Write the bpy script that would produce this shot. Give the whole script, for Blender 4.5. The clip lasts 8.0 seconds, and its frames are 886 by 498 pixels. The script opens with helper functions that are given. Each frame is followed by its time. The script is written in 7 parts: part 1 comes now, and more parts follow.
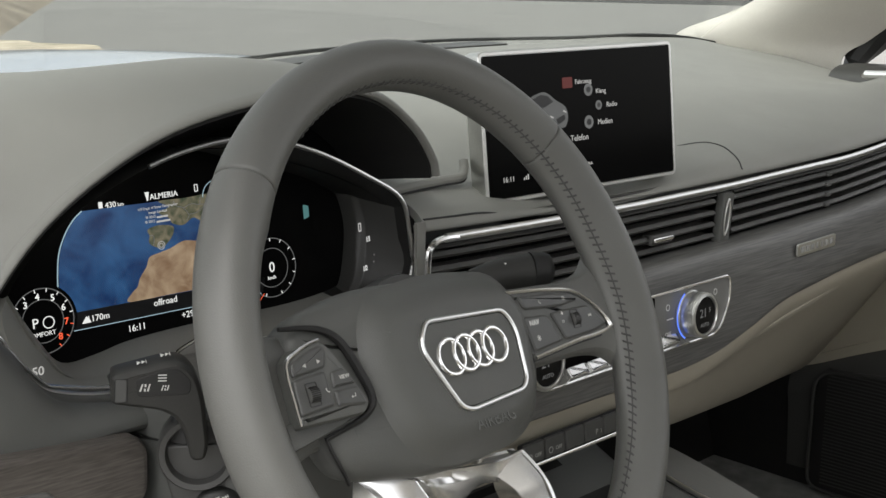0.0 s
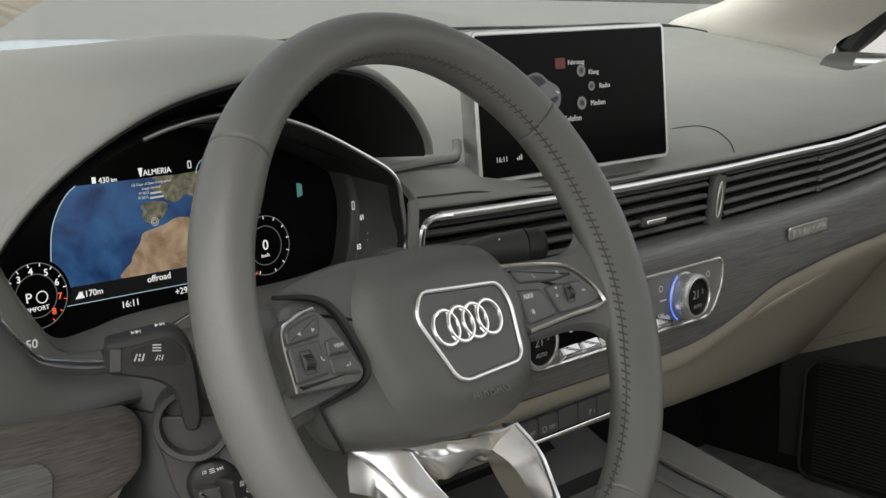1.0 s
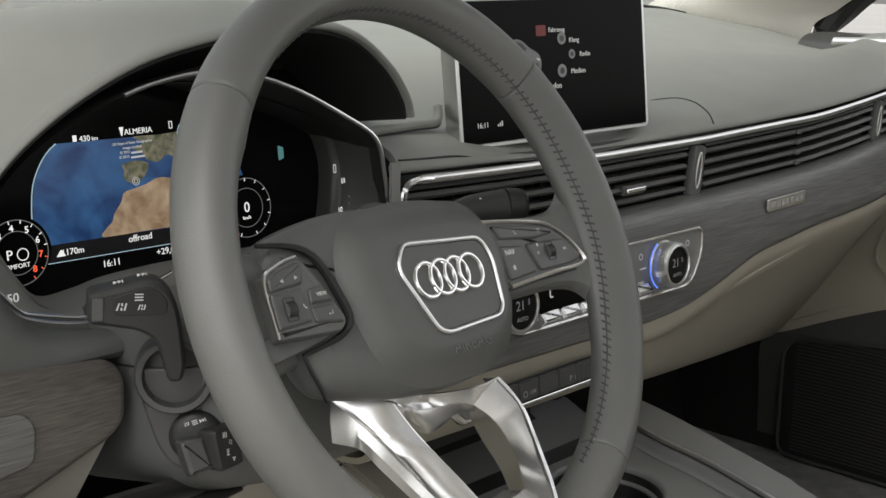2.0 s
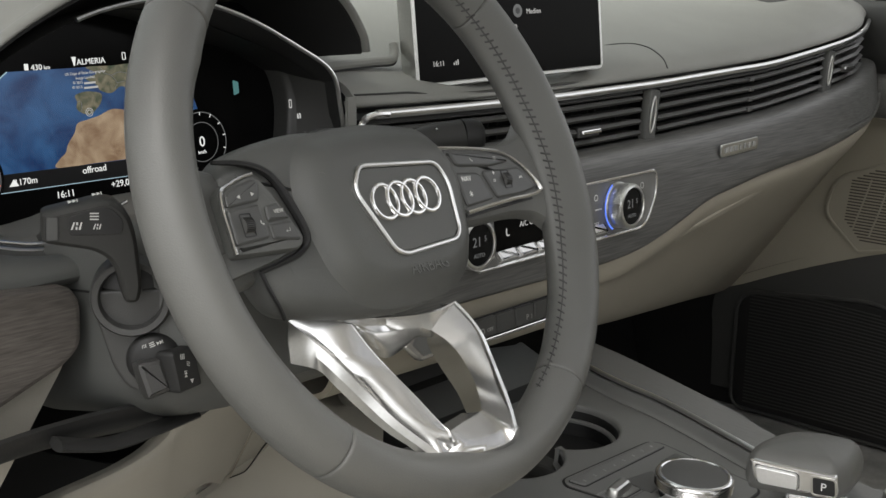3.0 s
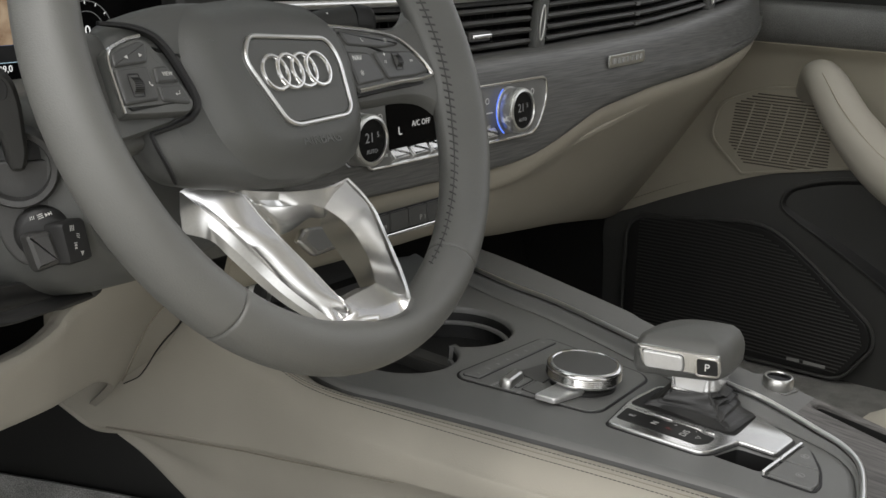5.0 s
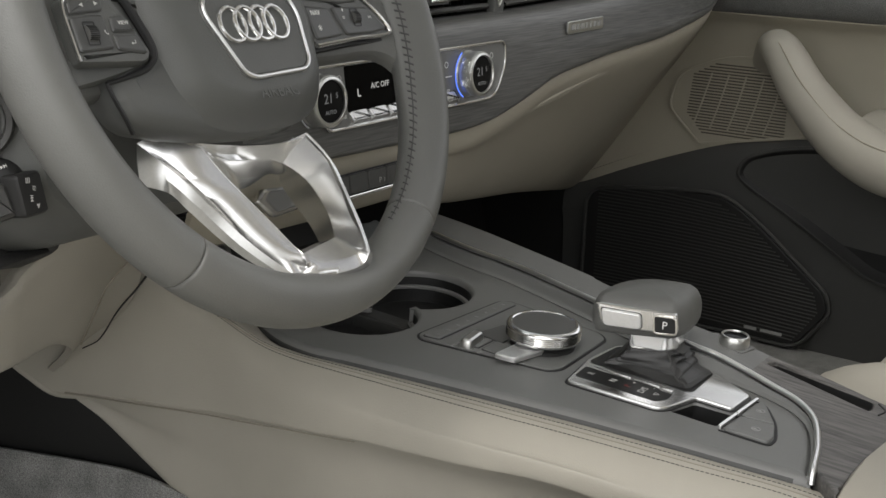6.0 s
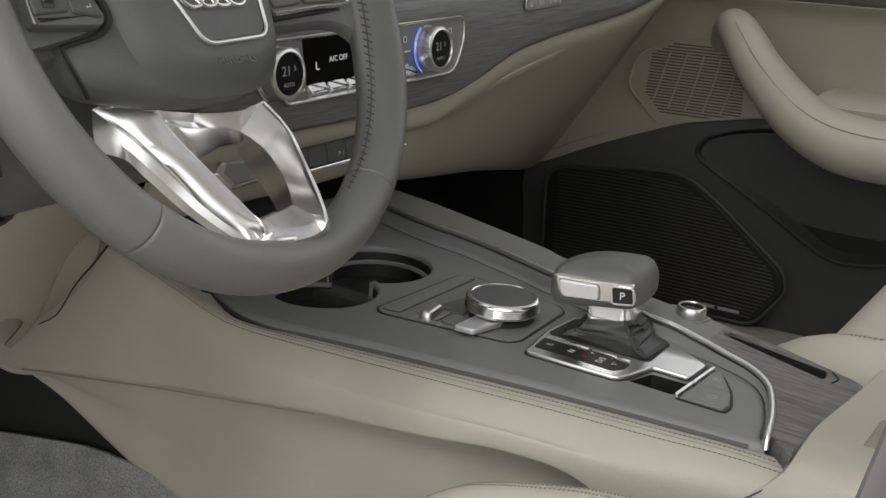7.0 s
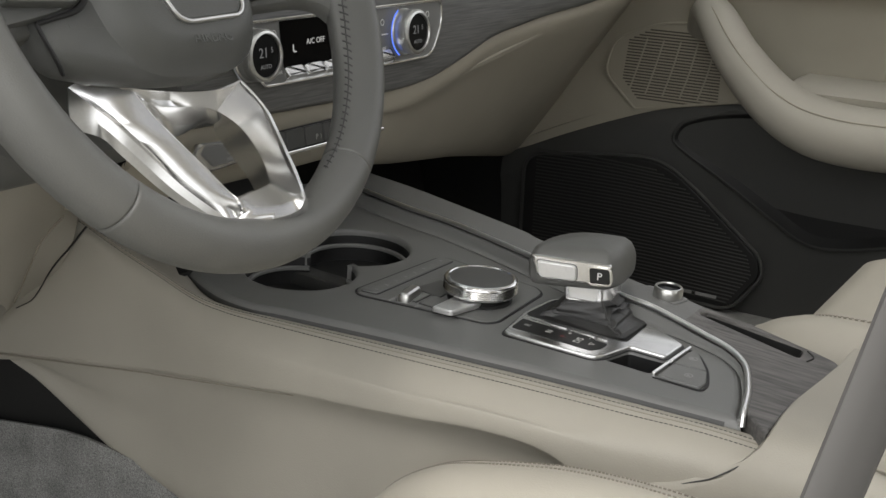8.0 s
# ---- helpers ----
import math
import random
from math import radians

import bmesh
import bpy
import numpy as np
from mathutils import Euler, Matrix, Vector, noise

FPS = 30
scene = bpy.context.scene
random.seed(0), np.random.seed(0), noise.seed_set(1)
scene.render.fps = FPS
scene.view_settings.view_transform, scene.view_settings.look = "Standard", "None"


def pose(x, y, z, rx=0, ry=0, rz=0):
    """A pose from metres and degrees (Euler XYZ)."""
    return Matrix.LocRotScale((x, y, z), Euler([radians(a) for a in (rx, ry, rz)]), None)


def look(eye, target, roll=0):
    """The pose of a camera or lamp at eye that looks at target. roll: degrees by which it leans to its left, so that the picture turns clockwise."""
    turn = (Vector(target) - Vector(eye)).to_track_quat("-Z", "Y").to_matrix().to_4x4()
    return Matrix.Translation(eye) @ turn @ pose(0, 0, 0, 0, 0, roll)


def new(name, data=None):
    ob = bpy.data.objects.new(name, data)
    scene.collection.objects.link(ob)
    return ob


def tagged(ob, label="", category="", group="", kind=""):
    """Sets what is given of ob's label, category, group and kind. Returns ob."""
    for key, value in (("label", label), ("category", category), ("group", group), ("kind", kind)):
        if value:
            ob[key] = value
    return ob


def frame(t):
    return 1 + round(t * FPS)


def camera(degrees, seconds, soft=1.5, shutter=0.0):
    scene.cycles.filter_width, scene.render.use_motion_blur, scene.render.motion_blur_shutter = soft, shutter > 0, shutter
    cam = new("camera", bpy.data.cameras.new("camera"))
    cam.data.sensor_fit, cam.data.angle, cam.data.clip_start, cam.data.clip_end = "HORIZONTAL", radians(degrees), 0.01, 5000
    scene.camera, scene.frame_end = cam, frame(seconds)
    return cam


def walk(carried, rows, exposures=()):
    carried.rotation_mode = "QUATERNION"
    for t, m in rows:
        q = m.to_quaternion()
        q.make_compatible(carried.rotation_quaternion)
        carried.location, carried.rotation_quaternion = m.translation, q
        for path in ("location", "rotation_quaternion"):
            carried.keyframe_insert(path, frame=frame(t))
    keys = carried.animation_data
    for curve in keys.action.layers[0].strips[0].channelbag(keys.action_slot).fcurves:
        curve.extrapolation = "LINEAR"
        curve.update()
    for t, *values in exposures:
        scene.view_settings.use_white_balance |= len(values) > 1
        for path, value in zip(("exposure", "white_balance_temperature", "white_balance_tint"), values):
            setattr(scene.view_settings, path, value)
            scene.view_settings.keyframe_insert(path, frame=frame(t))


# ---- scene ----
cam = camera(40.4, 8.0)
PATH = [
    (0.0, pose(-0.4693, -0.4400, 0.8270, 77.684, -0.750, -44.659)),
    (0.5, pose(-0.4710, -0.4407, 0.8204, 77.701, -0.749, -44.862)),
    (1.0, pose(-0.4729, -0.4416, 0.8119, 77.649, -0.754, -45.077)),
    (2.5, pose(-0.4824, -0.4493, 0.7754, 76.991, -0.949, -46.960)),
    (3.0, pose(-0.4857, -0.4527, 0.7608, 76.267, -1.010, -48.143)),
    (3.5, pose(-0.4894, -0.4566, 0.7480, 75.681, -1.093, -49.298)),
    (4.0, pose(-0.4930, -0.4605, 0.7343, 75.113, -1.213, -50.522)),
    (4.5, pose(-0.4963, -0.4644, 0.7239, 74.778, -1.389, -51.928)),
    (6.0, pose(-0.5035, -0.4731, 0.6997, 73.557, -1.762, -54.970)),
    (6.5, pose(-0.5053, -0.4755, 0.6940, 73.310, -1.914, -55.869)),
    (7.0, pose(-0.5068, -0.4783, 0.6892, 73.013, -2.070, -56.777)),
    (7.5, pose(-0.5080, -0.4798, 0.6854, 72.787, -2.137, -57.511)),
    (8.0, pose(-0.5097, -0.4815, 0.6823, 72.643, -2.156, -57.797)),
]
walk(cam, PATH, [(0.0, 1.52, 6640, 10), (8.0, 1.52, 6640, 10)])

# ---- light ----
world = bpy.data.worlds.new("sky")
scene.world = world
world.use_nodes = True
wn = world.node_tree
sky = wn.nodes.new("ShaderNodeTexSky")
sky.sky_type = "NISHITA"
sky.sun_disc = False
sky.sun_elevation, sky.sun_rotation = radians(64), radians(-101)
sky.air_density, sky.dust_density = 1.0, 3.0
bg = wn.nodes["Background"]
bg.inputs["Strength"].default_value = 0.15
soft = wn.nodes.new("ShaderNodeHueSaturation")
soft.inputs["Saturation"].default_value = 0.12
wn.links.new(sky.outputs[0], soft.inputs["Color"])
wn.links.new(soft.outputs[0], bg.inputs[0])
sun = new("sun", bpy.data.lights.new("sun", "SUN"))
sun.data.energy, sun.data.angle, sun.data.color = 1.1, radians(24), (1.0, 0.965, 0.92)
sun.matrix_world = look((-2.0, -0.4, 4.7), (0, 0, 0.5))


# ---- materials ----
def mat(name, color, rough=0.5, metal=0.0, grain=0.0, grain_scale=400.0, bump=0.0, bump_scale=900.0, spec=0.5,
        coat=0.0, mottle=0.0, mottle_scale=9.0, stretch=(1, 1, 1), alpha=1.0, emit=None, emit_strength=0.0):
    m = bpy.data.materials.new(name)
    m.use_nodes = True
    nt = m.node_tree
    p = nt.nodes["Principled BSDF"]
    p.inputs["Base Color"].default_value = (*color, 1)
    p.inputs["Roughness"].default_value = rough
    p.inputs["Metallic"].default_value = metal
    p.inputs["Specular IOR Level"].default_value = spec
    p.inputs["Coat Weight"].default_value = coat
    p.inputs["Coat Roughness"].default_value = 0.08
    if emit:
        p.inputs["Emission Color"].default_value = (*emit, 1)
        p.inputs["Emission Strength"].default_value = emit_strength
    if grain or mottle or bump:
        tc = nt.nodes.new("ShaderNodeTexCoord")
        mp = nt.nodes.new("ShaderNodeMapping")
        mp.inputs["Scale"].default_value = stretch
        nt.links.new(tc.outputs["Object"], mp.inputs["Vector"])
    if grain or mottle:
        last = None
        for amount, sc in ((grain, grain_scale), (mottle, mottle_scale)):
            if not amount:
                continue
            n = nt.nodes.new("ShaderNodeTexNoise")
            n.inputs["Scale"].default_value = sc
            n.inputs["Detail"].default_value = 4
            nt.links.new(mp.outputs[0], n.inputs["Vector"])
            r = nt.nodes.new("ShaderNodeMapRange")
            r.inputs["From Min"].default_value, r.inputs["From Max"].default_value = 0.3, 0.7
            r.inputs["To Min"].default_value, r.inputs["To Max"].default_value = 1 - amount, 1 + amount
            nt.links.new(n.outputs[0], r.inputs["Value"])
            mx = nt.nodes.new("ShaderNodeMix")
            mx.data_type, mx.blend_type = "RGBA", "MULTIPLY"
            mx.inputs["Factor"].default_value = 1
            if last:
                nt.links.new(last, mx.inputs["A"])
            else:
                mx.inputs["A"].default_value = (*color, 1)
            nt.links.new(r.outputs[0], mx.inputs["B"])
            last = mx.outputs["Result"]
        nt.links.new(last, p.inputs["Base Color"])
    if bump:
        n = nt.nodes.new("ShaderNodeTexNoise")
        n.inputs["Scale"].default_value = bump_scale
        n.inputs["Detail"].default_value = 3
        nt.links.new(mp.outputs[0], n.inputs["Vector"])
        b = nt.nodes.new("ShaderNodeBump")
        b.inputs["Strength"].default_value = bump
        b.inputs["Distance"].default_value = 0.0006
        nt.links.new(n.outputs[0], b.inputs["Height"])
        nt.links.new(b.outputs[0], p.inputs["Normal"])
    return m


M_PAD = mat("grey_soft_plastic", (0.225, 0.225, 0.208), 0.62, bump=0.35, bump_scale=1400, mottle=0.05, mottle_scale=14)
M_LEATHER = mat("grey_leather", (0.108, 0.109, 0.102), 0.46, bump=0.3, bump_scale=1100, mottle=0.06, mottle_scale=20)
M_HUB = mat("grey_fine_plastic", (0.080, 0.082, 0.077), 0.5, bump=0.35, bump_scale=1700, mottle=0.04)
M_DARK = mat("dark_grey_plastic", (0.04, 0.04, 0.038), 0.45, bump=0.25, bump_scale=1500, mottle=0.05)
M_BLACK = mat("black_plastic", (0.017, 0.017, 0.0165), 0.5, spec=0.35, bump=0.15, mottle=0.1)
M_GLOSS = mat("black_gloss", (0.005, 0.005, 0.005), 0.12, spec=0.04)
M_CREAM = mat("cream_leather", (0.357, 0.336, 0.284), 0.55, bump=0.35, bump_scale=800, mottle=0.05, mottle_scale=10)
# darker and warmer than cream_leather: the door side's shade is in the colour
M_CREAMP = mat("cream_soft_plastic", (0.335, 0.308, 0.247), 0.6, bump=0.3, bump_scale=1300, mottle=0.04)
M_CHROME = mat("satin_chrome", (0.86, 0.86, 0.85), 0.2, 1.0, grain=0.03, grain_scale=700)
M_FRAME = mat("satin_frame_silver", (0.66, 0.66, 0.65), 0.3, 1.0, grain=0.03, grain_scale=700)
M_SILVER = mat("satin_silver", (0.62, 0.62, 0.6), 0.32, 1.0, grain=0.04, grain_scale=500)
M_CARPET = mat("grey_carpet", (0.20, 0.20, 0.19), 0.95, grain=0.5, grain_scale=900, bump=1.0, bump_scale=500, mottle=0.25, mottle_scale=30)
M_CONS = mat("console_grey", (0.155, 0.156, 0.150), 0.42, bump=0.2, bump_scale=1600, mottle=0.05)
M_WOOD = mat("grey_oak", (0.078, 0.070, 0.063), 0.45, grain=0.34, grain_scale=120, bump=0.5, bump_scale=120, mottle=0.2, mottle_scale=6, stretch=(0.5, 6, 9))
M_TRIM = mat("brushed_grey_trim", (0.105, 0.105, 0.100), 0.45, 0.0, grain=0.35, grain_scale=90, stretch=(0.25, 8, 8), mottle=0.08)
M_RAILC = mat("rail_chrome", (0.86, 0.86, 0.85), 0.3, 1.0, grain=0.03, grain_scale=700)
M_WHITE = mat("white_print", (0.75, 0.75, 0.73), 0.5)
# blue in the paint stands in for the sky it reflects
M_PAINT = mat("sky_tinted_car_paint", (0.10, 0.15, 0.24), 0.15, 0.3, coat=0.6)
M_GROUND = mat("pale_ground", (0.185, 0.182, 0.172), 0.9, grain=0.06, grain_scale=6, mottle=0.08, mottle_scale=0.4)
M_SUNPATCH = mat("sunlit_patch_pale", (0.42, 0.37, 0.28), 0.95, grain=0.3, grain_scale=1.5, mottle=0.35, mottle_scale=0.5)
M_BANK = mat("brown_earth", (0.20, 0.17, 0.13), 0.95, grain=0.3, grain_scale=2, mottle=0.3, mottle_scale=0.2)
M_HUBD = mat("pressed_lettering_grey", (0.075, 0.076, 0.072), 0.5)
M_KEY = mat("key_grey", (0.055, 0.056, 0.054), 0.42, bump=0.15, bump_scale=1700)
# darker cream for seams, and for shade painted at the crease and lid
M_CREAMD = mat("cream_seam_and_shade", (0.24, 0.215, 0.175), 0.7)
M_SLOT = mat("grille_slot_brown", (0.085, 0.075, 0.060), 0.8)
M_DARK2 = mat("charcoal_door_plastic", (0.060, 0.060, 0.057), 0.5, spec=0.35, bump=0.3, bump_scale=1300, mottle=0.06)
M_BOOT = mat("dark_gaiter_leather", (0.035, 0.035, 0.034), 0.42, bump=0.4, bump_scale=700)
M_BELT = mat("plain_strap_grey", (0.085, 0.082, 0.078), 0.7, mottle=0.04)
M_WOOD2 = mat("grey_oak_along", (0.105, 0.10, 0.094), 0.48, grain=0.5, grain_scale=55, bump=0.5, bump_scale=110, mottle=0.15, mottle_scale=8, stretch=(6, 0.6, 6))
# the rail: matt grey in front, open-pored wood behind a clean cut across it
M_RAIL = M_WOOD2.copy()
M_RAIL.name = "grey_rail_with_wood"
rn = M_RAIL.node_tree
rp = rn.nodes["Principled BSDF"]
grain_out = rp.inputs["Base Color"].links[0].from_socket
r_tc, r_sep, r_cut, r_mix = (rn.nodes.new(k) for k in ("ShaderNodeTexCoord", "ShaderNodeSeparateXYZ", "ShaderNodeMath", "ShaderNodeMix"))
r_cut.operation = "GREATER_THAN"
r_cut.inputs[1].default_value = -0.176
r_mix.data_type = "RGBA"
r_mix.inputs["B"].default_value = (0.150, 0.151, 0.146, 1)
rn.links.new(r_tc.outputs["Object"], r_sep.inputs[0])
rn.links.new(r_sep.outputs["Y"], r_cut.inputs[0])
rn.links.new(r_cut.outputs[0], r_mix.inputs["Factor"])
rn.links.new(grain_out, r_mix.inputs["A"])
rn.links.new(r_mix.outputs["Result"], rp.inputs["Base Color"])
M_DIMW = mat("soft_white_print", (0.48, 0.48, 0.46), 0.5)
# near-black: paints shade into wells, trays and the door pocket, also fills gaps
M_DEEP = mat("recess_shade_black", (0.008, 0.008, 0.008), 0.5, bump=0.1)
M_STITCHS = mat("brown_thread", (0.21, 0.19, 0.16), 0.7)
M_STITCHD = mat("dark_thread", (0.05, 0.05, 0.048), 0.7)
# paler than the cream trim, to stand in for sun bounce on the pillars
M_FABRIC = mat("brightened_headliner_fabric", (0.60, 0.575, 0.52), 0.9, grain=0.06, grain_scale=900, bump=0.3, bump_scale=900, mottle=0.03)
M_SLAT = mat("vent_slat_grey", (0.085, 0.085, 0.081), 0.4, bump=0.15, bump_scale=1500)
M_DIM = mat("dim_display_grey", (0.02, 0.02, 0.02), 0.4, emit=(0.35, 0.36, 0.36), emit_strength=0.11)
M_GLYPH = mat("display_white", (0.02, 0.02, 0.02), 0.4, emit=(0.85, 0.87, 0.86), emit_strength=0.34)
M_GLYPH2 = mat("display_soft_white", (0.02, 0.02, 0.02), 0.4, emit=(0.8, 0.8, 0.78), emit_strength=0.18)
M_GLOW = mat("display_pale_blue", (0.02, 0.02, 0.02), 0.4, emit=(0.45, 0.65, 0.75), emit_strength=0.25)
M_RED = mat("display_red", (0.02, 0.0, 0.0), 0.4, emit=(0.9, 0.12, 0.05), emit_strength=0.4)
M_REDBOX = mat("display_dim_red", (0.02, 0.0, 0.0), 0.4, emit=(0.55, 0.05, 0.03), emit_strength=0.05)
M_TEAL = mat("display_teal", (0.0, 0.02, 0.02), 0.4, emit=(0.2, 0.5, 0.5), emit_strength=0.12)
M_BLUE = mat("blue_light", (0.0, 0.0, 0.02), 0.4, emit=(0.10, 0.22, 1.0), emit_strength=0.5)
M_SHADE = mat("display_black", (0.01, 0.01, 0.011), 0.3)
M_CARPIC = mat("display_car_grey", (0.02, 0.02, 0.02), 0.4, emit=(0.25, 0.26, 0.26), emit_strength=0.11)
M_DIMP = mat("grey_print", (0.32, 0.32, 0.31), 0.5)


def screen_map(name, a, b, scale, strength, detail=6):
    """A lit display surface that varies between two colours."""
    m = mat(name, (0.01, 0.01, 0.012), 0.25)
    nt = m.node_tree
    tc, n, r = nt.nodes.new("ShaderNodeTexCoord"), nt.nodes.new("ShaderNodeTexNoise"), nt.nodes.new("ShaderNodeValToRGB")
    n.inputs["Scale"].default_value, n.inputs["Detail"].default_value, n.inputs["Distortion"].default_value = scale, detail, 0.6
    r.color_ramp.elements[0].position, r.color_ramp.elements[1].position = 0.3, 0.72
    r.color_ramp.elements[0].color, r.color_ramp.elements[1].color = (*a, 1), (*b, 1)
    nt.links.new(tc.outputs["Object"], n.inputs["Vector"])
    nt.links.new(n.outputs[0], r.inputs[0])
    p = nt.nodes["Principled BSDF"]
    nt.links.new(r.outputs[0], p.inputs["Emission Color"])
    p.inputs["Emission Strength"].default_value = strength
    return m


M_SEA = screen_map("map_sea", (0.003, 0.028, 0.14), (0.05, 0.19, 0.46), 42, 0.17, 9)
M_SAND = screen_map("map_sand", (0.30, 0.18, 0.10), (0.66, 0.50, 0.33), 75, 0.20, 9)
M_LAND = screen_map("map_land", (0.03, 0.07, 0.03), (0.42, 0.36, 0.24), 150, 0.17, 9)

M_FACE = mat("knob_face_black", (0.008, 0.008, 0.008), 0.35, spec=0.12)
M_GLASS = bpy.data.materials.new("tinted_glass")
M_GLASS.use_nodes = True
gt = M_GLASS.node_tree
for n_ in list(gt.nodes):
    if n_.type != "OUTPUT_MATERIAL":
        gt.nodes.remove(n_)
tr_, gs_, mx_ = (gt.nodes.new(k) for k in ("ShaderNodeBsdfTransparent", "ShaderNodeBsdfGlossy", "ShaderNodeMixShader"))
tr_.inputs["Color"].default_value = (0.76, 0.78, 0.77, 1)
gs_.inputs["Roughness"].default_value = 0.02
mx_.inputs[0].default_value = 0.07
gt.links.new(tr_.outputs[0], mx_.inputs[1])
gt.links.new(gs_.outputs[0], mx_.inputs[2])
gt.links.new(mx_.outputs[0], next(n_ for n_ in gt.nodes if n_.type == "OUTPUT_MATERIAL").inputs[0])

M_ROOFGLASS = M_GLASS.copy()
M_ROOFGLASS.name = "added_roof_glass"
next(n_ for n_ in M_ROOFGLASS.node_tree.nodes if n_.type == "BSDF_TRANSPARENT").inputs["Color"].default_value = (0.62, 0.62, 0.62, 1)
M_LINE = mat("soft_satin_silver", (0.80, 0.80, 0.79), 0.45, 1.0, grain=0.03, grain_scale=400)
M_STALK = mat("black_stalk_plastic", (0.030, 0.030, 0.028), 0.5, bump=0.15, spec=0.25)
M_SPOKE = mat("brushed_aluminium", (0.82, 0.82, 0.81), 0.27, 1.0, grain=0.025, grain_scale=260, stretch=(1, 0.15, 1))

# ---- helpers ----
WORLD = {}


def thing(name, at, label, category, group="", kind=""):
    ob = new(name)
    ob.empty_display_size = 0.05
    ob.location = at
    WORLD[ob] = Matrix.Translation(at)
    return tagged(ob, label, category, group, kind)


def part(name, me, material, parent=None, label="", M=None, sharp=35):
    """A mesh (or bmesh) as one object under a thing or part; M places it in the world."""
    if isinstance(me, bmesh.types.BMesh):
        bm = me
        me = bpy.data.meshes.new(name)
        bm.to_mesh(me)
        bm.free()
    if not me.materials:
        me.materials.append(material)
        me.shade_smooth()
        me.set_sharp_from_angle(angle=radians(sharp))
        me.polygons.foreach_set("use_smooth", [p.loop_total == 4 for p in me.polygons])
    ob = new(name, me)
    M = M or Matrix()
    if parent is not None:
        ob.parent = parent
        ob.matrix_parent_inverse = WORLD[parent].inverted()
    ob.matrix_basis = M
    WORLD[ob] = M
    if label:
        tagged(ob, label)
    return ob


def mesh(verts, faces, name="m"):
    me = bpy.data.meshes.new(name)
    me.from_pydata([tuple(v) for v in verts], [], faces)
    bm = bmesh.new()
    bm.from_mesh(me)
    bmesh.ops.remove_doubles(bm, verts=bm.verts, dist=1e-6)
    bmesh.ops.recalc_face_normals(bm, faces=bm.faces)
    bm.to_mesh(me)
    bm.free()
    return me


def spline(pts, n, closed=False):
    """Catmull-Rom through pts, n samples evenly by control span."""
    P = [np.array(p, float) for p in pts]
    k = len(P)
    if closed:
        P = [P[-1]] + P + P[:2]
        spans = k
    else:
        P = [2 * P[0] - P[1]] + P + [2 * P[-1] - P[-2]]
        spans = k - 1
    out = []
    for i in range(n):
        s = i / n * spans if closed else i / (n - 1) * spans
        j = min(int(s), spans - 1)
        t = s - j
        a, b, c, d = P[j:j + 4]
        out.append(0.5 * (2 * b + (c - a) * t + (2 * a - 5 * b + 4 * c - d) * t * t + (3 * b - a - 3 * c + d) * t ** 3))
    return out


def skin(rows, close_u=False, close_v=False, cap=False):
    """Quads over a grid of rows of points."""
    nu, nv = len(rows), len(rows[0])
    verts = [p for r in rows for p in r]
    faces = []
    for i in range(nu if close_u else nu - 1):
        for j in range(nv if close_v else nv - 1):
            a, b = i, (i + 1) % nu
            c, d = j, (j + 1) % nv
            faces.append((a * nv + c, a * nv + d, b * nv + d, b * nv + c))
    if cap:
        faces.append(tuple(range(nv)))
        faces.append(tuple((nu - 1) * nv + j for j in range(nv)))
    return mesh(verts, faces)


def surf(sections, nu=24, nv=24, thick=0.004, sharp_v=False):
    """A sheet with thickness through cross-sections that have the same number of control points."""
    if sharp_v:
        rows = [[np.array(p, float) for p in s] for s in sections]
    else:
        rows = [spline(s, nv) for s in sections]
    cols = [spline([r[j] for r in rows], nu) for j in range(len(rows[0]))]
    g = np.array(cols).transpose(1, 0, 2)
    du, dv = np.gradient(g, axis=0), np.gradient(g, axis=1)
    n = np.cross(du, dv)
    n /= np.linalg.norm(n, axis=2, keepdims=True) + 1e-12
    back = g - n * thick
    nu, nv = g.shape[:2]
    verts = [*g.reshape(-1, 3), *back.reshape(-1, 3)]
    o = nu * nv
    f = []
    for i in range(nu - 1):
        for j in range(nv - 1):
            q = (i * nv + j, i * nv + j + 1, (i + 1) * nv + j + 1, (i + 1) * nv + j)
            f += [q, tuple(o + k for k in reversed(q))]
    for i in range(nu - 1):
        for j in (0, nv - 1):
            a, b = i * nv + j, (i + 1) * nv + j
            f.append((a, b, o + b, o + a))
    for j in range(nv - 1):
        for i in (0, nu - 1):
            a, b = i * nv + j, i * nv + j + 1
            f.append((a, b, o + b, o + a))
    return mesh(verts, f)


def tube(path, radius, n=60, seg=10, closed=False, flat=1.0, up=(0, 0, 1), cap=True, raw=False):
    """A tube along a path; radius a number or a function of 0..1; flat squeezes it along up."""
    P = [np.array(p, float) for p in path] if raw else spline(path, n, closed)
    n = len(P)
    rows = []
    up = np.array(up, float)
    for i, p in enumerate(P):
        if closed:
            t = P[(i + 1) % n] - P[i - 1]
        else:
            t = P[min(i + 1, n - 1)] - P[max(i - 1, 0)]
        t = t / np.linalg.norm(t)
        s = np.cross(t, up)
        s /= np.linalg.norm(s) + 1e-12
        v = np.cross(s, t)
        r = radius(i / (n - 1)) if callable(radius) else radius
        rows.append([p + r * (math.cos(a) * s + flat * math.sin(a) * v) for a in np.linspace(0, 2 * math.pi, seg, endpoint=False)])
    return skin(rows, close_u=closed, close_v=True, cap=cap and not closed)


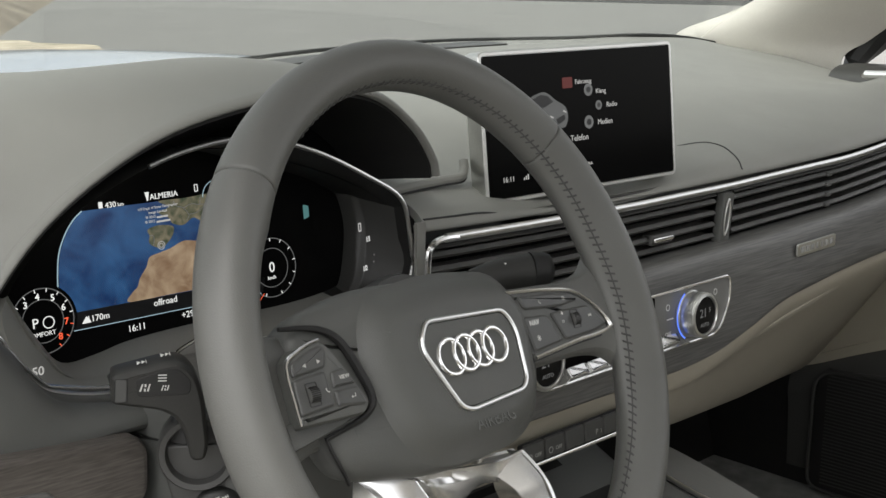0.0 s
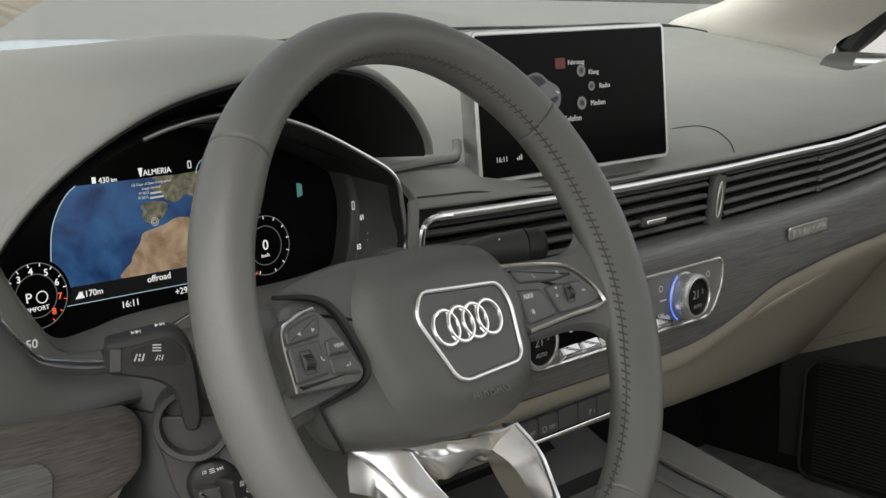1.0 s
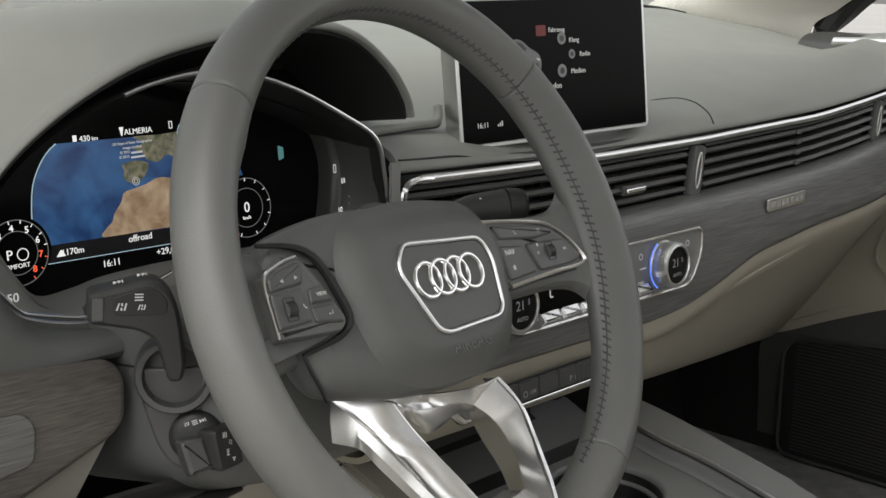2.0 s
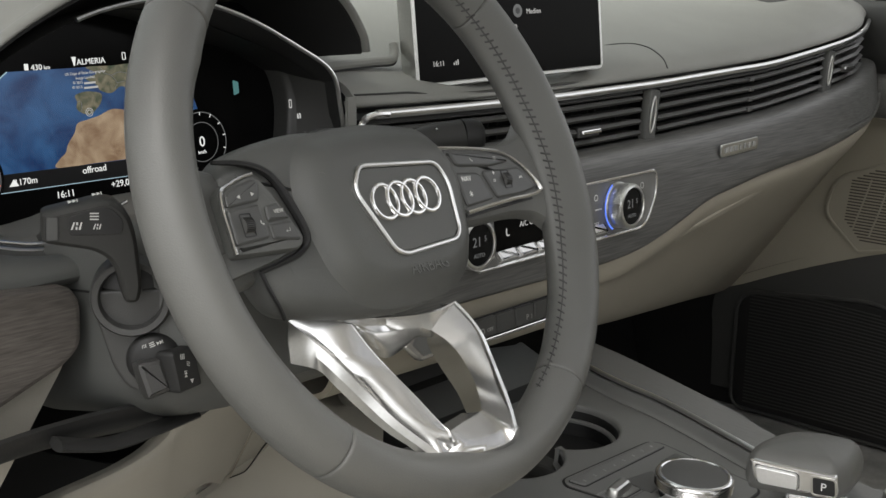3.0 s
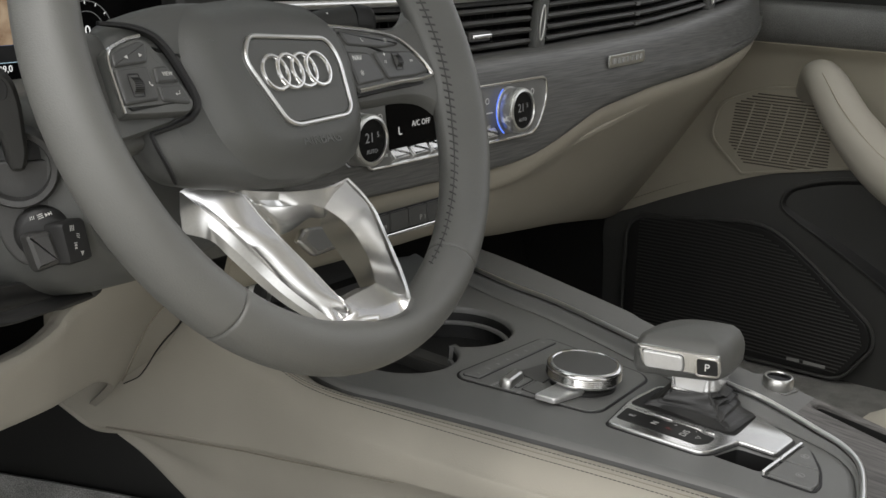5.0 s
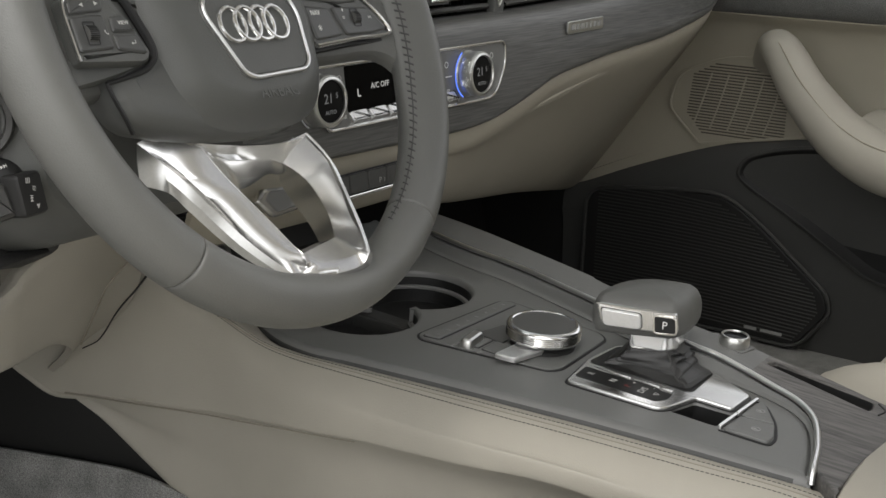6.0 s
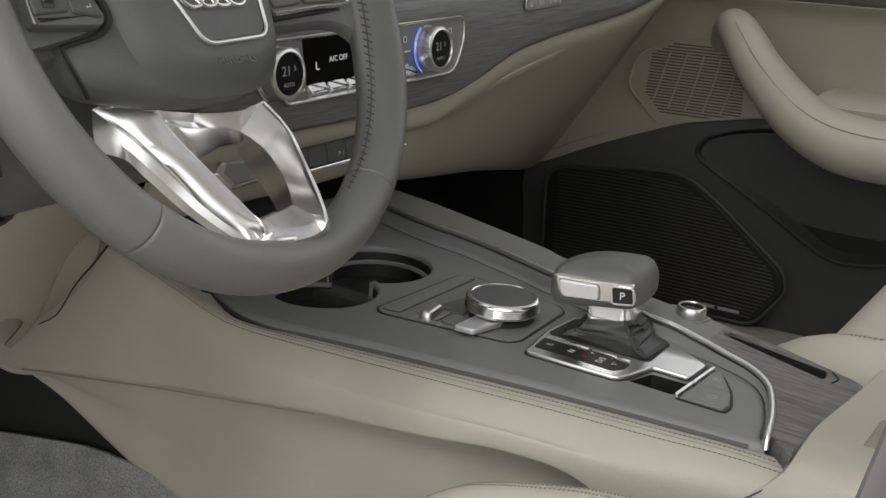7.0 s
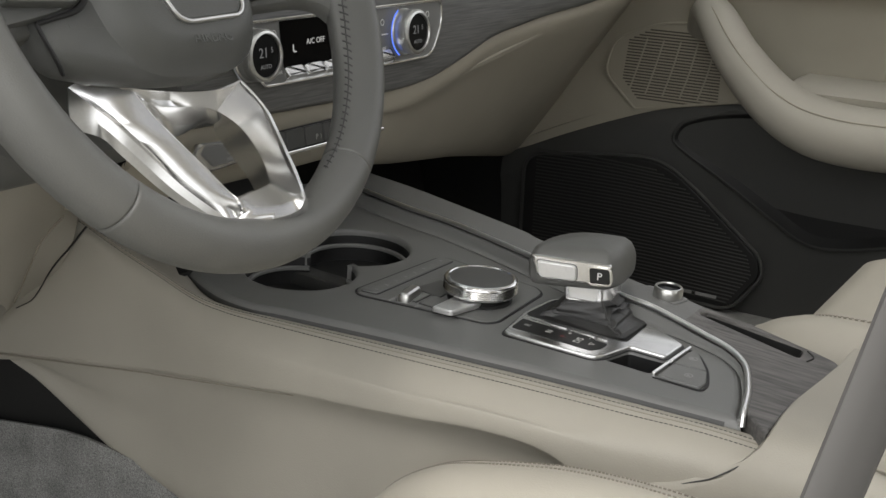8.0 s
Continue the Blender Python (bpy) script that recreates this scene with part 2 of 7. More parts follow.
def rounded(pts, r, seg=5):
    """A 2D outline with its corners rounded; r a number or one for each corner."""
    out = []
    k = len(pts)
    for i, p in enumerate(pts):
        p, a, b = np.array(p, float), np.array(pts[i - 1], float), np.array(pts[(i + 1) % k], float)
        ri = r[i] if isinstance(r, (list, tuple)) else r
        da, db = a - p, b - p
        la, lb = np.linalg.norm(da), np.linalg.norm(db)
        d = min(ri, la * 0.49, lb * 0.49)
        s, e = p + da / la * d, p + db / lb * d
        for t in np.linspace(0, 1, seg):
            out.append((1 - t) ** 2 * s + 2 * t * (1 - t) * p + t * t * e)
    return out


def inset(outline, d):
    """The closed 2D outline moved inwards by d."""
    P = np.array(outline, float)
    area = 0.5 * np.sum(P[:, 0] * np.roll(P[:, 1], -1) - np.roll(P[:, 0], -1) * P[:, 1])
    T = np.roll(P, -1, 0) - np.roll(P, 1, 0)
    N = np.c_[-T[:, 1], T[:, 0]]
    N /= np.linalg.norm(N, axis=1, keepdims=True) + 1e-12
    return list(P + N * d * np.sign(area))


def layers(profile, outline, zfun=None, cap0=True, cap1=True, crown=None):
    """Stacks copies of an outline: profile is a list of (inset, height); crown domes the top by so much."""
    rows = []
    for d, h in profile:
        o = inset(outline, d)
        rows.append([np.array((x, y, h + (zfun(x, y) if zfun else 0))) for x, y in o])
    if crown is not None:
        last, mid = np.array(o), np.mean(o, axis=0)
        for k in (0.8, 0.6, 0.4, 0.2, 0.02):
            rows.append([np.array((x, y, h + crown * (1 - k * k) + (zfun(x, y) if zfun else 0))) for x, y in mid + (last - mid) * k])
    nu, nv = len(rows), len(rows[0])
    verts = [p for r in rows for p in r]
    f = []
    for i in range(nu - 1):
        for j in range(nv):
            d = (j + 1) % nv
            f.append((i * nv + j, i * nv + d, (i + 1) * nv + d, (i + 1) * nv + j))
    for on, i in ((cap0, 0), (cap1, nu - 1)):
        if not on:
            continue
        ring, mid = np.array(rows[i]), np.mean(rows[i], axis=0)
        a, b = ring - mid, np.roll(ring, -1, 0) - mid
        area = a[:, 0] * b[:, 1] - a[:, 1] * b[:, 0]
        if min(area[area > 0].sum(), -area[area < 0].sum()) < 0.02 * abs(area).sum():
            verts.append(mid)
            f += [(i * nv + j, i * nv + (j + 1) % nv, len(verts) - 1) for j in range(nv)]
        else:
            f.append(tuple(i * nv + j for j in range(nv)))
    return mesh(verts, f)


def slab(outline, h, b=0.001, dome=0.0):
    """A plate of height h over an outline, with a rounded upper edge."""
    return layers([(0, 0), (0, h - b), (b * 0.3, h - b * 0.3), (b, h), (b * 3, h + dome * 0.6)] if dome else
                  [(0, 0), (0, h - b), (b * 0.3, h - b * 0.3), (b, h)], outline)


def box2(w, h):
    return [(-w / 2, -h / 2), (w / 2, -h / 2), (w / 2, h / 2), (-w / 2, h / 2)]


def rbox(w, h, d, r=0.003, b=0.001):
    """A rounded box, w by h, rising d."""
    return slab(rounded(box2(w, h), r), d, b)


def revolve(profile, seg=40, cap=True):
    """A turned solid: profile of (radius, height) about z."""
    rows = [[(r * math.cos(a), r * math.sin(a), h) for a in np.linspace(0, 2 * math.pi, seg, endpoint=False)] for r, h in profile]
    return skin(rows, close_v=True, cap=cap)


def ringbar(outline, width, profile_h, b=0.0008):
    """A frame that follows a closed outline: width inwards, raised by profile_h."""
    rows = []
    for d, h in ((0, 0), (0, profile_h - b), (b, profile_h), (width - b, profile_h), (width, profile_h - b), (width, 0)):
        rows.append([(x, y, h) for x, y in inset(outline, d)])
    return skin(rows, close_u=True, close_v=True)


def words(body, size, M, parent, material, name="lettering", align="CENTER", bold=0.0):
    c = bpy.data.curves.new("t", "FONT")
    c.body, c.size, c.align_x, c.align_y = body, size, align, "CENTER"
    c.extrude, c.offset, c.resolution_u = 0.00012, bold, 3
    t = bpy.data.objects.new("t", c)
    me = bpy.data.meshes.new_from_object(t)
    bpy.data.objects.remove(t)
    me.materials.clear()
    return part(name, me, material, parent, M=M)


KNURL = rbox(0.0012, 0.0011, 0.009, 0.0003, 0.0002)

# ---- outside ----
g = part("ground", rbox(160, 160, 0.1, 1, 0.01), M_GROUND, M=pose(0, 0, -0.42))
tagged(g, "pale dry sandy ground around the car", "ground", kind="structure")


def crown(x):
    return 1 - ((x - 0.35) / 0.85) ** 2


bonnet = thing("bonnet", (0.35, 1.4, -0.32), "glossy car bonnet ahead of the windscreen, tinted blue for the reflected sky", "bonnet")
part("panel", surf([[(x, 0.93, 0.625 + 0.10 * crown(x)), (x, 1.2, 0.63 + 0.10 * crown(x)), (x, 1.6, 0.58 + 0.10 * crown(x)), (x, 2.0, 0.42), (x, 2.1, 0.2), (x, 2.1, -0.3)] for x in (-0.48, -0.3, -0.1, 0.35, 0.8, 1.0, 1.18)], 28, 24, 0.01), M_PAINT, bonnet)
part("wiper_cowl", surf([[(x, 0.84, 0.60 + 0.07 * crown(x)), (x, 0.90, 0.59 + 0.08 * crown(x)), (x, 0.95, 0.575 + 0.09 * crown(x))] for x in (-0.48, -0.1, 0.35, 0.8, 1.18)], 24, 8, 0.01), M_BLACK, bonnet, "black plastic cowl")

# ---- cabin shell ----
# roof out of view; opening added so top light reaches console and chrome
roof_bm = []
for xa, xb, ya, yb in ((-0.34, 0.02, -1.6, 0.22), (0.68, 1.04, -1.6, 0.22), (0.02, 0.68, 0.0, 0.22), (0.02, 0.68, -1.6, -0.95)):
    roof_bm.append([(xa, ya, 1.15), (xb, ya, 1.15), (xb, yb, 1.15), (xa, yb, 1.15), (xa, ya, 1.20), (xb, ya, 1.20), (xb, yb, 1.20), (xa, yb, 1.20)])
roof = part("ceiling", mesh([v for b_ in roof_bm for v in b_], [tuple(8 * k + i for i in f) for k in range(4) for f in ((0, 1, 2, 3), (4, 5, 6, 7), (0, 1, 5, 4), (1, 2, 6, 5), (2, 3, 7, 6), (3, 0, 4, 7))]), M_FABRIC)
tagged(roof, "pale cream fabric headliner round an added opening that lets light in", "ceiling", kind="structure")
# unseen pane, its tint sets how much light falls in
rg = part("added_roof_pane", rbox(0.68, 0.97, 0.006, 0.02, 0.002), M_ROOFGLASS, M=pose(0.35, -0.475, 1.196))
tagged(rg, "unseen tinted pane in the added roof opening, dims the light from above", "roof window", kind="structure")
fl = part("floor", rbox(1.95, 2.6, 0.05, 0.05, 0.01), M_CARPET, M=pose(0.46, -0.25, 0.0))
tagged(fl, "dark grey carpet on the footwell floor", "floor", kind="structure")
sill = part("trim", rbox(0.10, 2.2, 0.42, 0.03, 0.02), M_DARK, M=pose(-0.50, -0.6, -0.32))
tagged(sill, "dark door sill beside the driver seat", "sill", kind="structure")
fw = part("wall_north", surf([[(x, 0.60, 0.03), (x, 0.70, 0.40), (x, 0.83, 0.70)] for x in (-0.55, 0.36, 1.45)], 6, 8, 0.05), M_BLACK)
tagged(fw, "black insulated bulkhead behind the dashboard", "wall", kind="structure")
kick = part("wall_east", surf([[(1.27, y, 0.03), (1.27, y, 0.4), (1.27, y, 0.64)] for y in (0.38, 0.6, 0.9)], 6, 8, 0.04), M_BLACK)
tagged(kick, "black footwell side behind the passenger door", "wall", kind="structure")
kick = part("wall_west", surf([[(-0.48, y, 0.03), (-0.48, y, 0.4), (-0.46, y, 0.72)] for y in (0.22, 0.6, 0.9)], 6, 8, 0.04), M_BLACK)
tagged(kick, "black footwell side in front of the driver door", "wall", kind="structure")
rw = part("wall_south", rbox(1.7, 0.68, 0.06, 0.05, 0.01), M_CREAMP, M=pose(0.36, -1.6, 0.36, 90))
ws = thing("windscreen", (0.38, 0.9, 0.68), "lightly tinted curved windscreen glass", "windscreen")
part("pane", surf([[(x, 0.92 - 0.10 * ((x - 0.38) / 0.8) ** 2, 0.66), (x, 0.56 - 0.08 * ((x - 0.38) / 0.8) ** 2, 0.93), (x, 0.22 - 0.05 * ((x - 0.38) / 0.8) ** 2, 1.135)] for x in (-0.50, 0.0, 0.38, 0.76, 1.28)], 20, 12, 0.005), M_GLASS, ws)
part("edge_band", surf([[(x, 0.905 - 0.10 * ((x - 0.38) / 0.8) ** 2, 0.668), (x, 0.875 - 0.10 * ((x - 0.38) / 0.8) ** 2, 0.690)] for x in (-0.42, 0.0, 0.38, 0.76, 1.18)], 20, 4, 0.002), M_BLACK, ws, "black printed edge band")
tagged(rw, "plain cream rear of the cabin", "wall", kind="structure")

PILLAR = [[(1.300, 0.780, 0.735), (1.277, 0.700, 0.722), (1.290, 0.580, 0.705), (1.320, 0.460, 0.690)], [(1.290, 0.750, 0.752), (1.266, 0.690, 0.748), (1.272, 0.580, 0.737), (1.315, 0.475, 0.722)], [(1.280, 0.650, 0.784), (1.256, 0.600, 0.781), (1.264, 0.530, 0.773), (1.332, 0.445, 0.758)], [(1.262, 0.560, 0.828), (1.238, 0.515, 0.826), (1.248, 0.455, 0.818), (1.320, 0.380, 0.806)], [(1.200, 0.320, 0.965), (1.178, 0.280, 0.963), (1.186, 0.225, 0.955), (1.250, 0.160, 0.945)], [(1.130, 0.060, 1.150), (1.110, 0.030, 1.148), (1.118, -0.020, 1.140), (1.170, -0.070, 1.130)]]
for k in (1, -1):
    ap = thing("windscreen_pillar", (1.28 if k > 0 else -0.49, 0.7, 0.70), "cream fabric covered windscreen pillar", "pillar", "windscreen pillars")
    side = [[(x if k > 0 else 0.79 - x, y, z) for x, y, z in row] for row in PILLAR]
    part("cover", surf(side, 30, 16, 0.012 * k), M_FABRIC, ap)
    part("glass_seal", tube([row[0] for row in side], 0.0042, 30, 8), M_BLACK, ap, "black rubber strip along the glass")
    part("window_seal", tube([(row[3][0] + 0.012 * k, row[3][1] - 0.014, row[3][2] - 0.004) for row in side], 0.018, 24, 8), M_BLACK, ap)

bank = thing("earth_bank", (12, 40, -0.32), "brown earth bank far beyond the car", "bank", kind="stuff")
part("slope", surf([[(9.9 + f * 26, 22 + f * 48, -0.4), (6 + f * 24, 24 + f * 48, 1.5 + 0.3 * math.sin(9 * f)), (0 + f * 20, 27 + f * 48, 4.0 + 0.6 * math.sin(7 * f + 1)), (-12 + f * 10, 30 + f * 48, 6.0)] for f in np.linspace(-0.3, 1.2, 9)], 40, 16, 0.5), M_BANK, bank)

# pale colour stands in for sunlight on a patch of ground
sand = part("sunlit_patch", slab(spline([(3.0, 20.0), (4.0, 14.4), (6.8, 15.2), (8.7, 16.2), (10.2, 16.9), (10.0, 18.2), (10.7, 20.0), (10.2, 21.2), (10.3, 22.3), (8.0, 23.0)], 60, True), 0.012, 0.004), M_SUNPATCH, M=pose(0, 0, -0.32))
tagged(sand, "pale slab painted as a sunlit patch of ground ahead", "sand", kind="structure")

# ---- dashboard ----
dash = thing("dashboard", (0.35, 0.62, 0.05), "grey soft-touch dashboard with cream lower panels and chrome strip", "dashboard")


def edge_z(x):
    """Height of the chrome strip along the dashboard."""
    return float(np.interp(x, [-0.1, 0.13, 0.15, 0.25, 0.36, 0.55, 0.78, 1.0, 1.12, 1.2], [0.647, 0.6455, 0.6445, 0.642, 0.640, 0.641, 0.647, 0.664, 0.676, 0.684]))


def edge_y(x):
    return float(np.interp(x, [0.1, 0.3, 0.6, 0.9, 1.05, 1.14, 1.2], [0.178, 0.182, 0.186, 0.186, 0.198, 0.225, 0.25]))


def trim_z(x):
    """Lower edge of the decor trim."""
    return float(np.interp(x, [0.1, 0.25, 0.42, 0.47, 0.52, 0.57, 0.63, 0.75, 0.9, 1.02, 1.2], [0.491, 0.488, 0.484, 0.484, 0.491, 0.503, 0.519, 0.531, 0.540, 0.553, 0.575]))


def pad_rear(x):
    """Depth and height of the pad's far edge along the windscreen."""
    return float(np.interp(x, [0.8, 0.95, 1.1, 1.2, 1.27], [0.86, 0.80, 0.71, 0.68, 0.66])), float(np.interp(x, [0.13, 0.36, 0.575, 0.777, 1.0, 1.1, 1.2, 1.27], [0.714, 0.723, 0.737, 0.745, 0.749, 0.754, 0.750, 0.738]))


def pad_section(x):
    z, y = edge_z(x), edge_y(x)
    back = 0.0 if x < 0.85 else (x - 0.85) * 0.10
    dip = float(np.interp(x, [0.19, 0.23, 0.46, 0.50], [0, 1, 1, 0]))
    yr, zr = pad_rear(x)
    return [(x, y + 0.014, z + 0.003), (x, y + 0.003, z + 0.006), (x, y + 0.006, z + 0.014 - 0.005 * dip), (x, y + 0.022, z + 0.024 - 0.013 * dip), (x, y + 0.075, z + 0.040 - 0.010 * dip), (x, 0.38, 0.714 - back * 0.45), (x, 0.55, min(0.737, zr - 0.002) - back * 0.25), (x, yr, zr)]


def pad_z(x, y):
    s = np.array(spline(pad_section(x), 60))
    s = s[s[:, 1].argmin():]
    return float(np.interp(y, s[:, 1], s[:, 2]))


part("top_pad", surf([pad_section(x) for x in (0.129, 0.2, 0.3, 0.4, 0.5, 0.6, 0.7, 0.8, 0.9, 1.0, 1.08, 1.2, 1.27)], 60, 56, 0.006), M_PAD, dash, "grey grained upper pad")
PAD_COVER = [(0.475, 0.243), (0.53, 0.239), (0.575, 0.238), (0.588, 0.226), (0.585, 0.213), (0.578, 0.199), (0.572, 0.190)]
part("pad_seam", tube([(x, y, pad_z(x, y) + 0.0002) for x, y in PAD_COVER], 0.0010, 30, 6), M_BLACK, dash)
part("pad_seam", tube([spline(pad_section(x), 60)[17] for x in np.linspace(0.131, 0.48, 12)], 0.0009, 50, 6), M_BLACK, dash)
part("windscreen_seal", tube([(x, pad_rear(x)[0] + 0.004, pad_rear(x)[1] + 0.0015) for x in np.linspace(0.13, 1.27, 14)], 0.0032, 50, 8), M_BLACK, dash, "black rubber seal along the windscreen")
fold = [(0.118, 0.2115, 0.6775), (0.1344, 0.2158, 0.6776), (0.1518, 0.2188, 0.6779), (0.1866, 0.2235, 0.6781), (0.2113, 0.2265, 0.6780), (0.2190, 0.2300, 0.6830), (0.2215, 0.2330, 0.6900)]
part("pad_fold", tube(fold, 0.0038, 40, 10), M_PAD, dash, "rounded fold of the upper pad")
part("fold_gap", tube([(x, y - 0.0030, z - 0.0032) for x, y, z in fold], 0.0009, 40, 6), M_BLACK, dash)
part("defroster_vent", surf([[(x, 0.76, pad_z(x, 0.76) + 0.002), (x, 0.79, pad_z(x, 0.79) + 0.003), (x, 0.82, pad_z(x, 0.82) + 0.002)] for x in np.linspace(0.14, 0.85, 10)], 30, 6, 0.003), M_DARK, dash, "dark defroster vent strip")

LIP = [(-0.262, 0.13, 0.585), (-0.232, 0.15, 0.63), (-0.20, 0.165, 0.665), (-0.165, 0.175, 0.695), (-0.12, 0.18, 0.722), (-0.07, 0.182, 0.742), (0.0, 0.183, 0.755), (0.05, 0.184, 0.757), (0.09, 0.184, 0.749), (0.122, 0.184, 0.727), (0.140, 0.184, 0.704), (0.146, 0.186, 0.690)]
hood, under = [], []
for x, y, z in LIP:
    xo = x + (x + 0.03) * (0.22 if x < -0.03 else 0.06)
    top = float(np.interp(x, [-0.27, -0.2, -0.1, 0.0, 0.08, 0.125, 0.147], [0.705, 0.738, 0.765, 0.776, 0.772, 0.742, 0.700]))
    n = np.array([x + 0.03, 0.0, z - 0.64])
    n /= np.linalg.norm(n)
    a = np.array([x, y, z])
    hood.append([a + (0, 0.012, 0) - n * 0.002, a, a + n * 0.005 + (0, 0.003, 0), a + n * 0.009 + (0, 0.02, 0), (xo, 0.28, top), (xo * 1.1, 0.46, min(top, 0.757)), (xo * 1.15, 0.86, min(top, 0.726))])
    under.append([a + (0, 0.005, 0) - n * 0.0005, a + (0, 0.03, 0) - n * 0.010, a + (0, 0.07, 0) - n * 0.026])
part("instrument_hood", surf(hood, 64, 44, 0.004), M_PAD, dash, "grey grained hood over the instruments")
part("hood_lining", surf(under, 64, 10, 0.003), M_BLACK, dash, "black lining under the hood")
part("left_top", surf([[(x, 0.12, 0.60), (x, 0.2, 0.68), (x, 0.4, 0.732), (x, 0.86, 0.712)] for x in (-0.50, -0.44, -0.37, -0.305)], 14, 20, 0.006), M_PAD, dash)

part("chrome_strip", tube([(x, edge_y(x) - 0.0005, edge_z(x)) for x in np.linspace(0.148, 1.18, 14)], 0.0028, 70, 10, flat=1.25), M_FRAME, dash, "satin chrome strip")
sec = []
for x in np.linspace(0.12, 1.19, 18):
    zb, y = trim_z(x), edge_y(x)
    sec.append([(x, y + 0.006, edge_z(x) - 0.057), (x, y - 0.004, edge_z(x) - 0.058), (x, y - 0.013, edge_z(x) - 0.066), (x, y - 0.021, 0.5 * (zb + 0.575)), (x, y - 0.023, zb + 0.010), (x, y - 0.018, zb + 0.001), (x, y + 0.02, zb + 0.002)])
part("vent_surround", surf([[(x, edge_y(0.14) + 0.004, z) for z in (0.659, 0.64, 0.61, 0.583)] for x in (0.120, 0.123, 0.126, 0.1285)], 8, 10, 0.003), M_PAD, dash, "grey panel beside the vent")
part("decor_trim", surf(sec, 70, 30, 0.004), M_TRIM, dash, "dark brushed grey decor trim")


def lower_section(x):
    zb, y = trim_z(x), edge_y(x)
    low = float(np.interp(x, [0.1, 0.42, 0.5, 0.8, 1.24], [0.435, 0.425, 0.395, 0.345, 0.25]))
    yl = float(np.interp(x, [0.1, 0.42, 0.5, 0.8, 1.24], [0.19, 0.195, 0.225, 0.30, 0.455]))
    return [(x, y + 0.008, zb + 0.004), (x, y - 0.009, zb - 0.003), (x, y - 0.010, zb - 0.02), (x, 0.4 * yl + 0.6 * y - 0.01, 0.42 * low + 0.58 * zb), (x, yl, low), (x, yl + 0.05, low - 0.008)]


part("lower_panel", surf([lower_section(x) for x in np.linspace(0.1, 1.25, 16)], 60, 30, 0.005), M_CREAMP, dash, "cream lower panel with glove box")


def low_pt(x, s, off=0.0):
    p = spline(lower_section(x), 61)[int(s * 60)]
    return (p[0], p[1] - off, p[2] + off * 0.3)


part("glovebox_ridge", tube([low_pt(x, s, 0.0005) for x, s in ((0.54, 0.50), (0.60, 0.47), (0.68, 0.45), (0.76, 0.42), (0.82, 0.36))], lambda t: 0.0010 + 0.0060 * math.sin(math.pi * t), 30, 8), M_CREAMP, dash)
part("glovebox_gap", tube([low_pt(x, s, 0.0002) for x, s in ((0.50, 0.64), (0.62, 0.60), (0.78, 0.56), (0.95, 0.53), (1.15, 0.52))], 0.0008, 40, 6), M_DARK, dash)
part("glovebox_gap", tube([low_pt(x, s, 0.0002) for x, s in ((0.50, 0.64), (0.505, 0.70), (0.51, 0.80))], 0.0008, 12, 6), M_DARK, dash)

# vents
sec = [[(x, edge_y(x) + 0.003, edge_z(x) - 0.004), (x, edge_y(x) + 0.05, edge_z(x) - 0.006), (x, edge_y(x) + 0.05, edge_z(x) - 0.054), (x, edge_y(x) + 0.003, edge_z(x) - 0.058)] for x in np.linspace(0.131, 1.13, 14)]
part("vent_recess", surf(sec, 44, 4, 0.002, True), M_BLACK, dash)
for xa, xb in ((0.135, 0.33), (0.36, 0.523), (0.555, 0.933), (0.965, 1.11)):
    v = part("air_vent", surf([[(x, edge_y(x) + 0.0025, edge_z(x) - 0.0085), (x, edge_y(x) + 0.0005, edge_z(x) - 0.0072), (x, edge_y(x) + 0.0025, edge_z(x) - 0.0055)] for x in np.linspace(xa, xb, 8)], 16, 5, 0.001), M_DARK, dash)
    for r in range(4):
        f = 0.0125 + r * 0.0112
        part("slat", surf([[(x, edge_y(x) + 0.020, edge_z(x) - f - 0.0005), (x, edge_y(x) + 0.0035, edge_z(x) - f + 0.0010), (x, edge_y(x) + 0.001, edge_z(x) - f - 0.0008), (x, edge_y(x) + 0.004, edge_z(x) - f - 0.0030), (x, edge_y(x) + 0.020, edge_z(x) - f - 0.0050)] for x in np.linspace(xa, xb, 8)], 16, 5, 0.0008, True), M_SLAT, v)
    for x in np.arange(xa + 0.012, xb - 0.006, 0.0125):
        part("vane", rbox(0.0012, 0.02, 0.044, 0.0005, 0.0003), M_BLACK, v, M=pose(x, edge_y(x) + 0.032, edge_z(x) - 0.054))
for x in (0.345, 0.539, 0.949):
    d = part("vent_divider", layers([(0.0, 0.0), (0.0, 0.006), (0.0012, 0.008)], rounded(box2(0.019, 0.052), 0.004)), M_HUB, dash, M=pose(x, edge_y(x) + 0.006, edge_z(x) - 0.031, 90, 0, 0) @ pose(0, 0, 0, 0, 0, -8))
    part("thumbwheel", tube([(0.0085 * math.cos(a), 0.017 * math.sin(a), 0) for a in np.linspace(0, 2 * math.pi, 10, endpoint=False)], 0.0022, 24, 8, True), M_SILVER, d, "silver thumbwheel", M=pose(x, edge_y(x) - 0.001, edge_z(x) - 0.030, 90, 0, 0) @ pose(0, 0, 0, 0, 0, -8) @ Matrix.Diagonal((0.45, 1, 1, 1)))
for x in (0.43, 1.015):
    t_ = part("vent_tab", rbox(0.034, 0.012, 0.009, 0.003, 0.002), M_DARK, dash, M=pose(x, edge_y(x) + 0.004, edge_z(x) - 0.040))
    part("tab_edge", rbox(0.030, 0.004, 0.0035, 0.0015, 0.001), M_CHROME, t_, "chrome edge", M=pose(x, edge_y(x) - 0.003, edge_z(x) - 0.037))
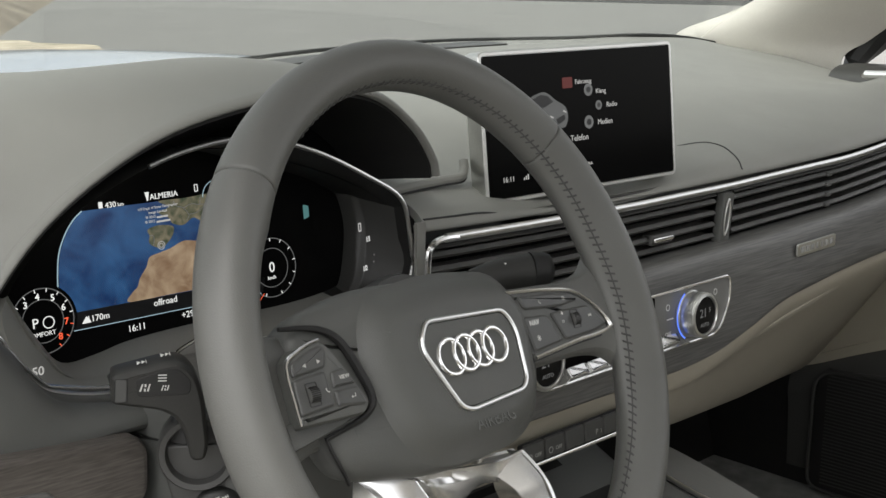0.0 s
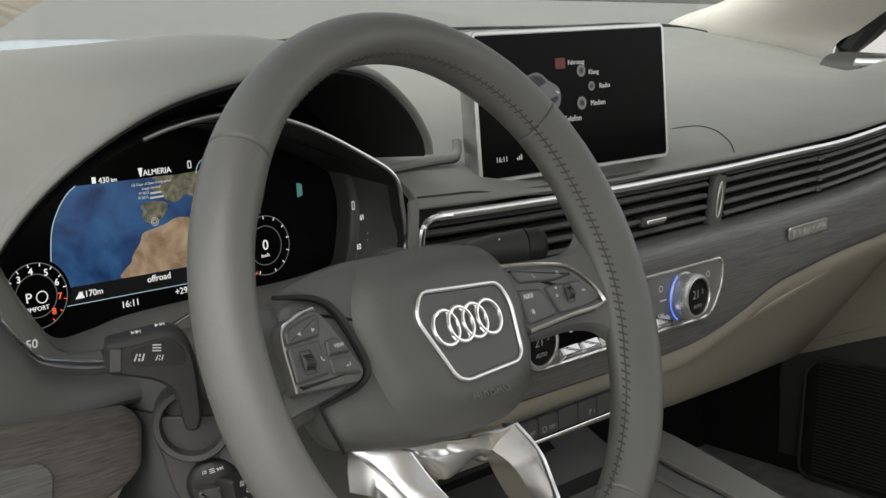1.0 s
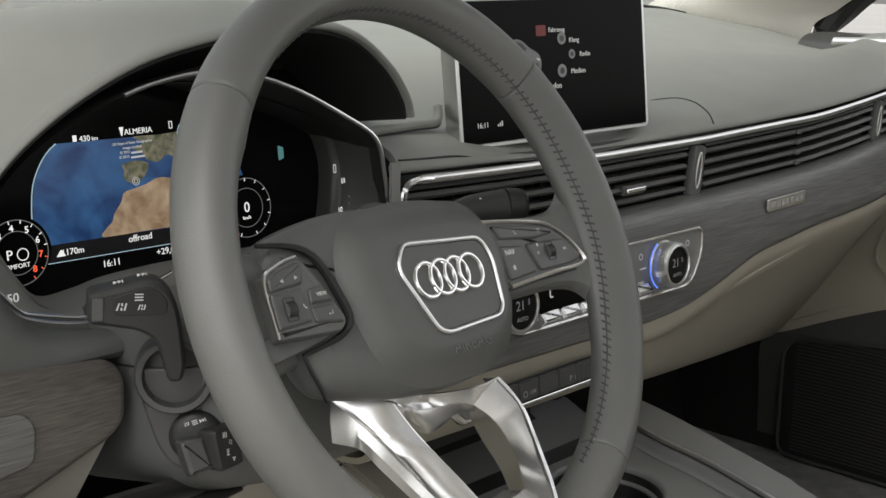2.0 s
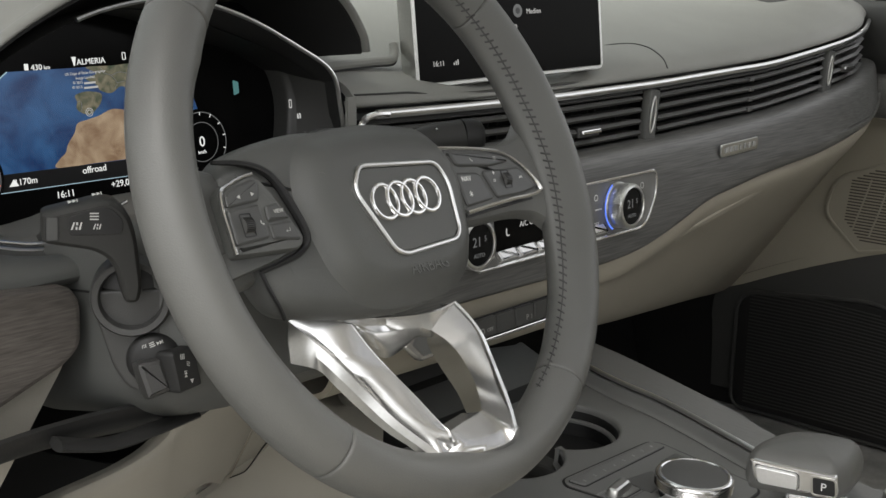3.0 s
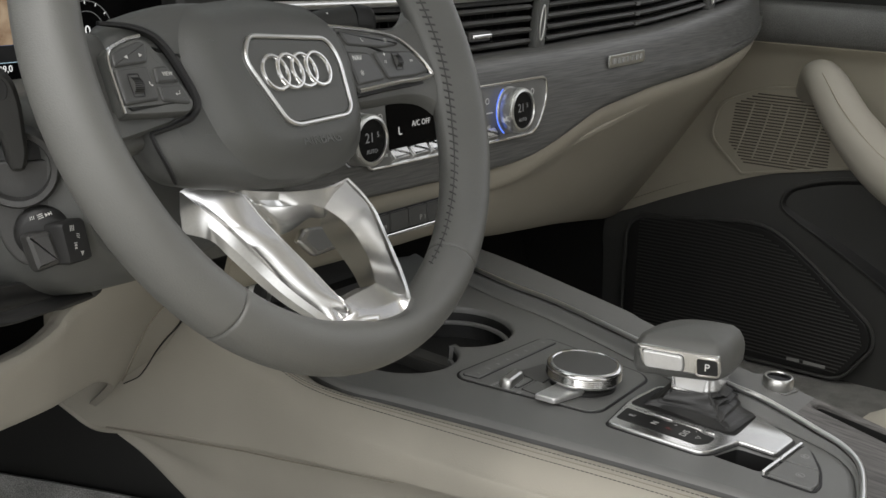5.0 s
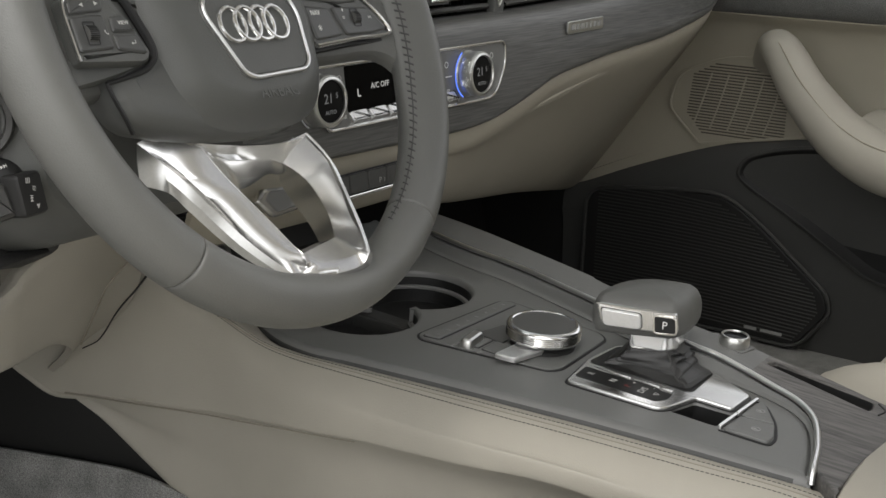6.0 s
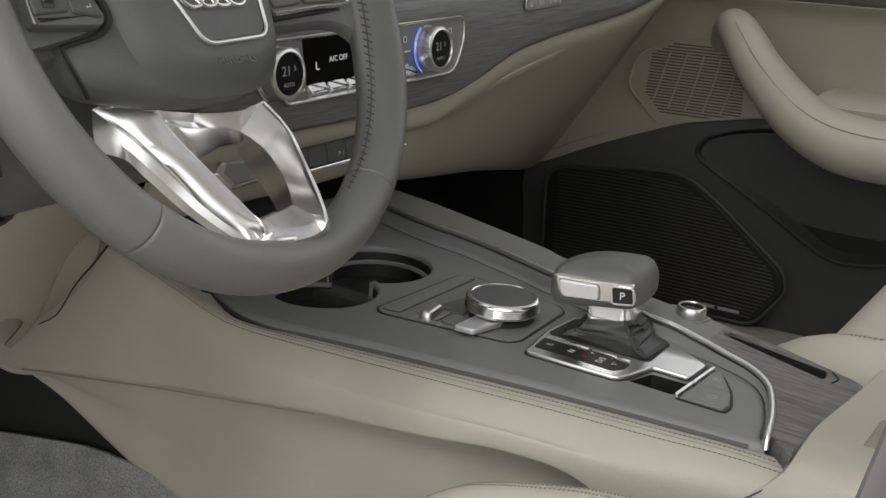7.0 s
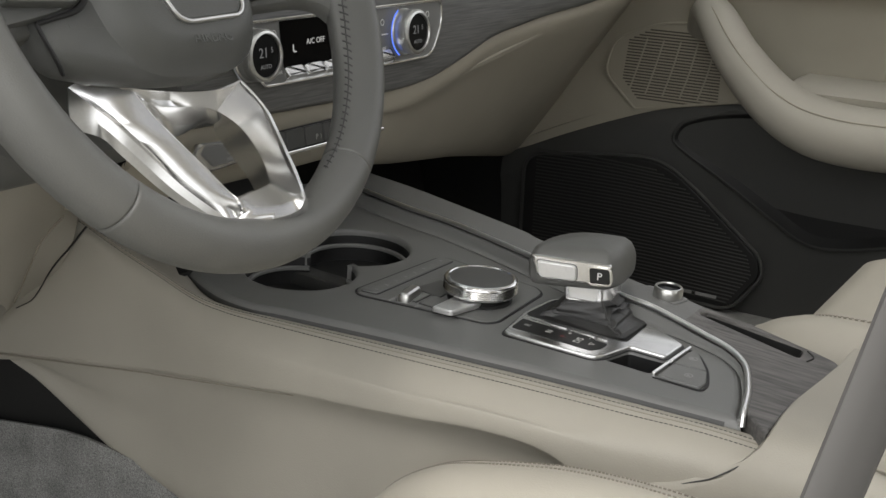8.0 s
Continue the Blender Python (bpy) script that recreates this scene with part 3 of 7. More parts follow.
for x in (0.745,):
    for r in range(4):
        part("vent_tab", rbox(0.010, 0.006, 0.004, 0.0015, 0.001), M_SLAT, dash, M=pose(x, edge_y(x) + 0.002, edge_z(x) - 0.0155 - r * 0.0112))
part("vent_end_frame", tube([(x, edge_y(0.14) - 0.001, z) for x, z in ((0.160, 0.6440), (0.148, 0.6445), (0.137, 0.6428), (0.1305, 0.6365), (0.129, 0.622), (0.129, 0.603), (0.132, 0.593), (0.140, 0.5885), (0.155, 0.5875))], 0.0026, 40, 8), M_CHROME, dash, "chrome vent surround")
# trim badge: plain bars
bd = part("trim_badge", rbox(0.080, 0.0135, 0.002, 0.003, 0.0006), M_SILVER, dash, "small silver badge plate", M=pose(0.681, 0.1625, 0.5665, 90, 0, 0) @ pose(0, 0, 0, 0, 0, 1))
for i, w in enumerate((0.009, 0.008, 0.009, 0.006, 0.006, 0.008, 0.009)):
    part("bar", rbox(w - 0.002, 0.006, 0.0008, 0.001, 0.0002), M_DIMP, bd, M=pose(0.681 - 0.030 + i * 0.010, 0.1607, 0.566 + 0.0002 * i, 90))

# ---- instruments ----
cl = thing("instrument_cluster", (-0.03, 0.25, 0.58), "digital instrument cluster showing a satellite map, switched on", "instrument cluster")
CM = pose(-0.03, 0.246, 0.65, 83.16)
outer = [(-0.188, 0.655), (-0.157, 0.688), (-0.111, 0.713), (-0.068, 0.727), (-0.02, 0.731), (0.03, 0.719), (0.08, 0.696), (0.1095, 0.678), (0.118, 0.655), (0.121, 0.62), (0.10, 0.596), (0.04, 0.594), (-0.03, 0.598), (-0.085, 0.594), (-0.122, 0.586), (-0.159, 0.594), (-0.176, 0.606), (-0.192, 0.632)]
inner = [(-0.172, 0.667), (-0.152, 0.696), (-0.108, 0.716), (-0.068, 0.722), (-0.02, 0.717), (0.03, 0.702), (0.075, 0.688), (0.112, 0.667), (0.128, 0.650), (0.130, 0.622), (0.098, 0.606), (0.05, 0.600), (-0.03, 0.600), (-0.080, 0.598), (-0.105, 0.594), (-0.128, 0.593), (-0.142, 0.610), (-0.158, 0.638)]
N_ = 90
oc, ic = spline(outer, N_, True), spline(inner, N_, True)
rows = []
for f, y in ((0.0, 0.20), (0.0, 0.188), (0.12, 0.186), (0.45, 0.198), (0.62, 0.208), (0.66, 0.206), (0.80, 0.222), (1.0, 0.245), (1.04, 0.262)):
    rows.append([(o[0] * (1 - f) + i[0] * f, y, o[1] * (1 - f) + i[1] * f) for o, i in zip(oc, ic)])
lowpts = [k for k in range(N_) if oc[k][1] < 0.652 and oc[k][0] < 0.08]
k0 = next(k for k in range(N_) if k in lowpts and (k - 1) % N_ not in lowpts)
run = [(k0 + i) % N_ for i in range(len(lowpts) + 1)]
rest = [(k0 + len(lowpts) + i) % N_ for i in range(N_ - len(lowpts) + 1)]
# lower run in lighter grey: the light on its upward face is painted in
part("surround", skin([[r[k] for k in run] for r in rows[:6]]), M_PAD, cl, "lower surround, painted lighter grey for the light on its upward face")
part("surround", skin([[r[k] for k in rest] for r in rows[:6]]), M_BLACK, cl, "black upper surround")
part("inner_bezel", skin(rows[7:], close_v=True), M_BLACK, cl, "black inner bezel")
part("inner_ledge", skin([[r[k] for k in run] for r in rows[5:8]]), M_PAD, cl, "grey ledge below the screen")
part("inner_ledge", skin([[r[k] for k in rest] for r in rows[5:8]]), M_BLACK, cl, "black ledge above the screen")
shown = [not (x < -0.10 and z > 0.632) for x, z in oc]
k1 = next(k for k in range(N_) if shown[k] and not shown[k - 1])
part("chrome_edge", tube([(oc[(k1 + i) % N_][0], 0.1865, oc[(k1 + i) % N_][1]) for i in range(sum(shown))], 0.0016, N_, 8, raw=True), M_FRAME, cl, "thin chrome edge")
part("screen", slab(rounded(box2(0.33, 0.15), 0.02), 0.003, 0.0005), M_GLOSS, cl, "black display glass", M=CM @ pose(0.01, 0.0, -0.0042))


def glyph(kind, M, parent, material, s=1.0):
    """A small printed symbol, a few millimetres across."""
    shapes = {
        "left": [[(0.0016, -0.0016), (0.0016, 0.0016), (-0.0018, 0.0)]],
        "right": [[(-0.0016, -0.0016), (0.0018, 0.0), (-0.0016, 0.0016)]],
        "bars": [[(-0.002, y), (0.002, y), (0.002, y + 0.0006), (-0.002, y + 0.0006)] for y in (-0.0018, -0.0004, 0.0010)],
        "skip": [[(-0.0022, -0.0014), (-0.0002, 0.0), (-0.0022, 0.0014)], [(0.0, -0.0014), (0.0018, 0.0), (0.0, 0.0014)], [(0.0019, -0.0014), (0.0024, -0.0014), (0.0024, 0.0014), (0.0019, 0.0014)]],
        "back": [[(-0.002, -0.0014), (0.0016, -0.0014), (0.0016, 0.0014), (0.0011, 0.0014), (0.0011, -0.0009), (-0.002, -0.0009)], [(-0.0030, -0.0011), (-0.0016, -0.0022), (-0.0016, 0.0)]],
        "phone": [[(-0.0016, 0.0014), (-0.0009, 0.0020), (-0.0004, 0.0010), (-0.0008, 0.0004), (0.0003, -0.0008), (0.0009, -0.0005), (0.0018, -0.0010), (0.0012, -0.0018), (0.0002, -0.0016), (-0.0013, 0.0)]],
        "lamp": [[(-0.0020, -0.0012), (-0.0014, -0.0012), (-0.0006, 0.0014), (-0.0011, 0.0014)], [(0.0006, -0.0012), (0.0012, -0.0012), (0.0018, 0.0014), (0.0013, 0.0014)], [(-0.0004, -0.0012), (0.0002, -0.0012), (0.0002, -0.0002), (-0.0004, -0.0002)], [(-0.0002, 0.0004), (0.0004, 0.0004), (0.0004, 0.0014), (-0.0002, 0.0014)]],
    }[kind]
    verts, faces = [], []
    for sh in shapes:
        o, k = len(verts), len(sh)
        verts += [(x * s, y * s, 0) for x, y in sh] + [(x * s, y * s, 0.00015) for x, y in sh]
        faces += [tuple(range(o, o + k)), tuple(range(o + k, o + 2 * k))] + [(o + i, o + (i + 1) % k, o + k + (i + 1) % k, o + k + i) for i in range(k)]
    return part("symbol", mesh(verts, faces), material, parent, M=M)


def flat(pts, z=0.0):
    """A thin flat shape over a 2D outline."""
    return layers([(0, z), (0, z + 0.00012)], pts)


def disc(cx, cy, r, n=48):
    return [(cx + r * math.cos(a), cy + r * math.sin(a)) for a in np.linspace(0, 2 * math.pi, n, endpoint=False)]


def hoop(cx, cy, r, w, a0=0, a1=360, n=60):
    """A flat ring or arc."""
    rows = []
    for rr in (r - w / 2, r + w / 2):
        rows.append([(cx + rr * math.cos(radians(a)), cy + rr * math.sin(radians(a)), 0) for a in np.linspace(a0, a1, n)])
    back = [[(x, y, 0.00012) for x, y, _ in r] for r in rows[::-1]]
    return skin(rows + back, close_u=True)


globe = [(-0.074, 0.0355), (-0.080, 0.031), (-0.0865, 0.0230), (-0.092, 0.012), (-0.0945, 0.0), (-0.0955, -0.014), (-0.0935, -0.026), (-0.0895, -0.038), (-0.055, -0.038), (0.0, -0.038), (0.055, -0.038), (0.066, -0.020), (0.067, 0.0), (0.062, 0.016), (0.045, 0.0355), (-0.01, 0.0355)]
mp_ = part("map", flat(globe, -0.0011), M_SEA, cl, "blue satellite sea", M=CM)
part("map_edge", tube([(x - 0.0006, y, -0.0010) for x, y in globe[:8]], 0.0004, 40, 6), M_GLOW, mp_, M=CM)
africa = spline([(0.060, 0.005), (0.03, 0.0035), (0.008, 0.0055), (-0.003, 0.0068), (-0.013, 0.0035), (-0.022, 0.0015), (-0.030, -0.0005), (-0.033, -0.0065), (-0.0385, -0.013), (-0.041, -0.0185), (-0.0455, -0.022), (-0.048, -0.0275), (-0.02, -0.0275), (0.02, -0.0275), (0.058, -0.0275)], 90, True)
part("land", flat(africa, -0.0009), M_SAND, mp_, "tan desert land", M=CM)
iberia = spline([(-0.0295, 0.0175), (-0.024, 0.0195), (-0.0174, 0.0196), (-0.010, 0.0175), (-0.0105, 0.0125), (-0.0145, 0.008), (-0.020, 0.0045), (-0.0265, 0.0065), (-0.0293, 0.0095), (-0.0285, 0.0135)], 60, True)
part("land", flat(iberia, -0.0009), M_LAND, mp_, "brown green land", M=CM)
europe = spline([(-0.019, 0.0355), (0.0, 0.0355), (0.04, 0.0355), (0.058, 0.018), (0.045, 0.012), (0.034, 0.018), (0.026, 0.013), (0.020, 0.021), (0.013, 0.0185), (0.006, 0.0215), (-0.002, 0.0175), (-0.010, 0.0195), (-0.0125, 0.0235), (-0.020, 0.028), (-0.012, 0.031)], 90, True)
part("land", flat(europe, -0.0009), M_LAND, mp_, "brown green land", M=CM)
for path in ([(-0.008, 0.0345), (-0.006, 0.031), (-0.001, 0.029), (0.003, 0.024), (0.001, 0.0205)], [(-0.001, 0.029), (0.006, 0.031), (0.012, 0.030), (0.013, 0.035)], [(0.003, 0.024), (0.010, 0.025), (0.016, 0.029), (0.012, 0.030)], [(0.016, 0.029), (0.024, 0.027), (0.030, 0.031), (0.029, 0.0345)], [(-0.0285, 0.0135), (-0.026, 0.0135), (-0.0255, 0.0100), (-0.0265, 0.0066)]):
    part("border_line", tube([(x, y, -0.00070) for x, y in path], 0.00022, 20, 4), M_DIM, mp_, M=CM)
part("footer", flat([(-0.090, -0.0385), (0.058, -0.0385), (0.061, -0.028), (-0.0925, -0.0275)], -0.0007), M_SHADE, cl, M=CM)
part("footer_line", flat([(-0.089, -0.0392), (0.056, -0.0392), (0.056, -0.0387), (-0.089, -0.0387)], -0.0005), M_GLOW, cl, M=CM)
for body, x, y, s in (("430", -0.0545, 0.0371, 0.0052), ("km", -0.0473, 0.0368, 0.0036), ("ALMERIA", -0.0150, 0.0390, 0.0054), ("1170m", -0.0714, -0.0334, 0.0058), ("offroad", -0.0217, -0.0314, 0.0062), ("16:11", -0.0448, -0.0450, 0.0062), ("+29,0", -0.0035, -0.0432, 0.0062), ("0", 0.0672, -0.0223, 0.0105), ("km/h", 0.0665, -0.0295, 0.0036), ("P", -0.1137, -0.0300, 0.0088), ("COMFORT", -0.1105, -0.0372, 0.0040)):
    words(body, s, CM @ pose(x, y, -0.0003, 0, 0, 1.0), cl, M_GLYPH)
part("icon", hoop(-0.1050, -0.0302, 0.0036, 0.0006), M_GLYPH, cl, M=CM @ pose(0, 0, -0.0003))
part("icon", flat([(-0.0830, -0.0355), (-0.0795, -0.0310), (-0.0775, -0.0335), (-0.0765, -0.0355)], -0.0003), M_GLYPH, cl, M=CM)
part("icon", flat([(-0.0630, 0.0358), (-0.0602, 0.0358), (-0.0602, 0.0398), (-0.0630, 0.0398)], -0.0003), M_GLYPH, cl, M=CM)
part("icon", flat([(-0.0280, 0.0368), (-0.0272, 0.0368), (-0.0260, 0.0425), (-0.0292, 0.0425)], -0.0003), M_GLYPH, cl, M=CM)
for body, x, y in (("US Dept of State Geographer", -0.0200, 0.0319), ("Image Landsat", -0.0205, 0.0288), ("© 2015", -0.0262, 0.0258), ("© 2015", -0.0270, 0.0228)):
    words(body, 0.0025, CM @ pose(x, y, -0.0006, 0, 0, 1.5), cl, M_GLYPH2)
for x, y, w in ((-0.0175, 0.0252, 0.0085), (-0.0170, 0.0222, 0.0105)):
    part("caption_bar", flat(box2(w, 0.0013), -0.0006), M_GLYPH2, cl, M=CM @ pose(x, y, 0, 0, 0, 1.5))
for r_ in (0.0014, 0.0026):
    part("position_mark", hoop(-0.0205, 0.0062, r_, 0.0004), M_GLYPH2, cl, M=CM @ pose(0, 0, -0.0005))
part("tab_frame", hoop(0.026, 0.034, 0.011, 0.0005, 95, 178), M_GLOW, cl, M=CM @ pose(0, 0, -0.0004))
part("phone_icon", ringbar(rounded(box2(0.0028, 0.0050), 0.0006), 0.0005, 0.0002, 0.00005), M_GLYPH, cl, M=CM @ pose(0.0103, 0.0413, -0.0004))
# round dials
for cx, cy, r, a0, a1 in ((-0.1085, -0.0290, 0.0205, -60, 215), (0.0672, -0.0223, 0.0212, -70, 250)):
    dl = part("dial", flat(disc(cx, cy, r + 0.0025), -0.0007), M_GLOSS, cl, "small round dial", M=CM)
    part("dial_ring", hoop(cx, cy, r, 0.0006), M_DIM, dl, M=CM @ pose(0, 0, -0.0004))
    part("dial_ring", hoop(cx, cy, r * 0.66, 0.0005), M_DIM, dl, M=CM @ pose(0, 0, -0.0004))
    for i in range(13):
        a = radians(a0 + (a1 - a0) * i / 12)
        c, s = math.cos(a), math.sin(a)
        p = [(cx + (r - 0.0022) * c - 0.0003 * s, cy + (r - 0.0022) * s + 0.0003 * c), (cx + (r - 0.0022) * c + 0.0003 * s, cy + (r - 0.0022) * s - 0.0003 * c), (cx + r * c + 0.0003 * s, cy + r * s - 0.0003 * c), (cx + r * c - 0.0003 * s, cy + r * s + 0.0003 * c)]
        part("tick", flat(p, -0.0003), M_RED if cx < 0 and i < 3 else M_GLYPH, dl, M=CM)
for body, a in (("3", 132), ("4", 98), ("5", 60), ("6", 24), ("7", -10), ("8", -48)):
    words(body, 0.0058, CM @ pose(-0.1085 + 0.0155 * math.cos(radians(a)), -0.0290 + 0.0155 * math.sin(radians(a)), -0.0002), cl, M_RED if body in "78" else M_GLYPH, bold=0.0001)
part("needle", flat([(0.0580, -0.0400), (0.0590, -0.0395), (0.0545, -0.0440), (0.0535, -0.0445)], -0.0002), M_RED, cl, M=CM)
part("lamp_icon", flat(rounded([(0.0995, 0.0085), (0.1045, 0.0100), (0.1045, 0.0180), (0.0995, 0.0195)], 0.001), -0.0003), M_TEAL, cl, M=CM)
def cluster(x, y, z):
    return tuple(CM @ Vector((x, y, z)))


inner_w = spline([(0.070, 0.064, 0.004), (0.1024, 0.0484, 0.004), (0.1260, 0.0300, 0.004), (0.1345, 0.0120, 0.004), (0.1355, -0.008, 0.004), (0.1285, -0.0385, 0.004), (0.1180, -0.052, 0.004)], 24)
outer_w = [CM.inverted() @ Vector((x, 0.194, z)) for x, z in spline([(0.045, 0.7125), (0.080, 0.6955), (0.1095, 0.678), (0.1195, 0.660), (0.1225, 0.640), (0.1210, 0.615), (0.1090, 0.600)], 24)]
part("gauge_wing", surf([[cluster(*(p * (1 - f) + np.array(q) * f + np.array((0, 0, dz)))) for f, dz in ((0.0, -0.004), (0.02, 0.0045), (0.06, 0.0085), (0.30, 0.0005), (0.36, 0.0), (0.62, 0.0), (1.0, 0.0))] for p, q in zip(inner_w, outer_w)], 40, 16, 0.002), M_DARK, cl, "dark grey wing beside the dials")
for i, (x, y) in enumerate(((0.1474, -0.0109), (0.1462, -0.0142), (0.1455, -0.0175), (0.1440, -0.0226), (0.1428, -0.0278), (0.1419, -0.0363))):
    part("fuel_tick", flat(box2(0.0042 if i % 3 == 0 else 0.0026, 0.0009), -0.0003), M_GLYPH2, cl, M=CM @ pose(x, y, 0.0250, 0, 22, 0))
words("1/1", 0.0056, CM @ pose(0.1385, -0.0105, 0.0245, 0, 22, 0), cl, M_GLYPH)
words("1/2", 0.0056, CM @ pose(0.1335, -0.0318, 0.0245, 0, 22, 0), cl, M_GLYPH)
part("fuel_icon", ringbar(rounded(box2(0.0045, 0.0065), 0.001), 0.001, 0.0003, 0.0001), M_GLYPH2, cl, M=CM @ pose(0.1315, -0.0007, 0.0240, 0, 22, 0))
# temperature scale on the left part of the ring
words("50", 0.0075, pose(-0.1705, 0.1868, 0.6090, 90, 0, 0), cl, M_GLYPH2, bold=0.0001)
for x, z in ((-0.183, 0.607), (-0.193, 0.626), (-0.198, 0.640)):
    part("temp_tick", rbox(0.0012, 0.0045, 0.0006, 0.0003, 0.0001), M_GLYPH, cl, M=pose(x + 0.006, 0.1875, z, 90, 0, 0))

# ---- infotainment display ----
disp = thing("infotainment_display", (0.345, 0.215, 0.655), "freestanding tablet-style display with silver frame, on", "display")
DM = pose(0.340, 0.2055, 0.7185, 84, 0, -4.5) @ pose(0, 0, 0, 0, 0, 1.2)
scr = rounded(box2(0.236, 0.122), 0.007, 5)
part("frame", layers([(0.005, -0.020), (0.001, -0.0175), (0.0, -0.014), (0.0, 0.0), (0.0008, 0.0009), (0.0032, 0.0009), (0.0036, 0.0)], scr), M_SILVER, disp, "satin silver frame", M=DM)
part("glass", slab(inset(scr, 0.0038), 0.0012, 0.0003), M_GLOSS, disp, "black glass", M=DM @ pose(0, 0, -0.0003))
part("stand", rbox(0.10, 0.05, 0.06, 0.01, 0.004), M_DARK, disp, M=pose(0.345, 0.240, 0.635))
dx = 0.007
for body, x, y, s in (("Fahrzeug", -0.0072, 0.0312, 0.0056), ("Klang", 0.0141, 0.0219, 0.0058), ("Radio", 0.0273, 0.0095, 0.0060), ("Medien", 0.0179, -0.0047, 0.0064), ("Telefon", -0.0150, -0.0160, 0.0072), ("16:11", -0.1000, -0.0425, 0.0062), ("ALMERIA", -0.008, -0.0390, 0.0038)):
    words(body, s, DM @ pose(x + dx, y, 0.0012), disp, M_GLYPH2)
part("highlight", flat(rounded(box2(0.012, 0.009), 0.001)), M_REDBOX, disp, "red highlight", M=DM @ pose(-0.0265 + dx, 0.0312, 0.0011))
for x, y, r in ((-0.0014, 0.0238, 0.0052), (0.0107, 0.0100, 0.0040), (-0.0025, -0.0036, 0.0056)):
    ic_ = part("menu_icon", flat(disc(x + dx, y, r)), M_DIM, disp, M=DM @ pose(0, 0, 0.0011))
    part("icon_core", flat(disc(x + dx, y, r * 0.5)), M_SHADE, ic_, M=DM @ pose(0, 0, 0.0013))
carp = part("car_picture", flat(spline([(-0.085, -0.002), (-0.083, 0.010), (-0.0765, 0.0165), (-0.0678, 0.0203), (-0.0512, 0.025), (-0.0430, 0.0235), (-0.0348, 0.0179), (-0.0240, 0.012), (-0.0208, 0.0048), (-0.0225, -0.003), (-0.0275, -0.0060), (-0.045, -0.0065), (-0.070, -0.008)], 70, True)), M_CARPIC, disp, "grey car picture", M=DM @ pose(0, 0, 0.0011))
for pts in ([(-0.0640, 0.0190), (-0.0520, 0.0232), (-0.0440, 0.0218), (-0.0372, 0.0165), (-0.0480, 0.0125), (-0.0590, 0.0125)], [(-0.0740, 0.0145), (-0.0665, 0.0180), (-0.0625, 0.0120), (-0.0720, 0.0090)], [(-0.0350, 0.0020), (-0.0250, 0.0050), (-0.0240, 0.0010), (-0.0330, -0.0030)], [(-0.0600, -0.0085), (-0.0540, -0.0085), (-0.0530, -0.0010), (-0.0610, -0.0010)]):
    part("car_glass", flat(rounded(pts, 0.0012, 4)), M_SHADE, carp, M=DM @ pose(0, 0, 0.0013))
for x, y in ((-0.0245, 0.0075), (-0.0400, 0.0040)):
    part("car_lamp", flat(box2(0.0040, 0.0012)), M_GLYPH2, carp, M=DM @ pose(x, y, 0.0014, 0, 0, -25))
for i in range(3):
    part("signal_bar", flat(box2(0.0012, 0.002 + 0.0012 * i)), M_GLYPH2, disp, M=DM @ pose(-0.0755 + i * 0.0022, -0.0435 + 0.0006 * i, 0.0012))

# ---- climate panel ----
clim = thing("climate_panel", (0.36, 0.165, 0.50), "climate control panel with chrome frame and two rotary knobs", "climate control")
KM = pose(0.365, 0.1545, 0.5375, 90 - 4)
fr = rounded([(-0.150, 0.0275), (0.141, 0.0275), (0.141, 0.004), (0.121, -0.0275), (-0.130, -0.0275), (-0.150, 0.004)], [0.006, 0.010, 0.014, 0.016, 0.006, 0.006], 7)
part("frame", ringbar(fr, 0.0026, 0.003), M_CHROME, clim, "chrome frame", M=KM)
part("plate", slab(inset(fr, 0.002), 0.0008, 0.0003), M_CONS, clim, M=KM)
part("display", slab(rounded([(-0.106, 0.0245), (0.020, 0.0245), (0.020, -0.0140), (-0.103, -0.0140)], 0.002), 0.0016, 0.0004), M_GLOSS, clim, "black climate display", M=KM)
words("A/C OFF", 0.0068, KM @ pose(-0.060, 0.0050, 0.0018), clim, M_GLYPH2)
part("seat_icon", flat(spline([(-0.0835, -0.0015), (-0.0795, -0.0022), (-0.0793, -0.0012), (-0.0822, -0.0006), (-0.0826, 0.0040), (-0.0838, 0.0042)], 24, True)), M_GLYPH2, clim, M=KM @ pose(-0.0070, 0, 0.0018))
part("seat_icon", hoop(-0.018, 0.006, 0.004, 0.001), M_GLYPH2, clim, M=KM @ pose(0, 0, 0.0018))
for i in range(6):
    part("button", layers([(0.0, 0.0), (0.0, 0.006), (0.0012, 0.0085), (0.003, 0.0095)], rounded([(0, 0), (0.0255, 0), (0.0255, 0.0125), (0, 0.0125)], 0.001)), M_SPOKE, clim, "chrome rocker button", M=KM @ pose(-0.103 + i * 0.0262, -0.0265, 0.0, -38))
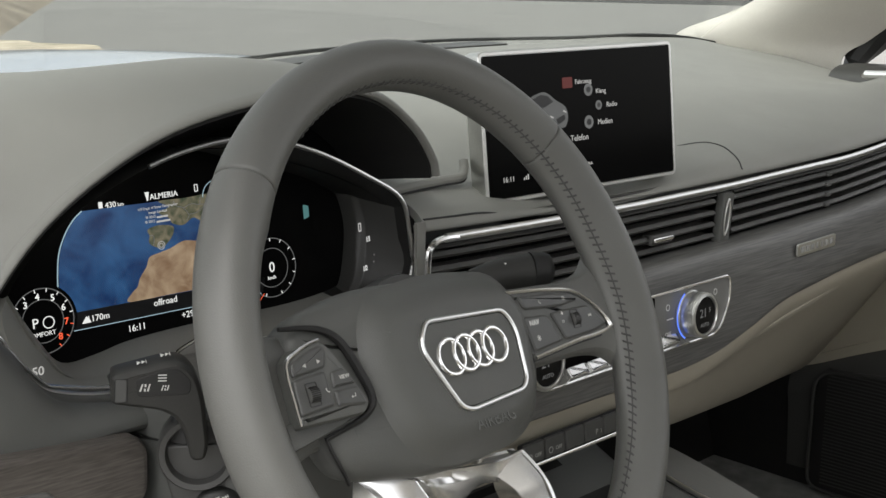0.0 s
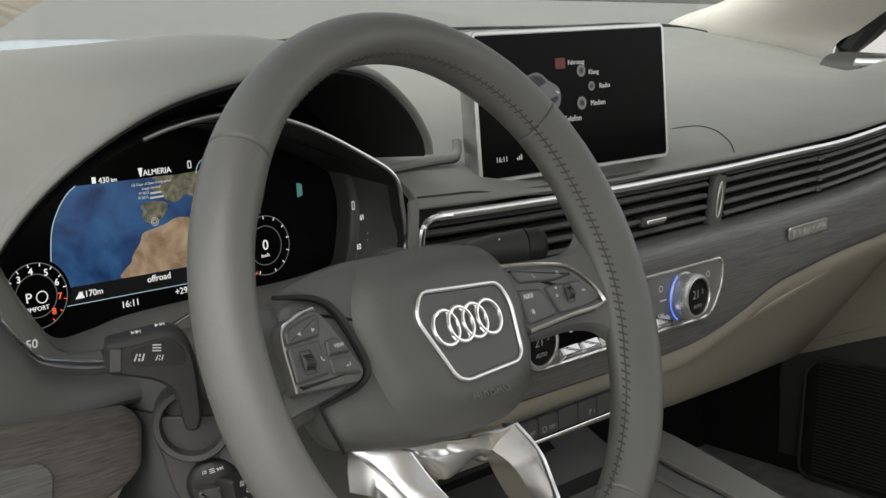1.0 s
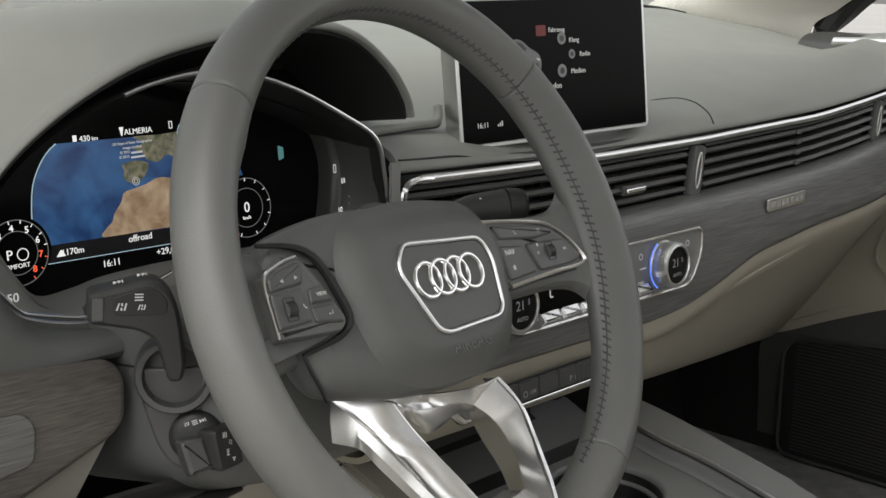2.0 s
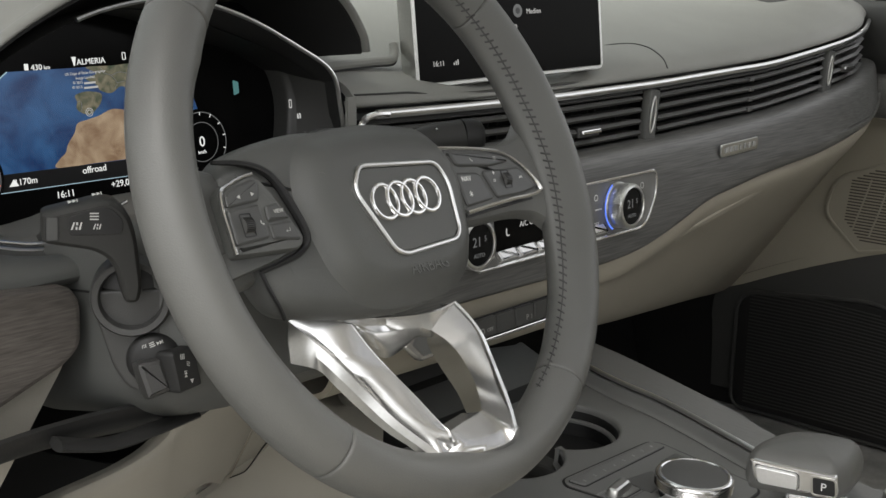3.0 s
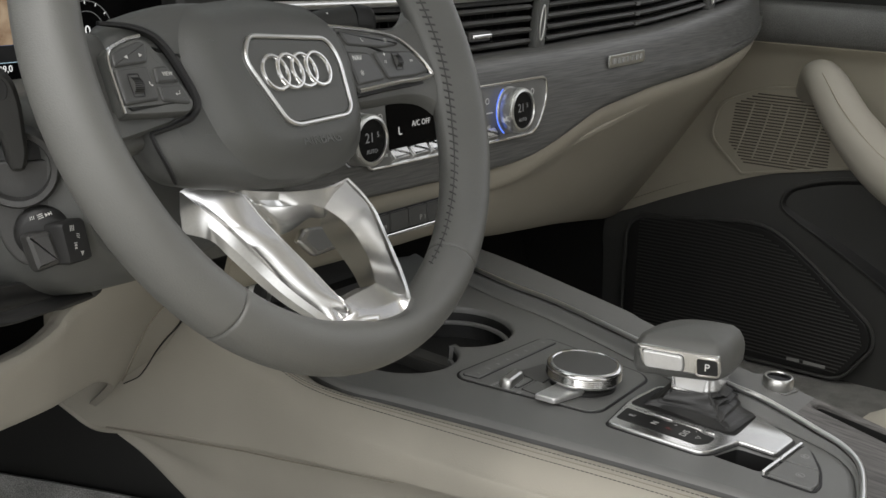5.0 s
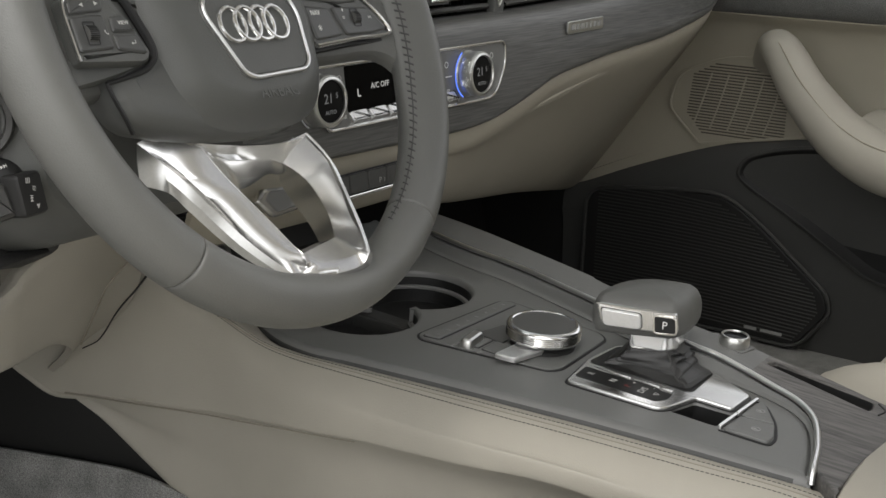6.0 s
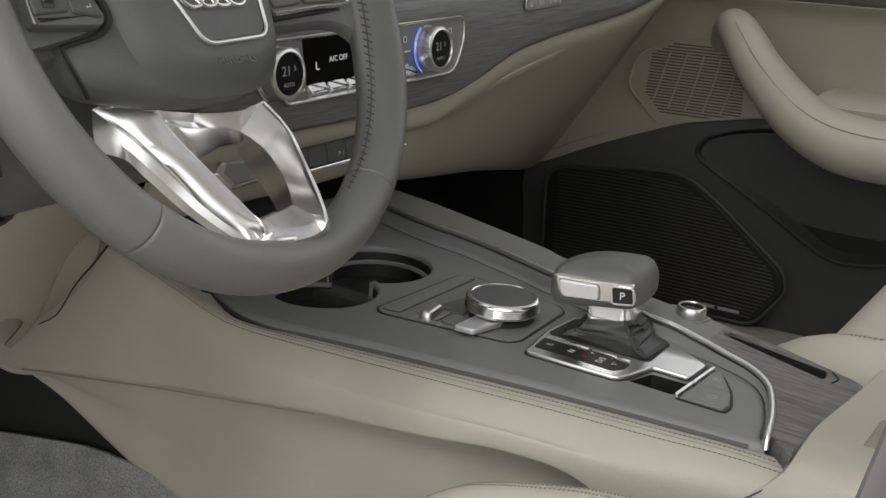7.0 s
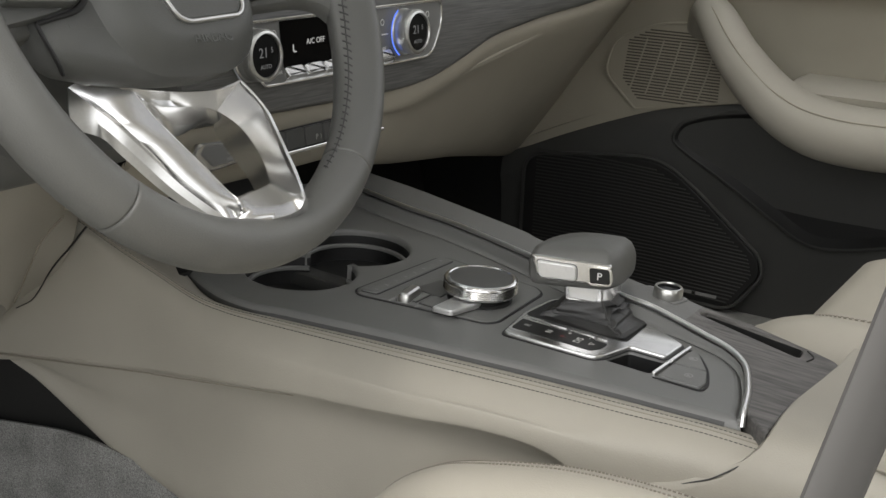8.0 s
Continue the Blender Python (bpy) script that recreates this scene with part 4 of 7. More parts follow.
for k_, cx in ((1, 0.074), (-1, -0.1435)):
    kb = part("knob", revolve([(0.0300, 0.0), (0.0300, 0.003), (0.0285, 0.004), (0.0285, 0.016), (0.0272, 0.0185), (0.0245, 0.0190), (0.0235, 0.0180), (0.0233, 0.0150)], 64, False), M_SILVER, clim, "knurled satin silver rotary knob", M=KM @ pose(cx, 0.001, 0.0) @ Matrix.Diagonal((0.72, 0.72, 1, 1)))
    part("knob_face", revolve([(0.0235, 0.0), (0.0235, 0.0168), (0.001, 0.0170)], 48), M_FACE, kb, "black display face", M=KM @ pose(cx, 0.001, 0.0) @ Matrix.Diagonal((0.72, 0.72, 1, 1)))
    for j in range(84):
        a = j / 84 * 2 * math.pi
        part("knurl", KNURL, M_SILVER, kb, M=KM @ pose(cx, 0.001, 0.010) @ pose(0, 0, 0, 0, 0, math.degrees(a)) @ pose(0.0204, 0, 0) @ Matrix.Diagonal((0.8, 0.8, 0.8, 1)))
    words("21", 0.0112, KM @ pose(cx - 0.0022, 0.0030, 0.0172), kb, M_DIM)
    words("5", 0.0062, KM @ pose(cx + 0.0080, 0.0048, 0.0172), kb, M_DIM)
    words("AUTO", 0.0048, KM @ pose(cx, -0.0078, 0.0172), kb, M_DIM)
    part("light_ring", hoop(cx - 0.001, 0.001, 0.0236, 0.0016, 120, 240), M_BLUE if k_ > 0 else M_DIM, clim, "glowing light arc", M=KM @ pose(0, 0, 0.0045))
    for s_ in (-1, 1):
        part("mark", rbox(0.010, 0.0012, 0.0005, 0.0004, 0.0001), M_WHITE, clim, M=KM @ pose(cx + s_ * 0.031, 0.001, 0.001))
words("OFF", 0.0052, KM @ pose(0.040, -0.0125, 0.0011), clim, M_WHITE)
words("MAX", 0.0042, KM @ pose(-0.112, 0.0085, 0.0011), clim, M_WHITE)
words("REAR", 0.0042, KM @ pose(-0.110, -0.0170, 0.0011), clim, M_WHITE)
for x, y in ((0.040, 0.012), (0.116, 0.014), (-0.113, 0.015), (-0.111, -0.0095)):
    part("symbol", hoop(x, y, 0.0026, 0.0007), M_WHITE, clim, M=KM @ pose(0, 0, 0.001))

# ---- button row ----
sw = thing("switch_row", (0.31, 0.155, 0.45), "row of grey push buttons over a chrome line", "switches")
SM = pose(0.335, 0.1535, 0.4605, 84)
part("backing", slab(rounded(box2(0.195, 0.0215), 0.003), 0.0012, 0.0005), M_DEEP, sw, M=SM @ pose(-0.028, 0, -0.002))
for i in range(7):
    bx = -0.1102 + i * 0.0255
    b = part("button", layers([(0, 0), (0, 0.002), (0.0008, 0.003)], rounded(box2(0.0243, 0.0165), 0.0015)), M_KEY, sw, M=SM @ pose(bx, 0.0015, 0))
    if i in (0, 1):
        words("OFF", 0.0046, SM @ pose(bx + 0.004, -0.001, 0.0031), b, M_DIMP)
        part("symbol", hoop(bx - 0.006, -0.001, 0.0024, 0.0007), M_DIMP, b, M=SM @ pose(0, 0, 0.0031))
    if i == 3:
        words("P", 0.0068, SM @ pose(bx + 0.003, -0.001, 0.0031), b, M_DIMP)
        part("symbol", hoop(bx + 0.0065, -0.001, 0.0024, 0.0005, -50, 50), M_DIMP, b, M=SM @ pose(0, 0, 0.0031))
part("chrome_line", rbox(0.195, 0.0030, 0.0035, 0.001, 0.0008), M_CHROME, sw, "chrome line", M=SM @ pose(-0.028, -0.0090, 0))
ds = thing("drive_select_switch", (0.173, 0.15, 0.455), "small drive mode switch with chrome surround", "switch")
part("bezel", layers([(0, 0), (0, 0.004), (0.0015, 0.006)], rounded([(-0.026, 0.004), (-0.016, 0.012), (0.026, 0.008), (0.026, -0.010), (-0.008, -0.012)], 0.003)), M_CHROME, ds, "chrome surround", M=pose(0.173, 0.152, 0.466, 84))
part("button", layers([(0, 0), (0, 0.006), (0.001, 0.007)], rounded([(-0.018, 0.004), (-0.012, 0.010), (0.025, 0.006), (0.025, -0.007), (-0.006, -0.008)], 0.002)), M_CONS, ds, M=pose(0.173, 0.152, 0.466, 84))
words("drive", 0.0045, pose(0.188, 0.1445, 0.4675, 84), ds, M_DIMP)
words("select", 0.0045, pose(0.188, 0.1447, 0.4625, 84), ds, M_DIMP)
# storage recess under the switches
rec = thing("storage_recess", (0.31, 0.22, 0.35), "dark open storage recess ahead of the cup holders", "storage tray")
part("shell", surf([[(x, 0.185, 0.437), (x, 0.27, 0.432), (x, 0.29, 0.36), (x, 0.20, 0.352)] for x in (0.17, 0.3, 0.40, 0.42)], 10, 16, 0.003), M_BLACK, rec)
so = thing("power_socket", (0.195, 0.255, 0.365), "round silver rimmed power socket in the recess", "socket")
part("body", revolve([(0.014, 0), (0.014, 0.02), (0.010, 0.022), (0.009, 0.018)], 28), M_SILVER, so, M=pose(0.2, 0.262, 0.392, 78))
part("cap", revolve([(0.009, 0), (0.009, 0.0195), (0.001, 0.021)], 24), M_BLACK, so, M=pose(0.2, 0.262, 0.392, 78))

# ---- steering wheel ----
W = pose(0.003, 0.016, 0.631, 63.2, 0, 6.1) @ pose(0, 0, 0, 0, 0, -3.5)
wheel = thing("steering_wheel", W.translation, "grey leather steering wheel with chrome lower spoke", "steering wheel")
WR = pose(0.0141, 0.0249, 0.6267, 65.79, 0, 5.2) @ pose(0, 0, 0, 0, 0, -3.5)
RIM, TUBE_R, TUBE_W = 0.1684, 0.0155, 0.0175


def thumb(a):
    """How far the rim swells inwards at an angle in degrees: thumb rests and the joints with the spokes."""
    return float(np.interp((a + 180) % 360 - 180, [-180, -160, -70, -50, -34, -20, 20, 30, 43, 60, 80, 105, 128, 140, 150, 157, 163, 180], [0, 0, 0, 0.0016, 0.0055, 0.0105, 0.0120, 0.0095, 0.006, 0.0024, -0.001, -0.0024, -0.0024, 0.0008, 0.0032, 0.0008, 0, 0]))


def rim_point(a, b, s=1.0, lift=0.0):
    ra, rb = radians(a), radians(b)
    r = s * TUBE_R + lift + (thumb(a) * math.cos(rb) ** 2 if math.cos(rb) < 0 else 0.0)
    rr = RIM + r * math.cos(rb)
    return np.array((rr * math.cos(ra), rr * math.sin(ra), (s * TUBE_W + lift) * math.sin(rb)))


def rim_section(a0, a1, n=72):
    rows = []
    for i in range(n + 1):
        f = i / n
        f = f * f * (3 - 2 * f)
        a = a0 + (a1 - a0) * f
        edge = min(f, 1 - f) * abs(a1 - a0) / 57.3 * RIM
        s = 1 - 0.07 * max(0, 1 - edge / 0.0016) ** 2
        rows.append([rim_point(a, b, s) for b in np.linspace(0, 360, 40, endpoint=False)])
    return skin(rows, close_v=True, cap=True)


for a0, a1 in ((44.5, 142.8), (142.8, 229), (229, 305.2), (-54.8, 44.5)):
    part("rim", rim_section(a0, a1), M_LEATHER, wheel, "smooth grey leather" if a0 == 44.5 else "", M=WR)
# stitching along the inside of the rim
verts, faces = [], []


def seam(a):
    return float(np.interp(a, [-62, -30, 0, 60, 80, 128], [171, 160, 151, 150, 152, 150]))


for a in np.arange(-62, 128, 2.05):
    b0, b1 = seam(a) - 8, seam(a) + 7
    ends = [rim_point(a, b0, 1, -0.0001), rim_point(a + 0.55, 0.5 * (b0 + b1), 1, 0.0007), rim_point(a + 1.1, b1, 1, -0.0001)]
    t = np.array((-math.sin(radians(a)), math.cos(radians(a)), 0.0)) * 0.0007
    n = np.array((-math.cos(radians(a)), -math.sin(radians(a)), 0.0)) * 0.0005
    o = len(verts)
    for e in ends:
        verts += [e + t, e + n, e - t, e - n]
    for q in (o, o + 4):
        faces += [(q + i, q + (i + 1) % 4, q + 4 + (i + 1) % 4, q + 4 + i) for i in range(4)]
part("rim_seam", tube([rim_point(a, seam(a), 1, -0.0003) for a in range(-62, 129, 3)], 0.0006, 120, 6), M_STITCHD, wheel, M=WR)
part("stitching", mesh(verts, faces), M_STITCHD, wheel, "slanted cross stitching in dark thread", M=WR)

hub_outline = rounded([(-0.119, 0.030), (-0.093, 0.038), (-0.057, 0.0445), (0.009, 0.0435), (0.053, 0.035), (0.076, 0.018), (0.082, -0.014), (0.070, -0.046), (0.040, -0.064), (0.0, -0.068), (-0.040, -0.065), (-0.070, -0.060), (-0.100, -0.0535), (-0.110, -0.030), (-0.118, 0.0)], 0.02, 5)
part("airbag_housing", layers([(0.012, -0.044), (0.003, -0.036), (0.0, -0.026), (0.001, -0.020), (0.004, -0.0155), (0.010, -0.0130), (0.018, -0.0125)], hub_outline), M_HUB, wheel, M=W)
pad = rounded([(-0.056, 0.028), (0.0, 0.034), (0.054, 0.028), (0.066, 0.005), (0.054, -0.042), (0.03, -0.054), (-0.03, -0.054), (-0.054, -0.042), (-0.066, 0.005)], 0.022, 8)
ab = part("airbag_cover", layers([(-0.011, -0.0145), (-0.008, -0.0125), (-0.005, -0.0095), (-0.001, -0.0055), (0.003, -0.0030), (0.007, -0.0012), (0.010, -0.0005)], pad, crown=0.0006), M_HUB, wheel, M=W, sharp=60)
words("AIRBAG", 0.0100, W @ pose(0.006, -0.0475, -0.0007, -6), ab, M_HUB)
for sx in (-1, 1):
    part("horn_mark", hoop(sx * 0.046, -0.022, 0.0028, 0.0006), M_HUBD, ab, M=W @ pose(0, 0, -0.0006))
badge = rounded([(-0.0300, 0.0165), (0.0395, 0.0140), (0.0465, 0.000), (0.0425, -0.0310), (0.0360, -0.0368), (-0.0130, -0.0398), (-0.0215, -0.0362), (-0.0405, 0.0020)], [0.006, 0.007, 0.007, 0.006, 0.006, 0.008, 0.008, 0.008], 5)
part("badge_frame", ringbar(badge, 0.0027, 0.0034), M_FRAME, wheel, "satin chrome badge frame", M=W @ pose(0, 0.0, -0.001))
part("badge_plate", slab(inset(badge, 0.003), 0.0015, 0.0004), M_HUB, wheel, M=W @ pose(0, 0.0, -0.0005))
for i in range(4):
    part("ring", tube([(0.0103 * math.cos(a), 0.0100 * math.sin(a), 0) for a in np.linspace(0, 2 * math.pi, 16, endpoint=False)], 0.0015, 44, 10, True), M_CHROME, wheel, "chrome ring", M=W @ pose(-0.0177 + i * 0.0128, -0.0073 + 0.0003 * i, 0.0016 + 0.0003 * (i % 2)))

# lower chrome spoke: two struts, a bottom bar and a hollowed upper bar round an opening
def strip(*curves, n=30, thick=0.001):
    """A faceted sheet whose creases follow the given curves."""
    rows = [spline(c, n) for c in curves]
    return surf([[r[i] for r in rows] for i in range(n)], n, 4, thick, True)


def joined(*meshes):
    bm = bmesh.new()
    for me in meshes:
        bm.from_mesh(me)
        bpy.data.meshes.remove(me)
    return bm


def shifted(curve, d):
    return [tuple(np.array(p) + np.array(d)) for p in curve]


def between(a, b, f, d=(0, 0, 0), n=9):
    return [tuple(p * (1 - f) + q * f + np.array(d)) for p, q in zip(spline(a, n), spline(b, n))]


left_in = [(-0.0416, -0.0666, -0.0300), (-0.0370, -0.0826, -0.0264), (-0.0314, -0.0967, -0.0228), (-0.0202, -0.1170, -0.0192), (-0.0131, -0.1331, -0.0156), (-0.0111, -0.1402, -0.0120)]
left_ridge = [(-0.0630, -0.0527, -0.0450), (-0.0576, -0.0698, -0.0390), (-0.0521, -0.0865, -0.0330), (-0.0391, -0.1089, -0.0270), (-0.0258, -0.1317, -0.0210), (-0.0103, -0.1475, -0.0150)]
left_low = [(-0.0675, -0.0544, -0.0490), (-0.0602, -0.0680, -0.0433), (-0.0543, -0.0805, -0.0377), (-0.0420, -0.1048, -0.0320), (-0.0331, -0.1245, -0.0263), (-0.0209, -0.1425, -0.0207), (-0.0177, -0.1529, -0.0150)]
left_back = [(-0.0738, -0.0767, -0.0510), (-0.0577, -0.0857, -0.0465), (-0.0526, -0.0985, -0.0420), (-0.0423, -0.1173, -0.0375), (-0.0333, -0.1311, -0.0330), (-0.0263, -0.1410, -0.0285), (-0.0223, -0.1524, -0.0240)]
base_in = [(-0.0111, -0.1402, -0.0120), (-0.0022, -0.1392, -0.0123), (0.0182, -0.1372, -0.0127), (0.0245, -0.1365, -0.0130)]
base_mid = [(-0.0127, -0.1457, -0.0100), (0.0036, -0.1489, -0.0063), (0.0176, -0.1497, -0.0027), (0.0256, -0.1466, 0.0010)]
base_out = [(-0.0103, -0.1475, -0.0150), (-0.0092, -0.1530, -0.0091), (0.0046, -0.1565, -0.0031), (0.0189, -0.1559, 0.0029), (0.0221, -0.1502, 0.0088)]
base_side = [(-0.0195, -0.1501, -0.0160), (-0.0141, -0.1560, -0.0120), (0.0081, -0.1616, -0.0080), (0.0310, -0.1598, -0.0040), (0.0371, -0.1514, 0.0000)]
right_in = [(0.0245, -0.1365, -0.0130), (0.0356, -0.1230, -0.0200), (0.0412, -0.1066, -0.0270), (0.0425, -0.0930, -0.0340), (0.0369, -0.0805, -0.0410)]
right_out = [(0.0221, -0.1502, 0.0088), (0.0302, -0.1377, 0.0033), (0.0361, -0.1208, -0.0022), (0.0422, -0.1073, -0.0076), (0.0461, -0.0885, -0.0131), (0.040, -0.0696, -0.0186)]
right_back = [(0.0375, -0.1369, -0.035), (0.0477, -0.1227, -0.0453), (0.0525, -0.1047, -0.0557), (0.0601, -0.0899, -0.066), (0.0592, -0.0828, -0.064)]
top_out = [(0.040, -0.0696, -0.0186), (0.0301, -0.0711, -0.024), (0.0167, -0.0699, -0.030), (-0.0042, -0.0669, -0.034), (-0.0264, -0.0626, -0.037), (-0.0437, -0.0567, -0.041), (-0.0685, -0.0535, -0.040)]
top_mid = [(0.0369, -0.0805, -0.041), (0.0237, -0.0762, -0.041), (-0.0017, -0.075, -0.040), (-0.020, -0.0729, -0.038), (-0.035, -0.0656, -0.036)]
top_back = [(0.0592, -0.0828, -0.064), (0.0451, -0.0814, -0.062), (0.0187, -0.0874, -0.058), (0.0033, -0.0867, -0.056), (-0.0160, -0.0735, -0.050)]
part("lower_spoke", joined(
    strip(left_in, between(left_in, left_ridge, 0.3, (0, 0, 0.0012)), between(left_in, left_ridge, 0.75, (0, 0, 0.0014)), left_ridge, between(left_ridge, left_low, 0.5, (0, 0, 0.0006)), left_low),
    strip(base_in, base_mid, between(base_mid, base_out, 0.5, (0, 0, 0.0014)), base_out, base_side, shifted(base_side, (0.003, 0.003, -0.012))),
    strip(right_in, between(right_in, right_out, 0.4, (0, 0, -0.0016)), between(right_in, right_out, 0.75, (0, 0, -0.0008)), between(right_in, right_out, 0.96, (0.0008, 0, 0.0008)), right_out, shifted(right_out, (0.0015, 0, -0.004)), shifted(right_out, (0.004, 0.002, -0.014)), thick=-0.001),
    strip(top_out, between(top_out, top_mid, 0.5, (0, 0, -0.0025)), top_mid, thick=-0.001)), M_SPOKE, wheel, "brushed satin aluminium lower spoke", M=W, sharp=48)
part("spoke_inner", joined(strip(top_mid, between(top_mid, top_back, 0.5, (0, -0.003, 0.002)), top_back, thick=-0.001), strip(right_in, right_back, thick=0.001),
    strip(base_in, shifted(base_in, (0.008, 0.002, -0.022))), strip(left_in, shifted(left_in, (0.010, 0.004, -0.018)), thick=-0.001)), M_SPOKE, wheel, "bright inner walls of the spoke", M=W, sharp=48)
part("spoke_back", joined(strip(left_low, between(left_low, left_back, 0.5, (-0.002, 0, 0.001)), left_back)), M_SILVER, wheel, "satin grey flank behind the bright strut", M=W)
for k, secs in ((-1, ((0.080, 0.026, -0.034, -0.024), (0.112, 0.027, -0.036, -0.020), (0.131, 0.029, -0.040, -0.014), (0.139, 0.033, -0.042, -0.012), (0.145, 0.040, -0.046, -0.011), (0.150, 0.046, -0.050, -0.012))),
                (1, ((0.050, 0.0295, -0.026, -0.024), (0.100, 0.0265, -0.0255, -0.017), (0.125, 0.0250, -0.0255, -0.0125), (0.145, 0.0270, -0.030, -0.0095), (0.157, 0.036, -0.042, -0.007), (0.170, 0.056, -0.060, -0.004)))):
    part("side_spoke", surf([[(k * u, vt, w - 0.010), (k * u, vt - 0.004, w), (k * u, 0.5 * (vt + vb), w + 0.002), (k * u, vb + 0.004, w), (k * u, vb, w - 0.010)] for u, vt, vb, w in secs], 20, 14, -0.012 * k), M_LEATHER, wheel, "leather spoke", M=W)
part("column_boss", revolve([(0.045, -0.14), (0.052, -0.04), (0.050, -0.035)], 30), M_DARK, wheel, M=W)

# button pods
podL = rounded([(-0.1285, 0.0105), (-0.1185, 0.0152), (-0.1055, 0.0182), (-0.0995, 0.0158), (-0.0935, 0.0063), (-0.0880, -0.0034), (-0.0805, -0.0185), (-0.0860, -0.0238), (-0.1088, -0.0232), (-0.1300, -0.0225)], [0.003, 0.003, 0.003, 0.003, 0.003, 0.003, 0.003, 0.003, 0.003, 0.002], 4)
podR = rounded([(0.056, 0.0215), (0.0916, 0.0190), (0.120, 0.0140), (0.1378, 0.0026), (0.1498, -0.0124), (0.1409, -0.0150), (0.1071, -0.0160), (0.060, -0.0200)], [0.003, 0.01, 0.01, 0.008, 0.003, 0.004, 0.01, 0.003], 5)
for nm, out, edge in (("left", podL, [(-0.1040, 0.0184, 0), (-0.1120, 0.0172, 0), (-0.1190, 0.0150, 0), (-0.1275, 0.0110, 0), (-0.1300, 0.0031, 0), (-0.1302, -0.0100, 0), (-0.1304, -0.0215, 0)]), ("right", podR, [(0.052, 0.0222, 0), (0.074, 0.0208, 0), (0.096, 0.0187, 0), (0.120, 0.0145, 0), (0.1378, 0.0032, 0), (0.1490, -0.0110, 0), (0.1465, -0.0140, 0), (0.130, -0.0158, 0), (0.1071, -0.0166, 0), (0.062, -0.0203, 0)])):
    WP = W
    if nm == "right":
        part("pod_gap", layers([(0.0, -0.014), (0.0, -0.0085)], inset(out, -0.0030)), M_DEEP, wheel, M=WP)
    pd = part("button_pod", layers([(-0.002, -0.022), (0.0, -0.012), (0.0, -0.006), (0.001, -0.0045), (0.004, -0.0040)], out), M_HUB, wheel, "dark grey multifunction button pod", M=WP)
    part("chrome_edge", tube(edge, 0.0011 if nm == "left" else 0.0015, 40, 8), M_CHROME, pd, "thin chrome edge", M=WP @ pose(0, 0, -0.0045))
    if nm == "left":
        keys = [([(-0.1272, 0.0088), (-0.1180, 0.0128), (-0.1060, 0.0155), (-0.1025, 0.0140), (-0.1058, 0.0038), (-0.1280, 0.0020)], 0.002), ([(-0.1285, 0.0008), (-0.1070, 0.0022), (-0.1062, -0.0160), (-0.1290, -0.0175)], 0.002), ([(-0.1030, 0.0008), (-0.0940, 0.0018), (-0.0885, -0.0074), (-0.1040, -0.0075)], 0.0015), ([(-0.1042, -0.0088), (-0.0880, -0.0088), (-0.0845, -0.0180), (-0.0862, -0.0195), (-0.1042, -0.0168)], 0.0015)]
        rol = (-0.1190, -0.0080)
        marks = ((-0.1196, 0.0068), (-0.1096, 0.0075), (-0.1090, -0.0078), (-0.0926, -0.0132))
    else:
        keys = [([(0.0600, 0.0190), (0.0916, 0.0165), (0.1132, 0.0136), (0.1204, 0.0085), (0.1006, 0.0069), (0.0640, 0.0095)], 0.003), ([(0.0600, 0.0055), (0.0836, 0.0038), (0.0917, -0.0145), (0.0620, -0.0170)], 0.003), ([(0.0880, 0.0045), (0.1290, 0.0040), (0.1440, -0.0112), (0.1250, -0.0138), (0.0955, -0.0145)], 0.003)]
        rol = (0.1110, -0.0030)
        marks = ((0.0800, 0.0123), (0.1049, 0.0115), (0.0975, -0.0030), (0.1270, -0.0030))
    for pts, r in keys:
        part("key", layers([(0.0, -0.006), (0.0, -0.0034), (0.0006, -0.0028), (0.0015, -0.0026)], rounded(pts, r, 4)), M_KEY, pd, M=WP)
    rw_ = part("roller", tube([(-0.0030, 0, 0), (0.0030, 0, 0)], 0.0046, 8, 20, flat=1.0), M_SLAT, pd, "grey knurled roller", M=WP @ pose(rol[0], rol[1], -0.0045) @ pose(0, 0, 0, 0, 0, 0))
    part("roller_slot", ringbar(rounded(box2(0.0085, 0.0130), 0.0015), 0.0012, 0.0006), M_BLACK, pd, M=WP @ pose(rol[0], rol[1], -0.0028))
    for j in range(-4, 5):
        part("rib", rbox(0.0058, 0.0006, 0.0005, 0.0002, 0.0001), M_BLACK, rw_, M=WP @ pose(rol[0], rol[1], -0.0045) @ pose(0, 0, 0, j * 12) @ pose(0, 0, 0.0045))
    for (px_, py_), kd in zip(marks, ("left", "right", "phone", "back") if nm == "left" else ("phone", "bars", "lamp", "skip")):
        glyph(kd, WP @ pose(px_, py_, -0.0024), pd, M_DIMW, 0.7)
words("VIEW", 0.0030, W @ pose(-0.0955, -0.0030, -0.0024, 0, 0, 0), wheel, M_DIMW)
part("pod_tail", layers([(0.0, -0.030), (0.0, -0.0125), (0.001, -0.0110)], rounded([(-0.1345, -0.018), (-0.083, -0.018), (-0.0815, -0.0225), (-0.0965, -0.0265), (-0.1100, -0.0290), (-0.1340, -0.0330)], 0.002, 4)), M_HUB, wheel, M=W)
